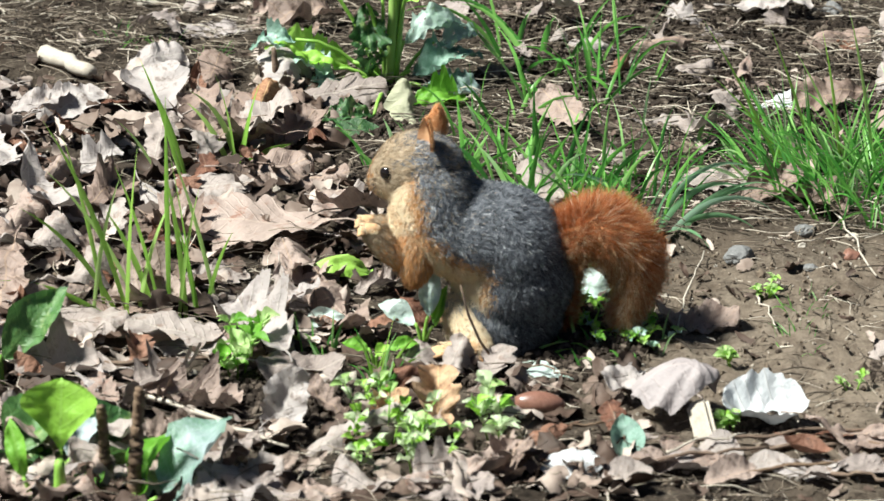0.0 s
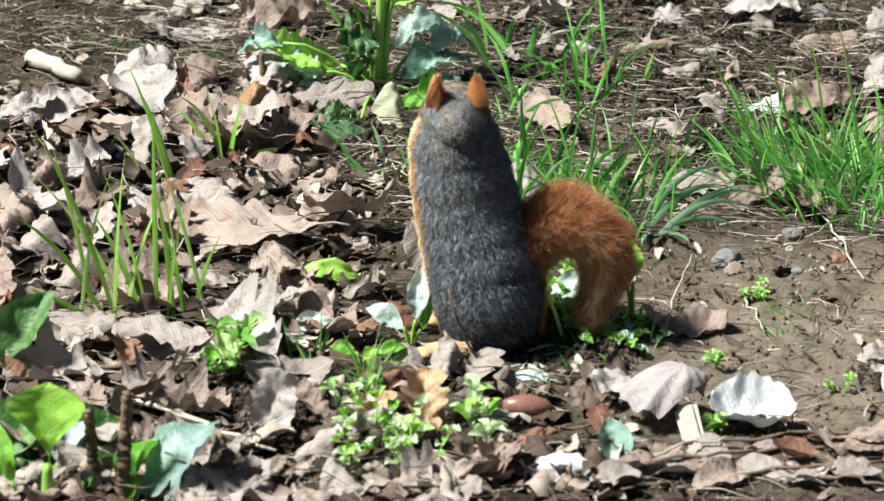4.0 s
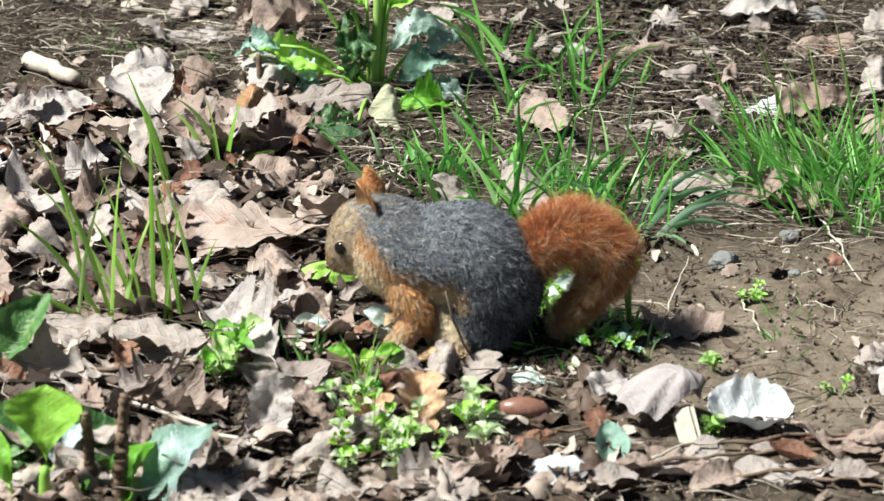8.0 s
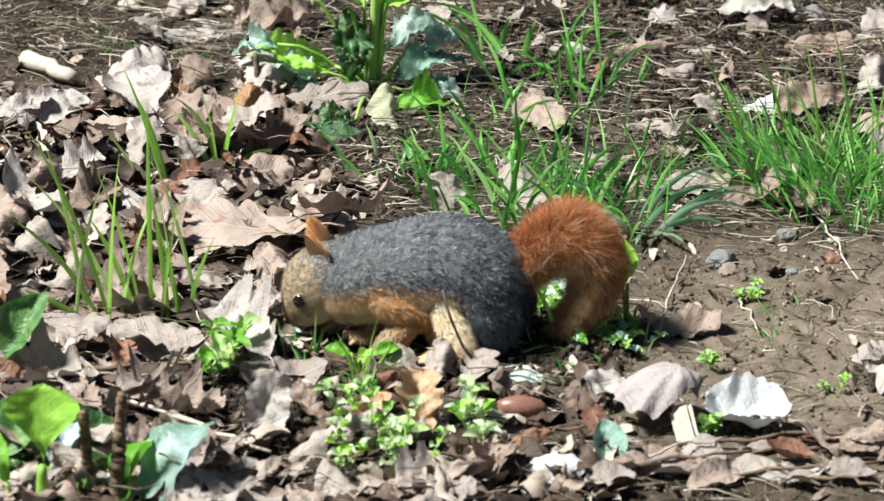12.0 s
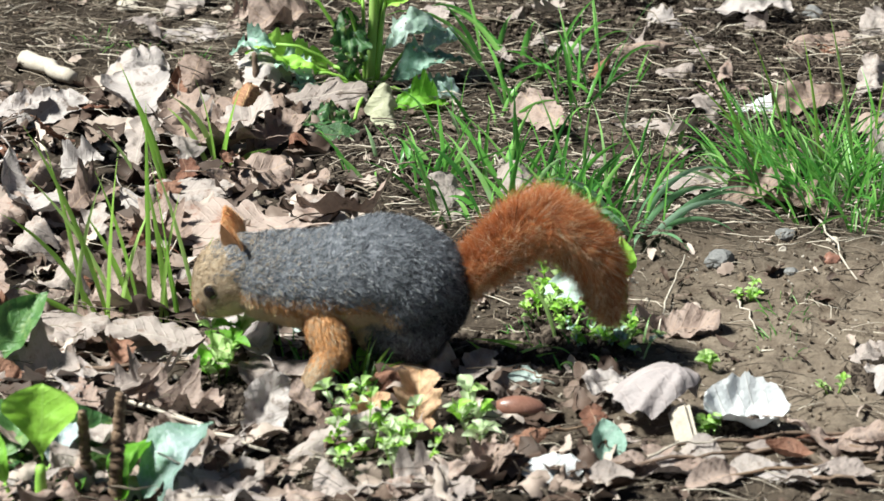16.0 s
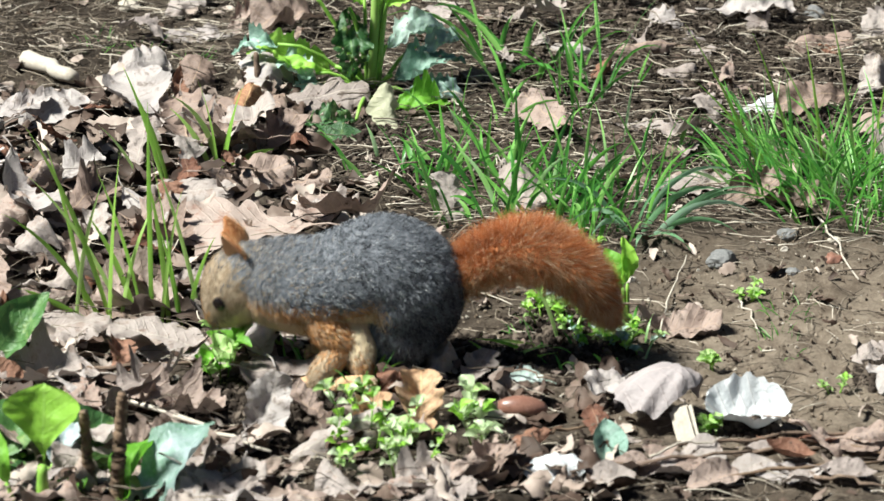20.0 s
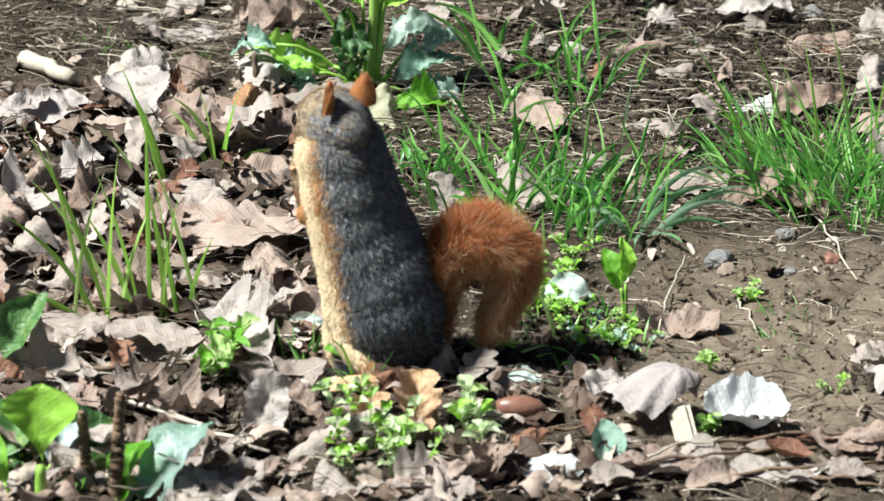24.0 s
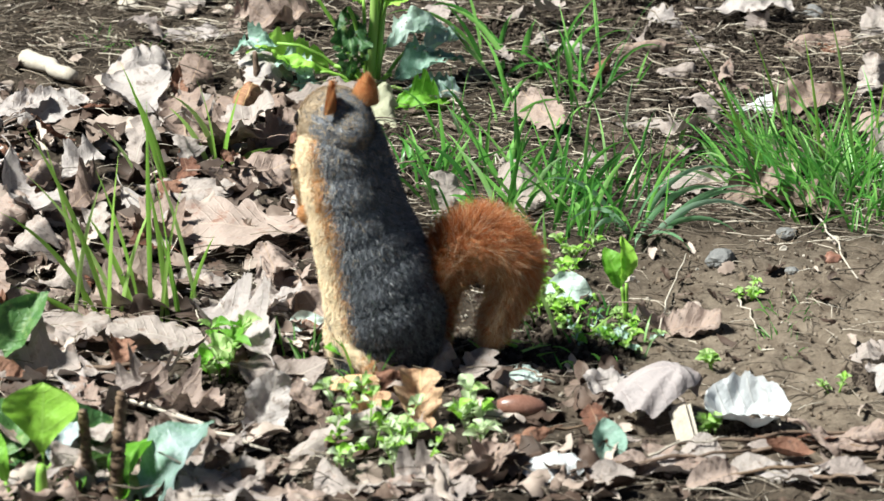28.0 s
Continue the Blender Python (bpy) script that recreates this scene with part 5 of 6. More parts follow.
dry_leaf(0.067, 0.570, 0.033, 339, "pale", -15, -13, 0.008, 12)
dry_leaf(0.148, 0.421, 0.034, 59, "russet", -16, 25, 0.008, 12)
dry_leaf(0.192, 0.511, 0.040, 87, "umber", 11, -11, 0.008, 2)
dry_leaf(0.254, 0.486, 0.040, 228, "pale", 10, 1, 0.008, 1)
dry_leaf(0.220, 0.570, 0.045, 147, "grey", -10, -23, 0.008, 1)
dry_leaf(0.270, 0.405, 0.047, 266, "tan", 7, -16, 0.008, 12)
dry_leaf(0.003, 0.605, 0.053, 249, "umber", -7, 13, 0.008, 1)
dry_leaf(0.221, 0.209, 0.035, 71, "umber", 5, -1, 0.008, 10)
dry_leaf(0.129, 0.194, 0.044, 153, "pale", 6, -5, 0.008, 5)
dry_leaf(0.058, 0.180, 0.030, 255, "pale", -3, -22, 0.008, 9)
dry_leaf(0.373, 0.511, 0.031, 296, "russet", -5, -14, 0.008, 5)
dry_leaf(0.231, 0.421, 0.054, 226, "pale", -9, -20, 0.008, 3)
dry_leaf(0.315, 0.570, 0.045, 254, "umber", 14, 25, 0.008, 2)
dry_leaf(0.152, 0.138, 0.040, 55, "tan", 12, 16, 0.008, 2)
# places that scattered leaves leave free
TOLD += [(0.159, 0.057, 0.16), (-0.372, 0.421, 0.12), (-0.124, -0.316, 0.12), (0.131, -0.045, 0.12), (0.061, -0.348, 0.09), (-0.020, -0.234, 0.10), (-0.094, -0.289, 0.08), (0.200, -0.374, 0.14), (0.034, -0.234, 0.08), (0.079, -0.212, 0.10), (-0.038, -0.234, 0.08), (0.090, -0.300, 0.07), (-0.074, 0.252, 0.10), (-0.043, 0.282, 0.10), (-0.107, 0.152, 0.07), (-0.012, 0.194, 0.08), (-0.072, 0.166, 0.08), (-0.048, 0.194, 0.06)]



def scattered_leaves():
    rng = random.Random(12)
    made, told = 0, list(TOLD)
    shades = ["pale", "pale", "grey", "tan", "brown", "brown", "pale", "umber", "tan", "brown", "grey"]
    while made < 205:
        x, y = rng.uniform(-0.46, 0.44), rng.uniform(-0.52, 0.72)
        if rng.random() > litter(x, y) or any(abs(x - a) < 0.5 * c and abs(y + 0.02 - b) < 0.75 * c for a, b, c in told):
            continue
        made += 1
        dry_leaf(x, y, rng.uniform(0.04, 0.088), rng.uniform(0, 360), "brown" if -0.21 < x < -0.04 and 0.09 < y < 0.34 and rng.random() < 0.8 else rng.choice(shades), rng.uniform(-18, 18), rng.uniform(-25, 25), 0.004 + rng.random() * (0.022 if y > -0.24 else 0.010), rng.randrange(14))


BARE = [(-0.128, -0.322, 0.080, 0.048), (-0.075, 0.215, 0.045, 0.075), (0.030, -0.190, 0.06, 0.05)]


def litter(x, y):
    """How thickly leaves lie; BARE holds the hollows where dark soil shows."""
    if any(((x - a) / c) ** 2 + ((y - b) / d) ** 2 < 1 for a, b, c, d in BARE):
        return 0.0
    edge = -0.07 + 0.05 * noise.noise(Vector((y * 4, 3.0, 0)))
    if x < edge and y < 0.40:
        return 1.0
    if y < -0.26 and x < 0.13:
        return 0.95
    if y < -0.37:
        return 0.22
    return 0.05


def dark_clods():
    """Heaps of dark crumbly humus where the leaf cover is torn open, and dark fill for shade pockets."""
    rng = random.Random(77)
    # first two heaps, by the squirrel: dark soil that also carries its shade
    for hx, hy, spread, many in CLOD_HEAPS:
        soup = Soup()
        for i in range(many):
            a, d = rng.uniform(0, 6.283), spread * math.sqrt(rng.random())
            x, y = hx + d * math.cos(a), hy + 1.5 * d * math.sin(a)
            r = rng.uniform(0.001, 0.0042)
            v, f = tube([(0, 0, -r), (0, 0, -0.3 * r), (0, 0, 0.4 * r), (0, 0, r * 0.8)], [r * 0.5, r, r * 0.9, r * 0.4], 6)
            m = pose(x, y, relief(x, y) + rng.uniform(0, 0.010) * (1 - d / spread) + r * 0.3, rng.uniform(-60, 60), rng.uniform(-60, 60), rng.uniform(0, 360))
            soup.add([m @ Vector((q.x * rng.uniform(0.5, 1.5), q.y * rng.uniform(0.5, 1.5), q.z * rng.uniform(0.6, 1.3))) for q in v], f)
        tagged(new("soil_and_shade_heap", soup.mesh("soil_and_shade_heap", HUMUS_AND_SHADE, False)), "heap of dark crumbly humus between leaves, some filling in for shade", "soil", kind="stuff")


def litter_bed():
    rng = random.Random(21)
    soup = Soup()
    made = 0
    while made < 2100:
        x, y = rng.uniform(-0.5, 0.48), rng.uniform(-0.56, 0.75)
        thick = litter(x, y)
        if rng.random() > thick + 0.22:
            continue
        made += 1
        s = rng.uniform(0.008, 0.046) if thick > 0.3 else rng.uniform(0.005, 0.022)
        v, f = leaf_form(s, s * rng.uniform(0.3, 0.7), rng.choice([0, 2, 3]), 0.35, rng.uniform(-0.5, 0.5), rng.uniform(-0.5, 0.5), 0.15, made, 10, 2, blunt=0.42, ragged=0.35)
        m = pose(x, y, relief(x, y) + rng.uniform(0.0, 0.007) + (rng.random() ** 2 * 0.012 if thick > 0.5 else 0), rng.uniform(-42, 42), rng.uniform(-34, 34), rng.uniform(0, 360))
        soup.add([m @ Vector(q) for q in v], f)
    tagged(new("leaf_litter", soup.mesh("leaf_litter", LITTER)), "crumbled brown and buff leaf fragments over soil", "leaf litter", kind="stuff")
    soup = Soup()
    for i in range(13500):
        x, y = rng.uniform(-0.5, 0.5), rng.uniform(-0.56, 0.8)
        if litter(x, y) > 0.5 and rng.random() < 0.55:
            continue
        far = y > 0.02 and (x > -0.10 or y > 0.43)
        if y > 0.02 and not far and rng.random() < 0.75:
            continue
        if not far and rng.random() < (0.75 if math.hypot(x - 0.34, y + 0.22) < 0.28 else 0.5):
            continue
        ln = rng.uniform(0.008, 0.06)
        a = rng.uniform(-0.6, 0.6) if rng.random() < 0.35 else rng.uniform(0, 6.3)
        b = a + rng.uniform(-1.0, 1.0)
        lift = rng.uniform(0.001, 0.013 if far else 0.005) + (rng.uniform(0.004, 0.018) if litter(x, y) > 0.5 else 0)
        p0 = Vector((x, y, relief(x, y) + lift))
        p1 = p0 + Vector((math.cos(a), math.sin(a), rng.uniform(-0.05, 0.08))) * ln * 0.5
        p2 = p1 + Vector((math.cos(b), math.sin(b), rng.uniform(-0.12, 0.05))) * ln * 0.5
        p2.z = max(p2.z, relief(p2.x, p2.y) + 0.0005)
        r = rng.uniform(0.00022, 0.00075) if far else rng.uniform(0.00022, 0.0006)
        soup.add(*tube([p0, (p0 + p1) / 2 + Vector((0, 0, 0.0008)), p1, p2], [r, r, r, r * 0.6], 4))
    tagged(new("dry_straws", soup.mesh("dry_straws", STRAW)), "dry grass stems and thin rootlets strewn on soil", "straw", kind="stuff")
    soup = Soup()
    for i in range(17000):
        x, y = rng.uniform(-0.5, 0.5), rng.uniform(-0.56, 0.8)
        r = rng.uniform(0.0006, 0.0019) * (1.0 if rng.random() < 0.95 else 2.4)
        v, f = tube([(0, 0, -r), (0, 0, 0), (0, 0, r * 0.8)], [r * 0.7, r, r * 0.5], 5)
        m = pose(x, y, relief(x, y) + r * 0.3, rng.uniform(-50, 50), rng.uniform(-50, 50), rng.uniform(0, 360))
        soup.add([m @ Vector((q.x * rng.uniform(0.5, 1.5), q.y * rng.uniform(0.5, 1.5), q.z * rng.uniform(0.6, 1.2))) for q in v], f)
    tagged(new("soil_crumbs", soup.mesh("soil_crumbs", CRUMB, False)), "crumbs and small clods of brown soil", "soil crumbs", kind="stuff")


# ---- grass ----
def blade_form(h, w, lean, droop, heading, rng, segs=7):
    """A grass blade from the origin: leans to heading, then droops; folded along its middle."""
    verts, faces = [], []
    c, s = math.cos(heading), math.sin(heading)
    p, ang = Vector((0, 0, 0)), lean
    tw = rng.uniform(-0.8, 0.8)
    turn = rng.uniform(0.7, 2.5)
    face = Vector((math.cos(turn), math.sin(turn), 0.25))
    for i in range(segs + 1):
        k = i / segs
        ww = w * (0.75 + 0.5 * k if k < 0.35 else 0.925 * (1 - ((k - 0.35) / 0.65) ** 1.8) + 0.02)
        d = Vector((c * math.sin(ang), s * math.sin(ang), math.cos(ang)))
        side = d.cross(Matrix.Rotation(tw * k, 3, "Z") @ face).normalized() * ww * 0.5
        fold = d.cross(side) * 0.45
        verts += [p - side, p + fold * 0.7, p + side]
        p = p + d * h / segs
        ang += droop / segs * (0.4 + 1.2 * k)
    for i in range(segs):
        a = i * 3
        faces += [(a, a + 1, a + 4, a + 3), (a + 1, a + 2, a + 5, a + 4)]
    return verts, faces


def grass_clump(x, y, spread, count, height, width, lean, droop, seed, label):
    """A tuft of many blades, one mesh."""
    rng = random.Random(seed)
    soup = Soup()
    for i in range(count):
        a, r = rng.uniform(0, 6.283), spread * math.sqrt(rng.random())
        bx, by = x + r * math.cos(a), y + 1.3 * r * math.sin(a)
        v, f = blade_form(height * rng.uniform(0.45, 1.1), width * rng.uniform(0.6, 1.25), abs(rng.gauss(lean, 0.2)), max(0, rng.gauss(droop, 0.6)), a + rng.uniform(-1.2, 1.2), rng)
        o = Vector((bx - x, by - y, relief(bx, by) - relief(x, y) - 0.001))
        soup.add([q + o for q in v], f)
    ob = new("grass_tuft", soup.mesh("grass_tuft", GRASS))
    ob.location = (x, y, relief(x, y))
    return tagged(ob, label, "grass", kind="stuff")


def grass_stems(x, y, blades, label, seed=0, mat=None):
    """A sparse tuft: each blade (dx, dy, height, width, lean, droop, heading) is a part."""
    rng = random.Random(seed)
    base = tagged(new("grass_tuft"), label, "grass", "grass tufts")
    base.location = (x, y, relief(x, y))
    for dx, dy, h, w, lean, droop, head in blades:
        v, f = blade_form(h, w, radians(lean), radians(droop), radians(head), rng, 9)
        part("blade", mesh_of("blade", v, f, [mat or YOUNG_GRASS]), base, pose(dx, dy, relief(x + dx, y + dy) - relief(x, y) - 0.001))
    return base


TALL = "sparse tuft of long thin bright green grass blades"
grass_stems(-0.250, -0.143, [(-0.02, 0, 0.19, 0.0046, 14, 20, 180), (0.012, 0, 0.19, 0.0048, 4, 10, 90), (-0.01, 0.01, 0.15, 0.0043, 22, 30, 175), (0.02, -0.004, 0.12, 0.0043, 6, 12, 20), (0.034, 0.0, 0.17, 0.0048, 5, 8, 200), (-0.03, 0.01, 0.13, 0.0048, 25, 40, 190), (0.04, 0.01, 0.08, 0.0043, 12, 20, 0), (-0.035, 0.0, 0.10, 0.0056, 55, 45, 180), (0.0, 0.01, 0.11, 0.0056, 16, 20, 210), (0.006, 0, 0.14, 0.0043, 10, 16, 170), (-0.042, 0.02, 0.16, 0.0042, 8, 10, 200), (-0.05, 0.0, 0.13, 0.0039, 6, 20, 10), (0.05, 0.02, 0.15, 0.0042, 10, 12, 190), (-0.022, -0.01, 0.16, 0.0048, 3, 8, 30), (0.026, 0, 0.13, 0.0050, 3, 12, 160), (-0.014, 0, 0.12, 0.0043, 9, 30, 20), (0.036, 0, 0.09, 0.0048, 7, 10, 180)], TALL, 1)
grass_stems(-0.202, 0.194, [(0, 0, 0.09, 0.0043, 6, 25, 150), (0.004, 0, 0.08, 0.0084, 12, 20, 40), (-0.006, 0, 0.07, 0.0056, 20, 40, 170), (0.006, 0, 0.05, 0.0084, 55, 30, 0), (0, 0.004, 0.085, 0.0056, 10, 60, 190)], TALL, 2)
grass_stems(-0.247, 0.152, [(0, 0, 0.12, 0.0043, 14, 15, 160), (0.004, 0, 0.10, 0.0043, 12, 20, 175), (-0.02, 0.01, 0.07, 0.0048, 24, 30, 180)], TALL, 3)
THICK = "thick tuft of arching bright green grass"
grass_clump(0.086, 0.070, 0.065, 62, 0.088, 0.0044, 0.38, 1.0, 4, THICK)
grass_clump(0.038, 0.105, 0.06, 42, 0.080, 0.0042, 0.40, 1.1, 5, THICK)
grass_clump(0.146, 0.077, 0.055, 36, 0.096, 0.0034, 0.38, 1.1, 6, THICK)
grass_stems(0.172, 0.040, [(0, 0, 0.095, 0.0062, 28, 120, 0), (0.01, -0.01, 0.10, 0.0060, 40, 110, 350), (-0.012, -0.01, 0.080, 0.0058, 30, 120, 215), (0.0, 0.01, 0.11, 0.0056, 20, 125, 5), (0.012, 0, 0.080, 0.0058, 55, 85, 335), (-0.014, 0, 0.080, 0.0060, 45, 100, 240), (0.004, -0.012, 0.070, 0.0052, 60, 70, 300), (0.016, 0.006, 0.10, 0.0050, 48, 80, 15), (-0.006, 0.004, 0.090, 0.0052, 12, 110, 345), (0.0, -0.006, 0.065, 0.0054, 65, 60, 260), (0.02, -0.006, 0.09, 0.0056, 38, 100, 8), (-0.02, 0.01, 0.09, 0.0052, 25, 90, 190)], "drooping tuft of broad bluish-green grass blades", 7, BLUE_GRASS)
grass_clump(-0.012, 0.152, 0.030, 14, 0.085, 0.005, 0.5, 1.2, 8, THICK)
grass_clump(0.119, 0.342, 0.06, 16, 0.115, 0.0036, 0.45, 0.9, 9, THICK)
grass_clump(0.074, 0.470, 0.05, 14, 0.11, 0.006, 0.6, 1.0, 10, THICK)
DENSE = "dense tuft of fine green grass"
grass_clump(0.345, 0.125, 0.075, 150, 0.088, 0.0028, 0.5, 0.9, 11, DENSE)
grass_clump(0.308, 0.152, 0.06, 55, 0.10, 0.0028, 0.55, 0.8, 12, DENSE)
grass_clump(0.384, 0.111, 0.065, 110, 0.10, 0.0029, 0.45, 0.8, 13, DENSE)
for gx, gy, gs in ((-0.293, 0.511, 31), (-0.247, 0.486, 32), (-0.331, 0.536, 33), (0.271, -0.212, 34), (0.284, -0.143, 35), (-0.033, 0.267, 36), (0.104, -0.143, 37), (0.071, -0.189, 38)):
    grass_clump(gx, gy, 0.022, 16, 0.022, 0.0012, 0.7, 0.8, gs, "short mossy yellow-green sprouts")
grass_stems(0.318, 0.152, [(-0.03, 0, 0.17, 0.0032, 24, 10, 180), (0, 0, 0.15, 0.0034, 16, 8, 175), (0.02, 0.01, 0.14, 0.003, 6, 10, 160), (0.05, 0, 0.17, 0.0034, 8, 8, 190), (0.03, 0.02, 0.13, 0.003, 20, 14, 180), (-0.02, 0.01, 0.12, 0.003, 34, 16, 180), (0.06, 0, 0.15, 0.003, 4, 14, 10)], "few long grass stems rising from a tuft", 24)
for gx, gy, gs in ((-0.042, 0.194, 41), (0.118, 0.486, 42), (0.147, 0.405, 43), (0.039, 0.282, 44), (0.185, 0.194, 45), (0.257, 0.209, 46)):
    grass_clump(gx, gy, 0.045, 9, 0.07, 0.0036, 0.5, 1.0, gs, "loose thin grass blades over straw")
grass_clump(0.120, -0.212, 0.05, 24, 0.03, 0.0025, 0.5, 0.8, 14, "low sprouting grass on soil")
grass_clump(-0.063, -0.289, 0.016, 16, 0.045, 0.0022, 0.35, 0.6, 15, "small sprouting grass tuft")
grass_clump(-0.112, -0.234, 0.012, 9, 0.045, 0.003, 0.25, 0.3, 16, "small sprouting grass tuft")



# ---- green weeds ----
def weed(x, y, stalks, label, name="weed"):
    """A plant of stalked leaves. Each: dx, dy of the root, top x y z from it, leaf length, width, heading, tip, roll, shade, form."""
    base = tagged(new(name), label, "plant", "weeds")
    base.location = (x, y, relief(x, y))
    for i, (dx, dy, tx, ty, tz, L, W, head, tip, roll, shade, *shape) in enumerate(stalks):
        a, b = Vector((dx, dy, -0.002)), Vector((tx, ty, tz))
        mid = (a + b) / 2 + Vector((0, 0, 0.12 * (b - a).length))
        r = (0.0012 + 0.02 * L) * (2.0 if len(shape) > 1 else 1)
        part("stalk", mesh_of("stalk", *tube([a, (a + mid) / 2, mid, (mid + b) / 2 + Vector((0, 0, 0.04 * (b - a).length)), b], [r * 1.2, r, r * 0.9, r * 0.8, r * 0.7], 6), [STEM]), base)
        worn = len(stalks) > 8
        v, f = leaf_form(L, W, 0, 0, -0.35 if worn else -0.25, 0.7 if worn else 0.5, 0.20 if worn else 0.11, i * 3 + int(1000 * L), 34 if worn else 20, 9 if worn else 5, point=shape[0] if shape else 0.9, blunt=shape[1] if len(shape) > 1 else 0.55 if shape else 0.8, holes=0.2 if worn and shade == "dark" else 0.06 if worn and shade == "blue" else 0, ragged=0.30 if worn else 0.05)
        v = [(p[0] + L / 2, p[1], p[2]) for p in v]
        part("leaf", mesh_of("leaf", v, f, [LEAF[shade]]), base, Matrix.Translation(b) @ pose(0, 0, 0, 0, 0, head) @ pose(0, 0, 0, roll, -tip, 0))
    return base


def chickweed(x, y, stems, spread, height, leaf, seed, label, shades=("fresh", "fresh", "lime")):
    """A low plant: thin stems with small leaves in opposite pairs."""
    rng = random.Random(seed)
    base = tagged(new("chickweed"), label, "plant", "weeds")
    base.location = (x, y, relief(x, y))
    for i in range(stems):
        a = rng.uniform(0, 6.283)
        d = spread * math.sqrt(rng.random())
        foot = Vector((d * 0.4 * math.cos(a), d * 0.6 * math.sin(a), -0.001))
        top = Vector((d * math.cos(a), 1.3 * d * math.sin(a), height * rng.uniform(0.5, 1.1)))
        part("stalk", mesh_of("stalk", *tube([foot, foot.lerp(top, 0.5) + Vector((0, 0, 0.1 * height)), top], [0.0009, 0.0007, 0.0005], 5), [STEM]), base)
        for k in (0.45, 0.72, 1.0, 1.0):
            p = foot.lerp(top, k) + Vector((0, 0, 0.1 * height * (1 - abs(2 * k - 1))))
            h = rng.uniform(0, 360)
            for side in (0, 180):
                L = leaf * rng.uniform(0.6, 1.1)
                v, f = leaf_form(L, L * rng.uniform(0.6, 0.85), 0, 0, -0.3, 0.8, 0.08, rng.randrange(900), 8, 3, point=0.85)
                v = [(q[0] + L * 0.55, q[1], q[2]) for q in v]
                part("leaf", mesh_of("leaf", v, f, [LEAF[rng.choice(shades)]]), base, Matrix.Translation(p) @ pose(0, 0, 0, 0, 0, h + side + rng.uniform(-25, 25)) @ pose(0, 0, 0, rng.uniform(-25, 25), -rng.uniform(0, 45), 0))
    return base


PALE_MIX = ("milky", "fresh", "milky", "lime")
# tall leafy weed: a thick pale stem, a bright toothed leaf, bluish leaves low on both sides, one dark leaf full of holes
TALL_WEED = weed(-0.068, 0.405, [(0, 0, 0.012, 0, 0.10, 0.075, 0.05, 30, 45, 20, "lime"), (0.004, 0, 0.014, 0, 0.086, 0.046, 0.044, 8, 22, 30, "lime"), (-0.004, 0, -0.006, 0, 0.090, 0.044, 0.042, 172, 22, -30, "lime"),
    (0, 0, -0.020, -0.004, 0.082, 0.070, 0.036, 280, -78, 0, "dark"), (-0.002, -0.002, -0.034, -0.004, 0.024, 0.084, 0.036, 174, 17, -26, "lime"), (-0.004, 0, -0.088, 0, 0.045, 0.046, 0.026, 176, -4, -22, "blue"),
    (-0.004, -0.004, -0.052, -0.012, 0.020, 0.044, 0.032, 170, 12, -22, "blue"), (-0.004, 0, -0.062, 0.002, 0.100, 0.060, 0.024, 178, 4, -40, "green"), (-0.004, -0.004, -0.044, -0.016, 0.012, 0.036, 0.026, 186, -16, -22, "blue"),
    (0.004, 0, 0.014, 0.012, 0.040, 0.062, 0.034, 14, 22, 20, "blue"), (0.004, 0, 0.020, -0.006, 0.016, 0.070, 0.036, 6, 16, 20, "blue"), (0.006, 0, 0.044, 0.01, 0.040, 0.050, 0.030, 20, 2, 20, "blue"),
    (0.004, -0.006, 0.030, -0.02, 0.006, 0.060, 0.030, 352, 2, 30, "sheen_green"), (0.006, -0.01, 0.024, -0.060, 0.006, 0.056, 0.034, 20, 4, 24, "green"), (0.0, -0.02, -0.012, -0.10, 0.006, 0.050, 0.030, 200, 4, -20, "dark")], "leafy weed with broad blue-green and bright leaves")
part("stem", mesh_of("stem", *tube([(0, 0, -0.004), (0.001, 0, 0.03), (0.004, 0, 0.07), (0.006, 0.002, 0.13), (0.006, 0.004, 0.19)], [0.0054, 0.0048, 0.0046, 0.0040, 0.0030], 10), [PALE_STEM]), TALL_WEED, None, "thick pale green stem")
part("stem", mesh_of("stem", *tube([(0.006, 0.002, -0.004), (0.009, 0.002, 0.04), (0.014, 0.002, 0.09), (0.018, 0.004, 0.14)], [0.0030, 0.0028, 0.0026, 0.0020], 8), [PALE_STEM]), TALL_WEED, None, "thick pale green stem")
weed(-0.292, -0.506, [(0, 0, 0.001, 0, 0.034, 0.060, 0.056, 84, 74, 4, "lime", 2.1, 0.9), (-0.02, 0, -0.026, 0, 0.020, 0.045, 0.016, 120, 60, -30, "green"), (0.006, 0, 0.018, -0.004, 0.008, 0.03, 0.014, 60, 30, 20, "green")], "bright lime spoon-shaped seedling leaf")
weed(-0.228, -0.515, [(0, 0, 0.008, 0, 0.006, 0.084, 0.056, 44, 32, -14, "sheen_green", 1.1), (-0.01, 0.01, -0.010, 0.012, 0.004, 0.058, 0.034, 66, 36, -30, "green", 1.0)], "broad green plantain leaves with bluish sky sheen painted in")
weed(-0.359, -0.289, [(0, 0, 0.0, 0, 0.024, 0.075, 0.034, 30, 38, 40, "dark")], "dark green glossy leaf tilted upward")
weed(-0.322, -0.434, [(0, 0, 0.01, 0, 0.01, 0.08, 0.045, 30, 8, 25, "dark"), (0, 0, -0.01, -0.01, 0.012, 0.06, 0.045, 60, 30, 15, "dark")], "dark bluish weed leaves near the soil")
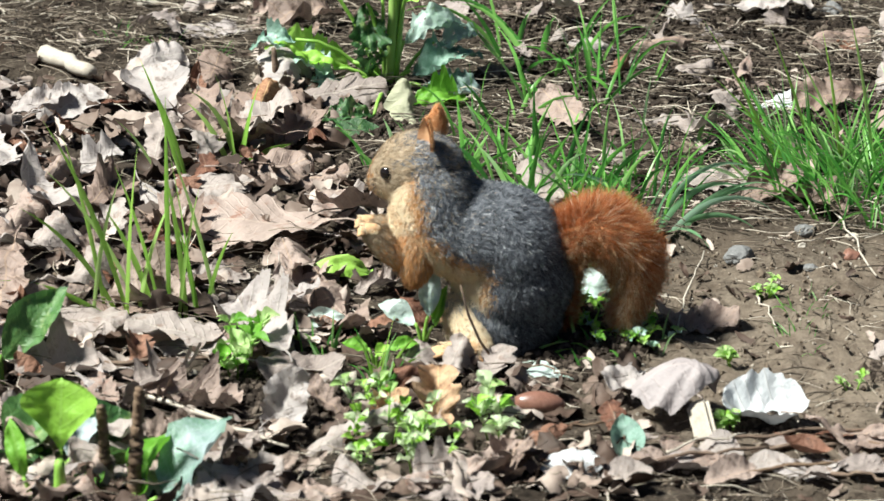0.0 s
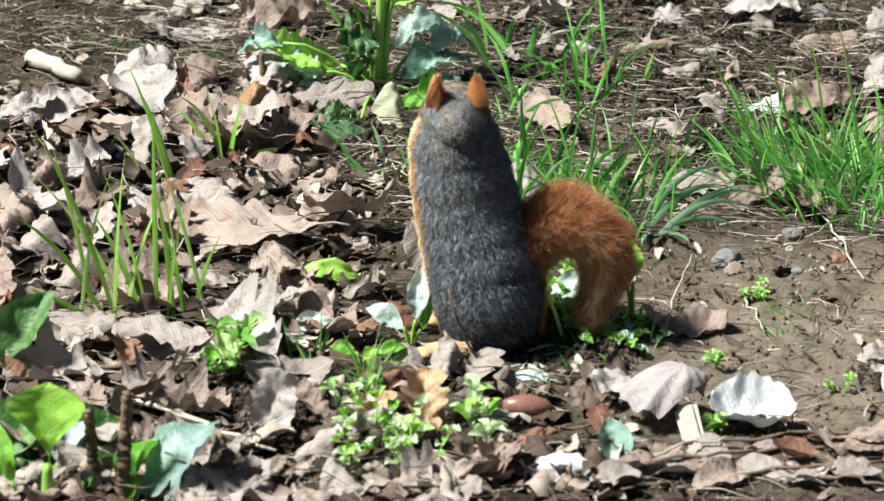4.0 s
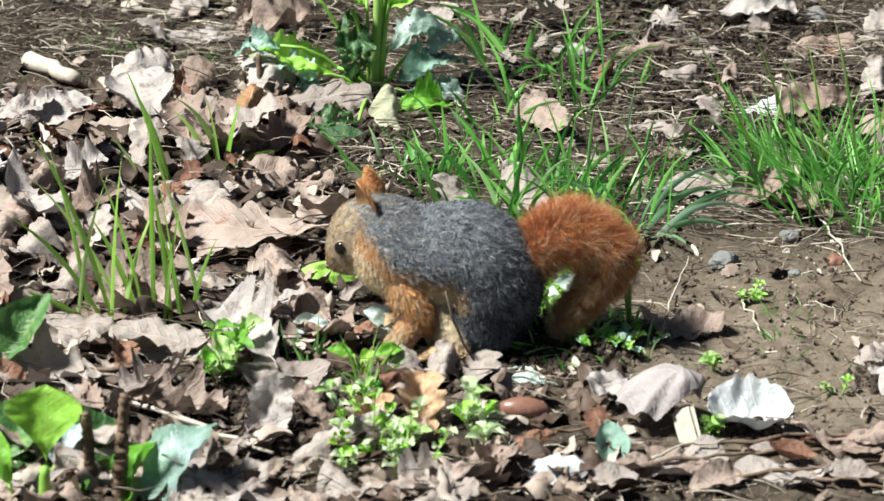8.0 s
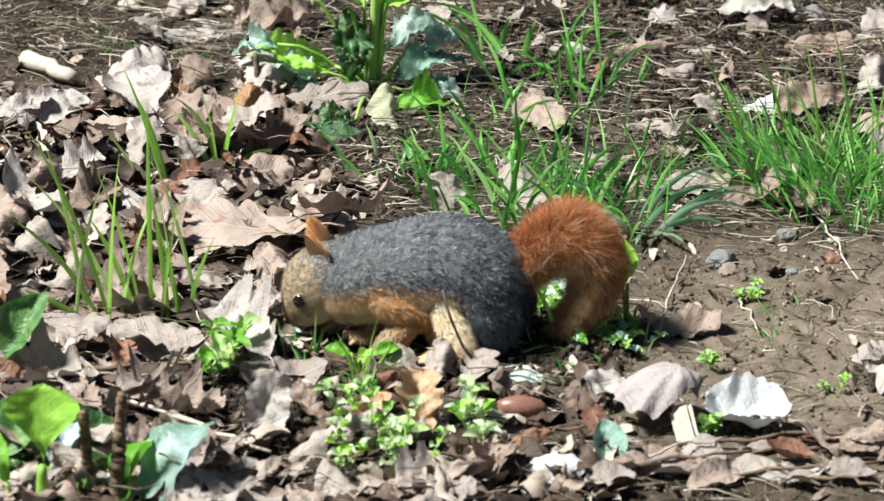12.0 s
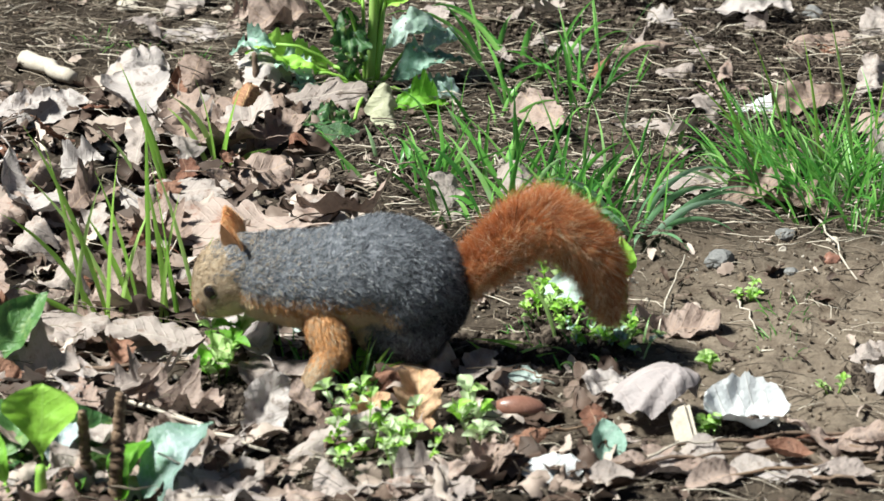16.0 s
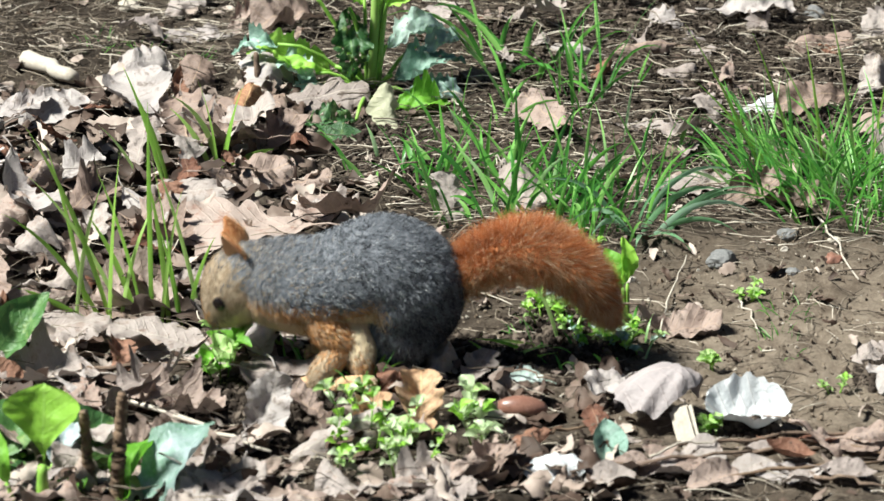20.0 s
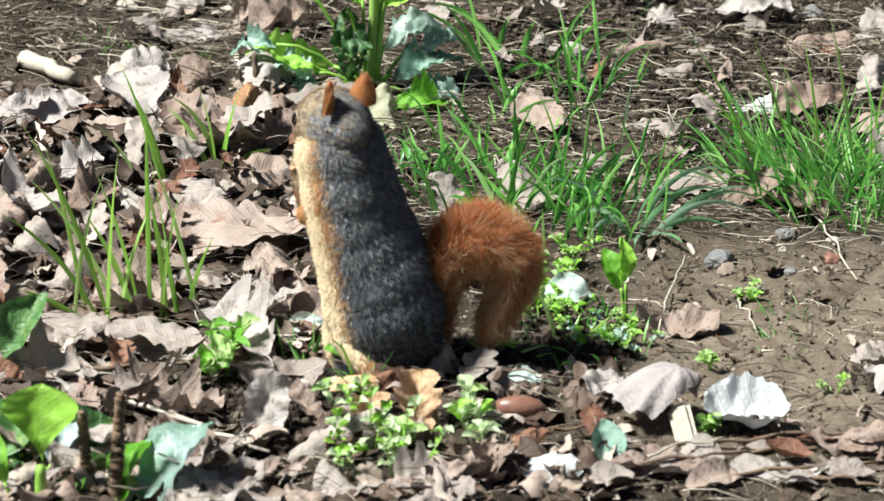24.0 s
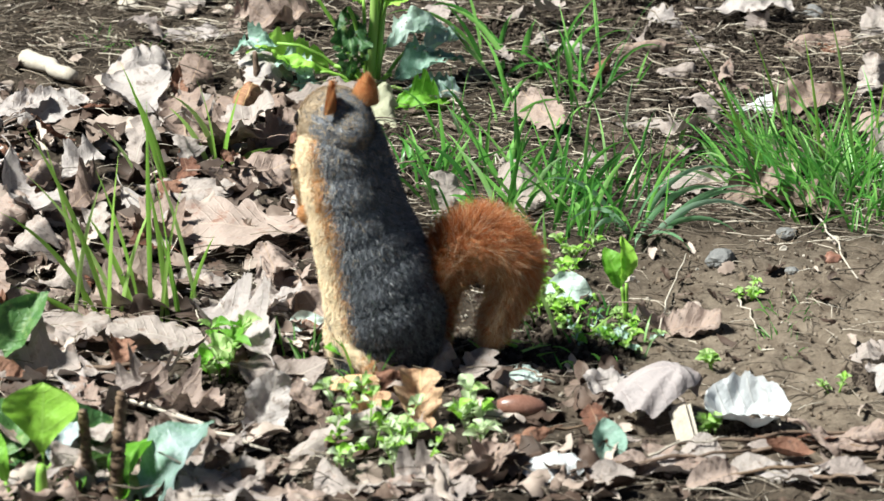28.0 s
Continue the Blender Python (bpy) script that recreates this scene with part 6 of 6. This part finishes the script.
weed(-0.293, -0.454, [(0, 0, 0.0, 0, 0.010, 0.085, 0.040, 18, 6, -10, "dark"), (0, 0, -0.01, 0, 0.008, 0.060, 0.036, 170, 8, 10, "dark"), (0, 0, 0.004, 0.004, 0.012, 0.050, 0.030, 75, 20, 0, "sheen_green")], "dark glossy weed leaves in the shade")
chickweed(-0.174, -0.268, 5, 0.026, 0.040, 0.016, 1, "low bright green chickweed", ("fresh", "green", "fresh"))
weed(-0.131, -0.189, [(0, 0, 0.004, 0, 0.012, 0.036, 0.020, 15, 10, 35, "blue"), (0, 0, -0.01, 0, 0.008, 0.022, 0.016, 190, 0, -30, "green")], "seedling with rounded green leaves", "seedling")
weed(-0.030, -0.214, [(0, 0, 0.004, 0, 0.026, 0.044, 0.018, 68, 72, 10, "blue"), (0, 0, -0.006, 0, 0.020, 0.034, 0.020, 160, 25, -30, "blue"), (0, 0, 0.008, 0, 0.018, 0.034, 0.014, 50, 62, 10, "green")], "seedling with upright pale green leaves", "seedling")
weed(0.149, -0.164, [(0, 0, 0.0, 0, 0.034, 0.038, 0.017, 100, 75, 20, "lime"), (0, 0, -0.004, 0, 0.030, 0.036, 0.020, 130, 55, -20, "green")], "upright bright green sprout", "seedling")
weed(0.128, -0.119, [(0, 0, -0.004, 0, 0.008, 0.044, 0.028, 172, 6, -40, "blue")], "bluish-green leaf lying low", "seedling")
chickweed(-0.056, -0.404, 5, 0.040, 0.046, 0.0115, 2, "spreading pale green chickweed", PALE_MIX)
chickweed(-0.082, -0.432, 3, 0.026, 0.030, 0.011, 6, "spreading pale green chickweed", PALE_MIX)
chickweed(-0.030, -0.463, 5, 0.040, 0.040, 0.0115, 3, "spreading pale green chickweed", PALE_MIX)
chickweed(-0.058, -0.342, 3, 0.020, 0.026, 0.011, 7, "small pale green chickweed", PALE_MIX)
chickweed(0.028, -0.394, 4, 0.022, 0.036, 0.015, 4, "small chickweed with pale green leaf pairs", PALE_MIX)
weed(-0.066, -0.268, [(0, 0, -0.006, 0, 0.022, 0.022, 0.012, 170, 10, -30, "green"), (0, 0, 0.01, 0, 0.022, 0.024, 0.012, 10, 10, 30, "green"), (0, 0, 0, 0, 0.016, 0.018, 0.010, 60, 10, 10, "lime")], "thin seedling with narrow leaves", "seedling")
chickweed(0.105, -0.189, 5, 0.035, 0.014, 0.008, 8, "tiny green seedlings on bare soil")
chickweed(0.147, -0.206, 6, 0.03, 0.014, 0.008, 9, "tiny green seedlings on bare soil")
chickweed(0.251, -0.119, 4, 0.014, 0.010, 0.007, 10, "tiny green seedlings on bare soil")
chickweed(0.214, -0.262, 2, 0.008, 0.012, 0.010, 11, "tiny green seedlings on bare soil")
chickweed(0.206, -0.379, 3, 0.010, 0.010, 0.010, 12, "tiny green seedlings by a leaf")
chickweed(0.083, -0.143, 4, 0.020, 0.02, 0.008, 13, "tiny green seedlings by the squirrel")
chickweed(0.306, -0.300, 2, 0.012, 0.012, 0.007, 14, "tiny green seedlings on bare soil")
chickweed(0.083, -0.160, 5, 0.024, 0.022, 0.009, 21, "small yellow-green seedlings on dark soil", ("lime", "fresh"))
chickweed(0.118, -0.203, 6, 0.030, 0.016, 0.009, 22, "low bluish-green seedlings on dark soil", ("blue", "green"))
chickweed(0.110, -0.027, 5, 0.022, 0.020, 0.008, 23, "small yellow-green seedlings by grass", ("lime", "fresh"))
chickweed(0.156, -0.212, 3, 0.018, 0.012, 0.008, 24, "tiny green seedlings on bare soil", ("blue", "fresh"))
chickweed(0.094, -0.095, 4, 0.020, 0.026, 0.010, 25, "small yellow-green seedlings on dark soil", ("lime", "fresh"))
EATEN = weed(-0.068, -0.076, [(0, 0, -0.006, 0, 0.012, 0.052, 0.021, 183, 6, -40, "lime")], "bright green leaf that the squirrel picks", "picked_leaf")



# small things on the ground
# wide far heaps (x > 0, y >= 0.30) are shade pockets laid as dark soil
CLOD_HEAPS = [(0.10, -0.195, 0.055, 700), (0.02, -0.235, 0.04, 500), (-0.135, -0.320, 0.050, 1500), (-0.165, -0.312, 0.032, 500), (0.30, 0.58, 0.10, 900), (0.16, 0.62, 0.10, 800), (0.24, 0.36, 0.09, 700), (0.10, 0.42, 0.07, 500), (0.34, 0.30, 0.06, 500), (0.345, -0.262, 0.022, 260), (-0.069, 0.267, 0.050, 1500), (-0.030, 0.194, 0.042, 1100), (-0.098, 0.180, 0.030, 600), (-0.102, 0.335, 0.030, 500), (-0.035, -0.251, 0.030, 300), (-0.098, -0.305, 0.030, 320), (0.065, -0.234, 0.034, 500), (0.034, -0.257, 0.03, 400), (0.235, -0.363, 0.02, 200), (-0.088, 0.421, 0.03, 300), (0.064, 0.553, 0.035, 300), (0.360, 0.453, 0.04, 320)]
def thin_arc(x, y, points, r, mat, label, name):
    """A thin curved stalk from its foot, through points given from there."""
    v, f = tube([(0, 0, 0), *points], [r] * len(points) + [r * 0.6], 6)
    ob = new(name, mesh_of(name, v, f, [mat]))
    ob.location = (x, y, relief(x, y))
    return tagged(ob, label, "stalk")


STALK = thin_arc(0.037, -0.265, [(-0.010, -0.002, 0.012), (-0.022, -0.004, 0.032), (-0.031, -0.006, 0.055), (-0.037, -0.008, 0.080)], 0.0011, BARK, "thin brown stalk arching up beside the squirrel", "dry_stalk")
grass_stems(0.093, -0.203, [(0, 0, 0.07, 0.0034, 12, 40, 170), (0.004, 0, 0.05, 0.003, 60, 30, 0), (-0.012, 0, 0.05, 0.0032, 70, 30, 185), (-0.02, -0.008, 0.055, 0.0034, 58, 40, 190), (0.01, 0, 0.03, 0.003, 30, 30, 60), (0.02, 0, 0.035, 0.003, 40, 30, 20)], "few low grass blades by bare soil", 21)
grass_stems(0.043, -0.234, [(0, 0, 0.05, 0.0032, 62, 45, 20), (0.004, 0, 0.035, 0.003, 50, 20, 160), (0.012, 0, 0.04, 0.003, 66, 30, 10)], "few low grass blades by bare soil", 22)
grass_stems(-0.063, -0.287, [(0, 0, 0.062, 0.0030, 10, 14, 30), (0.004, 0, 0.05, 0.0028, 22, 40, 10), (-0.004, 0, 0.045, 0.0028, 12, 20, 170), (0.008, 0, 0.035, 0.0026, 30, 60, 0)], "few thin grass blades among dry leaves", 23)


def capped_acorn(x, y, heading):
    base = tagged(new("acorn"), "glossy reddish-brown acorn lying on leaves", "acorn")
    base.location = (x, y, relief(x, y) + 0.012)
    s = np.linspace(0, 1, 12)
    v, f = tube([(0.038 * (k - 0.5), 0, 0) for k in s], [max(0.0004, 0.0095 * math.sin(math.pi * (0.06 + 0.91 * k)) ** 0.55) for k in s], 16)
    part("nut", mesh_of("nut", v, f, [ACORN]), base, pose(0, 0, 0, 0, 6, heading))
    v, f = tube([(0.0185, 0, 0), (0.021, 0, 0), (0.022, 0, 0)], [0.0012, 0.0008, 0.0001], 6)
    part("tip", mesh_of("tip", v, f, [DRYSTALK]), base, pose(0, 0, 0, 0, 6, heading))


capped_acorn(0.061, -0.348, 5)


def stick(x0, y0, z0, x1, y1, z1, r, mat, label, bend=0.004, name="twig", seed=1):
    rng = random.Random(seed)
    a, b = Vector((x0, y0, relief(x0, y0) + z0)), Vector((x1, y1, relief(x1, y1) + z1))
    pts, rad = [], []
    rough = name == "seed_stalk"
    many = 60 if rough else 8
    for i in range(many + 1):
        k = i / many
        pts.append(a.lerp(b, k) - a + Vector((rng.uniform(-1, 1), rng.uniform(-1, 1), rng.uniform(-0.3, 1))) * bend * math.sin(math.pi * k) * (0.4 if rough else 1))
        rad.append(r * (rng.uniform(0.75, 1.2) if rough else rng.uniform(0.93, 1.05) if r > 0.004 else rng.uniform(0.8, 1.15)) * (1 - 0.3 * k))
    v, f = tube(pts, rad, 8)
    ob = new(name, mesh_of(name, v, f, [mat]))
    ob.location = a
    return tagged(ob, label, "twig", "twigs")


stick(-0.241, -0.337, 0.012, -0.129, -0.419, 0.008, 0.0022, PALEWOOD, "pale thin stick lying across leaves", seed=2)
stick(-0.284, -0.282, 0.016, -0.106, -0.259, 0.012, 0.0018, BARK, "thin dark twig lying across leaves", seed=3)
stick(0.177, -0.404, 0.006, 0.332, -0.382, 0.006, 0.0017, BARK, "brown stick lying on the soil", seed=4)
stick(0.218, -0.419, 0.004, 0.336, -0.404, 0.005, 0.0019, BARK, "brown stick lying on the soil", seed=5)
stick(0.116, -0.449, 0.008, 0.231, -0.426, 0.010, 0.0018, BARK, "thin brown stick lying on dry leaves", seed=21)
stick(0.194, -0.465, 0.006, 0.326, -0.442, 0.008, 0.0016, DRYSTALK, "thin brown stick lying on dry leaves", seed=22)
stick(0.254, -0.394, 0.006, 0.336, -0.426, 0.006, 0.0014, DRYSTALK, "reddish-brown stick lying on the soil", seed=23)
stick(0.154, -0.439, 0.012, 0.215, -0.404, 0.012, 0.0010, PALEWOOD, "pale thin grass stalk on leaves", seed=24)
stick(0.273, -0.471, 0.008, 0.328, -0.483, 0.008, 0.0016, BARK, "brown stick lying on the soil", seed=25)
stick(0.049, -0.404, 0.008, 0.110, -0.376, 0.010, 0.0016, DRYSTALK, "reddish-brown stick lying on dry leaves", seed=26)
stick(0.158, -0.172, 0.003, 0.224, -0.143, 0.003, 0.0009, PALEWOOD, "pale dry grass stalk on soil", seed=27)
stick(0.175, -0.189, 0.006, 0.205, -0.033, 0.006, 0.0009, PALEWOOD, "pale dry grass stalk on soil", seed=28)
stick(0.243, -0.125, 0.003, 0.255, -0.183, 0.003, 0.0010, PALEWOOD, "pale dry grass stalk on soil", seed=29)
stick(0.256, -0.342, 0.004, 0.255, -0.394, 0.016, 0.0010, PALEWOOD, "pale dry grass stalk on soil", seed=30)
stick(0.203, 0.252, 0.004, 0.267, 0.282, 0.004, 0.0009, PALEWOOD, "pale dry grass stalk on soil", seed=31)
stick(-0.336, -0.300, 0.010, -0.284, -0.234, 0.012, 0.0012, BARK, "thin dark twig among leaves", seed=32)
stick(0.315, 0.104, 0.006, 0.345, -0.083, 0.004, 0.0011, PALEWOOD, "pale bent grass stalk on soil", seed=6)
stick(0.038, -0.265, 0.012, 0.088, -0.300, 0.012, 0.0010, BARK, "thin dark rootlet over leaves", seed=7)
stick(-0.171, 0.381, 0.0, -0.176, 0.386, 0.042, 0.0035, BARK, "short dark broken stalk standing in soil", 0.001, seed=8)
stick(-0.259, -0.483, 0.0, -0.262, -0.483, 0.066, 0.0052, DRYSTALK, "dry brown seed stalk standing upright", 0.002, "seed_stalk", 9)
stick(-0.239, -0.497, 0.0, -0.232, -0.497, 0.084, 0.0058, DRYSTALK, "dry brown seed stalk standing upright", 0.002, "seed_stalk", 10)
stick(-0.400, 0.461, 0.010, -0.349, 0.405, 0.010, 0.0095, PALEWOOD, "thick bleached piece of branch on leaves", 0.002, "branch_piece", 11)
stick(-0.105, -0.234, 0.006, -0.074, -0.203, 0.006, 0.005, BARK, "short piece of dark bark", 0.001, "bark_piece", 12)
stick(-0.081, -0.289, 0.006, -0.112, -0.289, 0.006, 0.006, PALEWOOD, "short pale wood chip", 0.001, "wood_chip", 13)


def stub(x, y, label):
    """A flat chip with rounded corners and worn edges."""
    bm = bmesh.new()
    bmesh.ops.create_cube(bm, size=1, matrix=Matrix.Diagonal((0.0175, 0.0060, 0.034, 1)))
    bmesh.ops.bevel(bm, geom=bm.edges[:], offset=0.0029, segments=4, affect="EDGES")
    for q in bm.verts:
        q.co += Vector((1, 0.5, 1)) * 0.0016 * noise.noise(q.co * 90)
        q.co.z += 0.0185
    me = bpy.data.meshes.new("wood_chip")
    bm.to_mesh(me)
    bm.free()
    me.materials.append(PALEWOOD)
    ob = new("wood_chip", me)
    ob.matrix_basis = pose(x, y, relief(x, y) + 0.001, -44, -24, -6)
    return tagged(ob, label, "wood chip")


stub(0.187, -0.398, "pale squared wood chip leaning under a curled leaf")


def dome_leaf():
    """A stiff leaf arched like a shell, torn open on one side, ribs fanning to a wavy rim; joined to it a frilled leaf with a white underside."""
    v, f = [], []
    rows, cols = 18, 72
    for i in range(rows + 1):
        for j in range(cols):
            a = 2 * math.pi * j / cols
            torn = min(1, max(0, (a - 0.9) / 0.8)) if a < math.pi else min(1, max(0, (2 * math.pi + 0.1 - a) / 0.6))
            lim = 0.68 + 0.32 * torn + 0.03 * noise.noise(Vector((4 * math.cos(a), 4 * math.sin(a), 2)))
            r = i / rows * lim
            rim = 1 + 0.05 * math.cos(9 * a) * r ** 3 + 0.04 * math.cos(15 * a + 1) * r ** 3
            rr = 0.035 * r * rim
            z = 0.045 * math.sqrt(max(0, 1 - (0.95 * r) ** 2.2)) + 0.0012 * math.cos(9 * a) * r + 0.0014 * math.cos(9 * a + 1) * r ** 3
            z += 0.0035 * noise.noise(Vector((rr * 60 * math.cos(a), rr * 60 * math.sin(a), 4)))
            v.append((rr * math.cos(a) + 0.012 * (1 - r ** 1.5), -rr * math.sin(a) * 0.85, z))
    for i in range(rows):
        for j in range(cols):
            q, p = i * cols + j, i * cols + (j + 1) % cols
            f.append((q, q + cols, p + cols, p))
    ob = new("fallen_leaf", mesh_of("shell_leaf", v, f, [LEAF["ash"]]))
    ob.matrix_basis = pose(0.164, -0.352, relief(0.164, -0.352) + 0.003, 0, 6, 0)
    tagged(ob, "pale grey dry leaf arched like a shell", "leaf", "fallen leaves")
    v, f = leaf_form(0.066, 0.052, 0, 0, 0.45, 0.7, 0.13, 8, 44, 9, 0.95, 0.40, ragged=0.07)
    ob = new("fallen_leaf", mesh_of("felt_leaf", v, f, [LEAF["white"]]))
    ob.matrix_basis = pose(0.231, -0.364, relief(0.231, -0.364) + 0.009, 0, 0, 178) @ pose(0, 0, 0, -16, -6, 0)
    tagged(ob, "curled leaf showing its white felted underside", "leaf", "fallen leaves")


dome_leaf()


def pebble(x, y, r, seed, mat, label):
    bm = bmesh.new()
    bmesh.ops.create_icosphere(bm, subdivisions=3, radius=r)
    for q in bm.verts:
        q.co *= 1 + 0.45 * noise.noise(q.co / r * 0.9 + Vector((seed, 0, 0))) + 0.12 * noise.noise(q.co / r * 3 + Vector((seed, 3, 0)))
        q.co.z *= 0.6
    me = bpy.data.meshes.new("pebble")
    bm.to_mesh(me)
    bm.free()
    me.materials.append(mat)
    ob = new("pebble", me)
    ob.location = (x, y, relief(x, y) + r * 0.35)
    return tagged(ob, label, "stone", "pebbles")


pebble(0.295, 0.024, 0.009, 1, STONE, "dark grey pebble half sunk in soil")
pebble(0.370, 0.623, 0.011, 2, STONE, "round grey pebble on soil")
pebble(-0.316, 0.655, 0.011, 3, PALEWOOD, "pale yellowish pebble on soil")
pebble(0.036, 0.584, 0.008, 4, ACORN, "ochre-brown pebble among leaves")
pebble(0.233, -0.039, 0.012, 5, STONE, "flat bluish-grey stone chip on soil")
pebble(0.207, 0.216, 0.009, 6, CRUMB, "brown clod of soil")
pebble(0.292, -0.068, 0.006, 7, STONE, "small grey pebble on soil")
pebble(0.334, 0.015, 0.005, 8, PALEWOOD, "small whitish pebble on soil")
pebble(0.328, -0.035, 0.007, 9, ACORN, "reddish brick crumb on soil")



scattered_leaves()
litter_bed()
dark_clods()


def motions():
    grounds = [(row[0], pose(row[3][0], row[1], 0)) for row in STANCES]
    walk(SQUIRREL, grounds)
    # the dry stalk that leans before it is pushed flat as it moves on
    walk(STALK, [(0, STALK.matrix_basis.copy()), (12.2, STALK.matrix_basis.copy()), (13.0, STALK.matrix_basis @ pose(0, 0, 0, 62, 0, 0)), (28, STALK.matrix_basis @ pose(0, 0, 0, 66, 0, 0))])
    # the picked leaf goes to the mouth and is eaten bit by bit
    lying = EATEN.matrix_basis.copy()
    bites = [(0, lying), (8.12, lying)]
    for row in STANCES:
        if row[0] >= 8.3:
            out = max(0.032 - 0.062 * max(0, row[0] - 8.6) / 2.9, -0.030)
            bites.append((row[0], figure(row)["head"] @ pose(out, 0, -0.011, 0, 62 if row[0] < 11 else 10, 0) @ pose(0, 0, 0, 0, 0, 180)))
    walk(EATEN, bites)
    posed = [(row[0], figure(row), pose(-row[3][0], -row[1], 0)) for row in STANCES]
    for name, ob in PIECES.items():
        walk(ob, [(t, back @ m[name]) for t, m, back in posed])


motions()
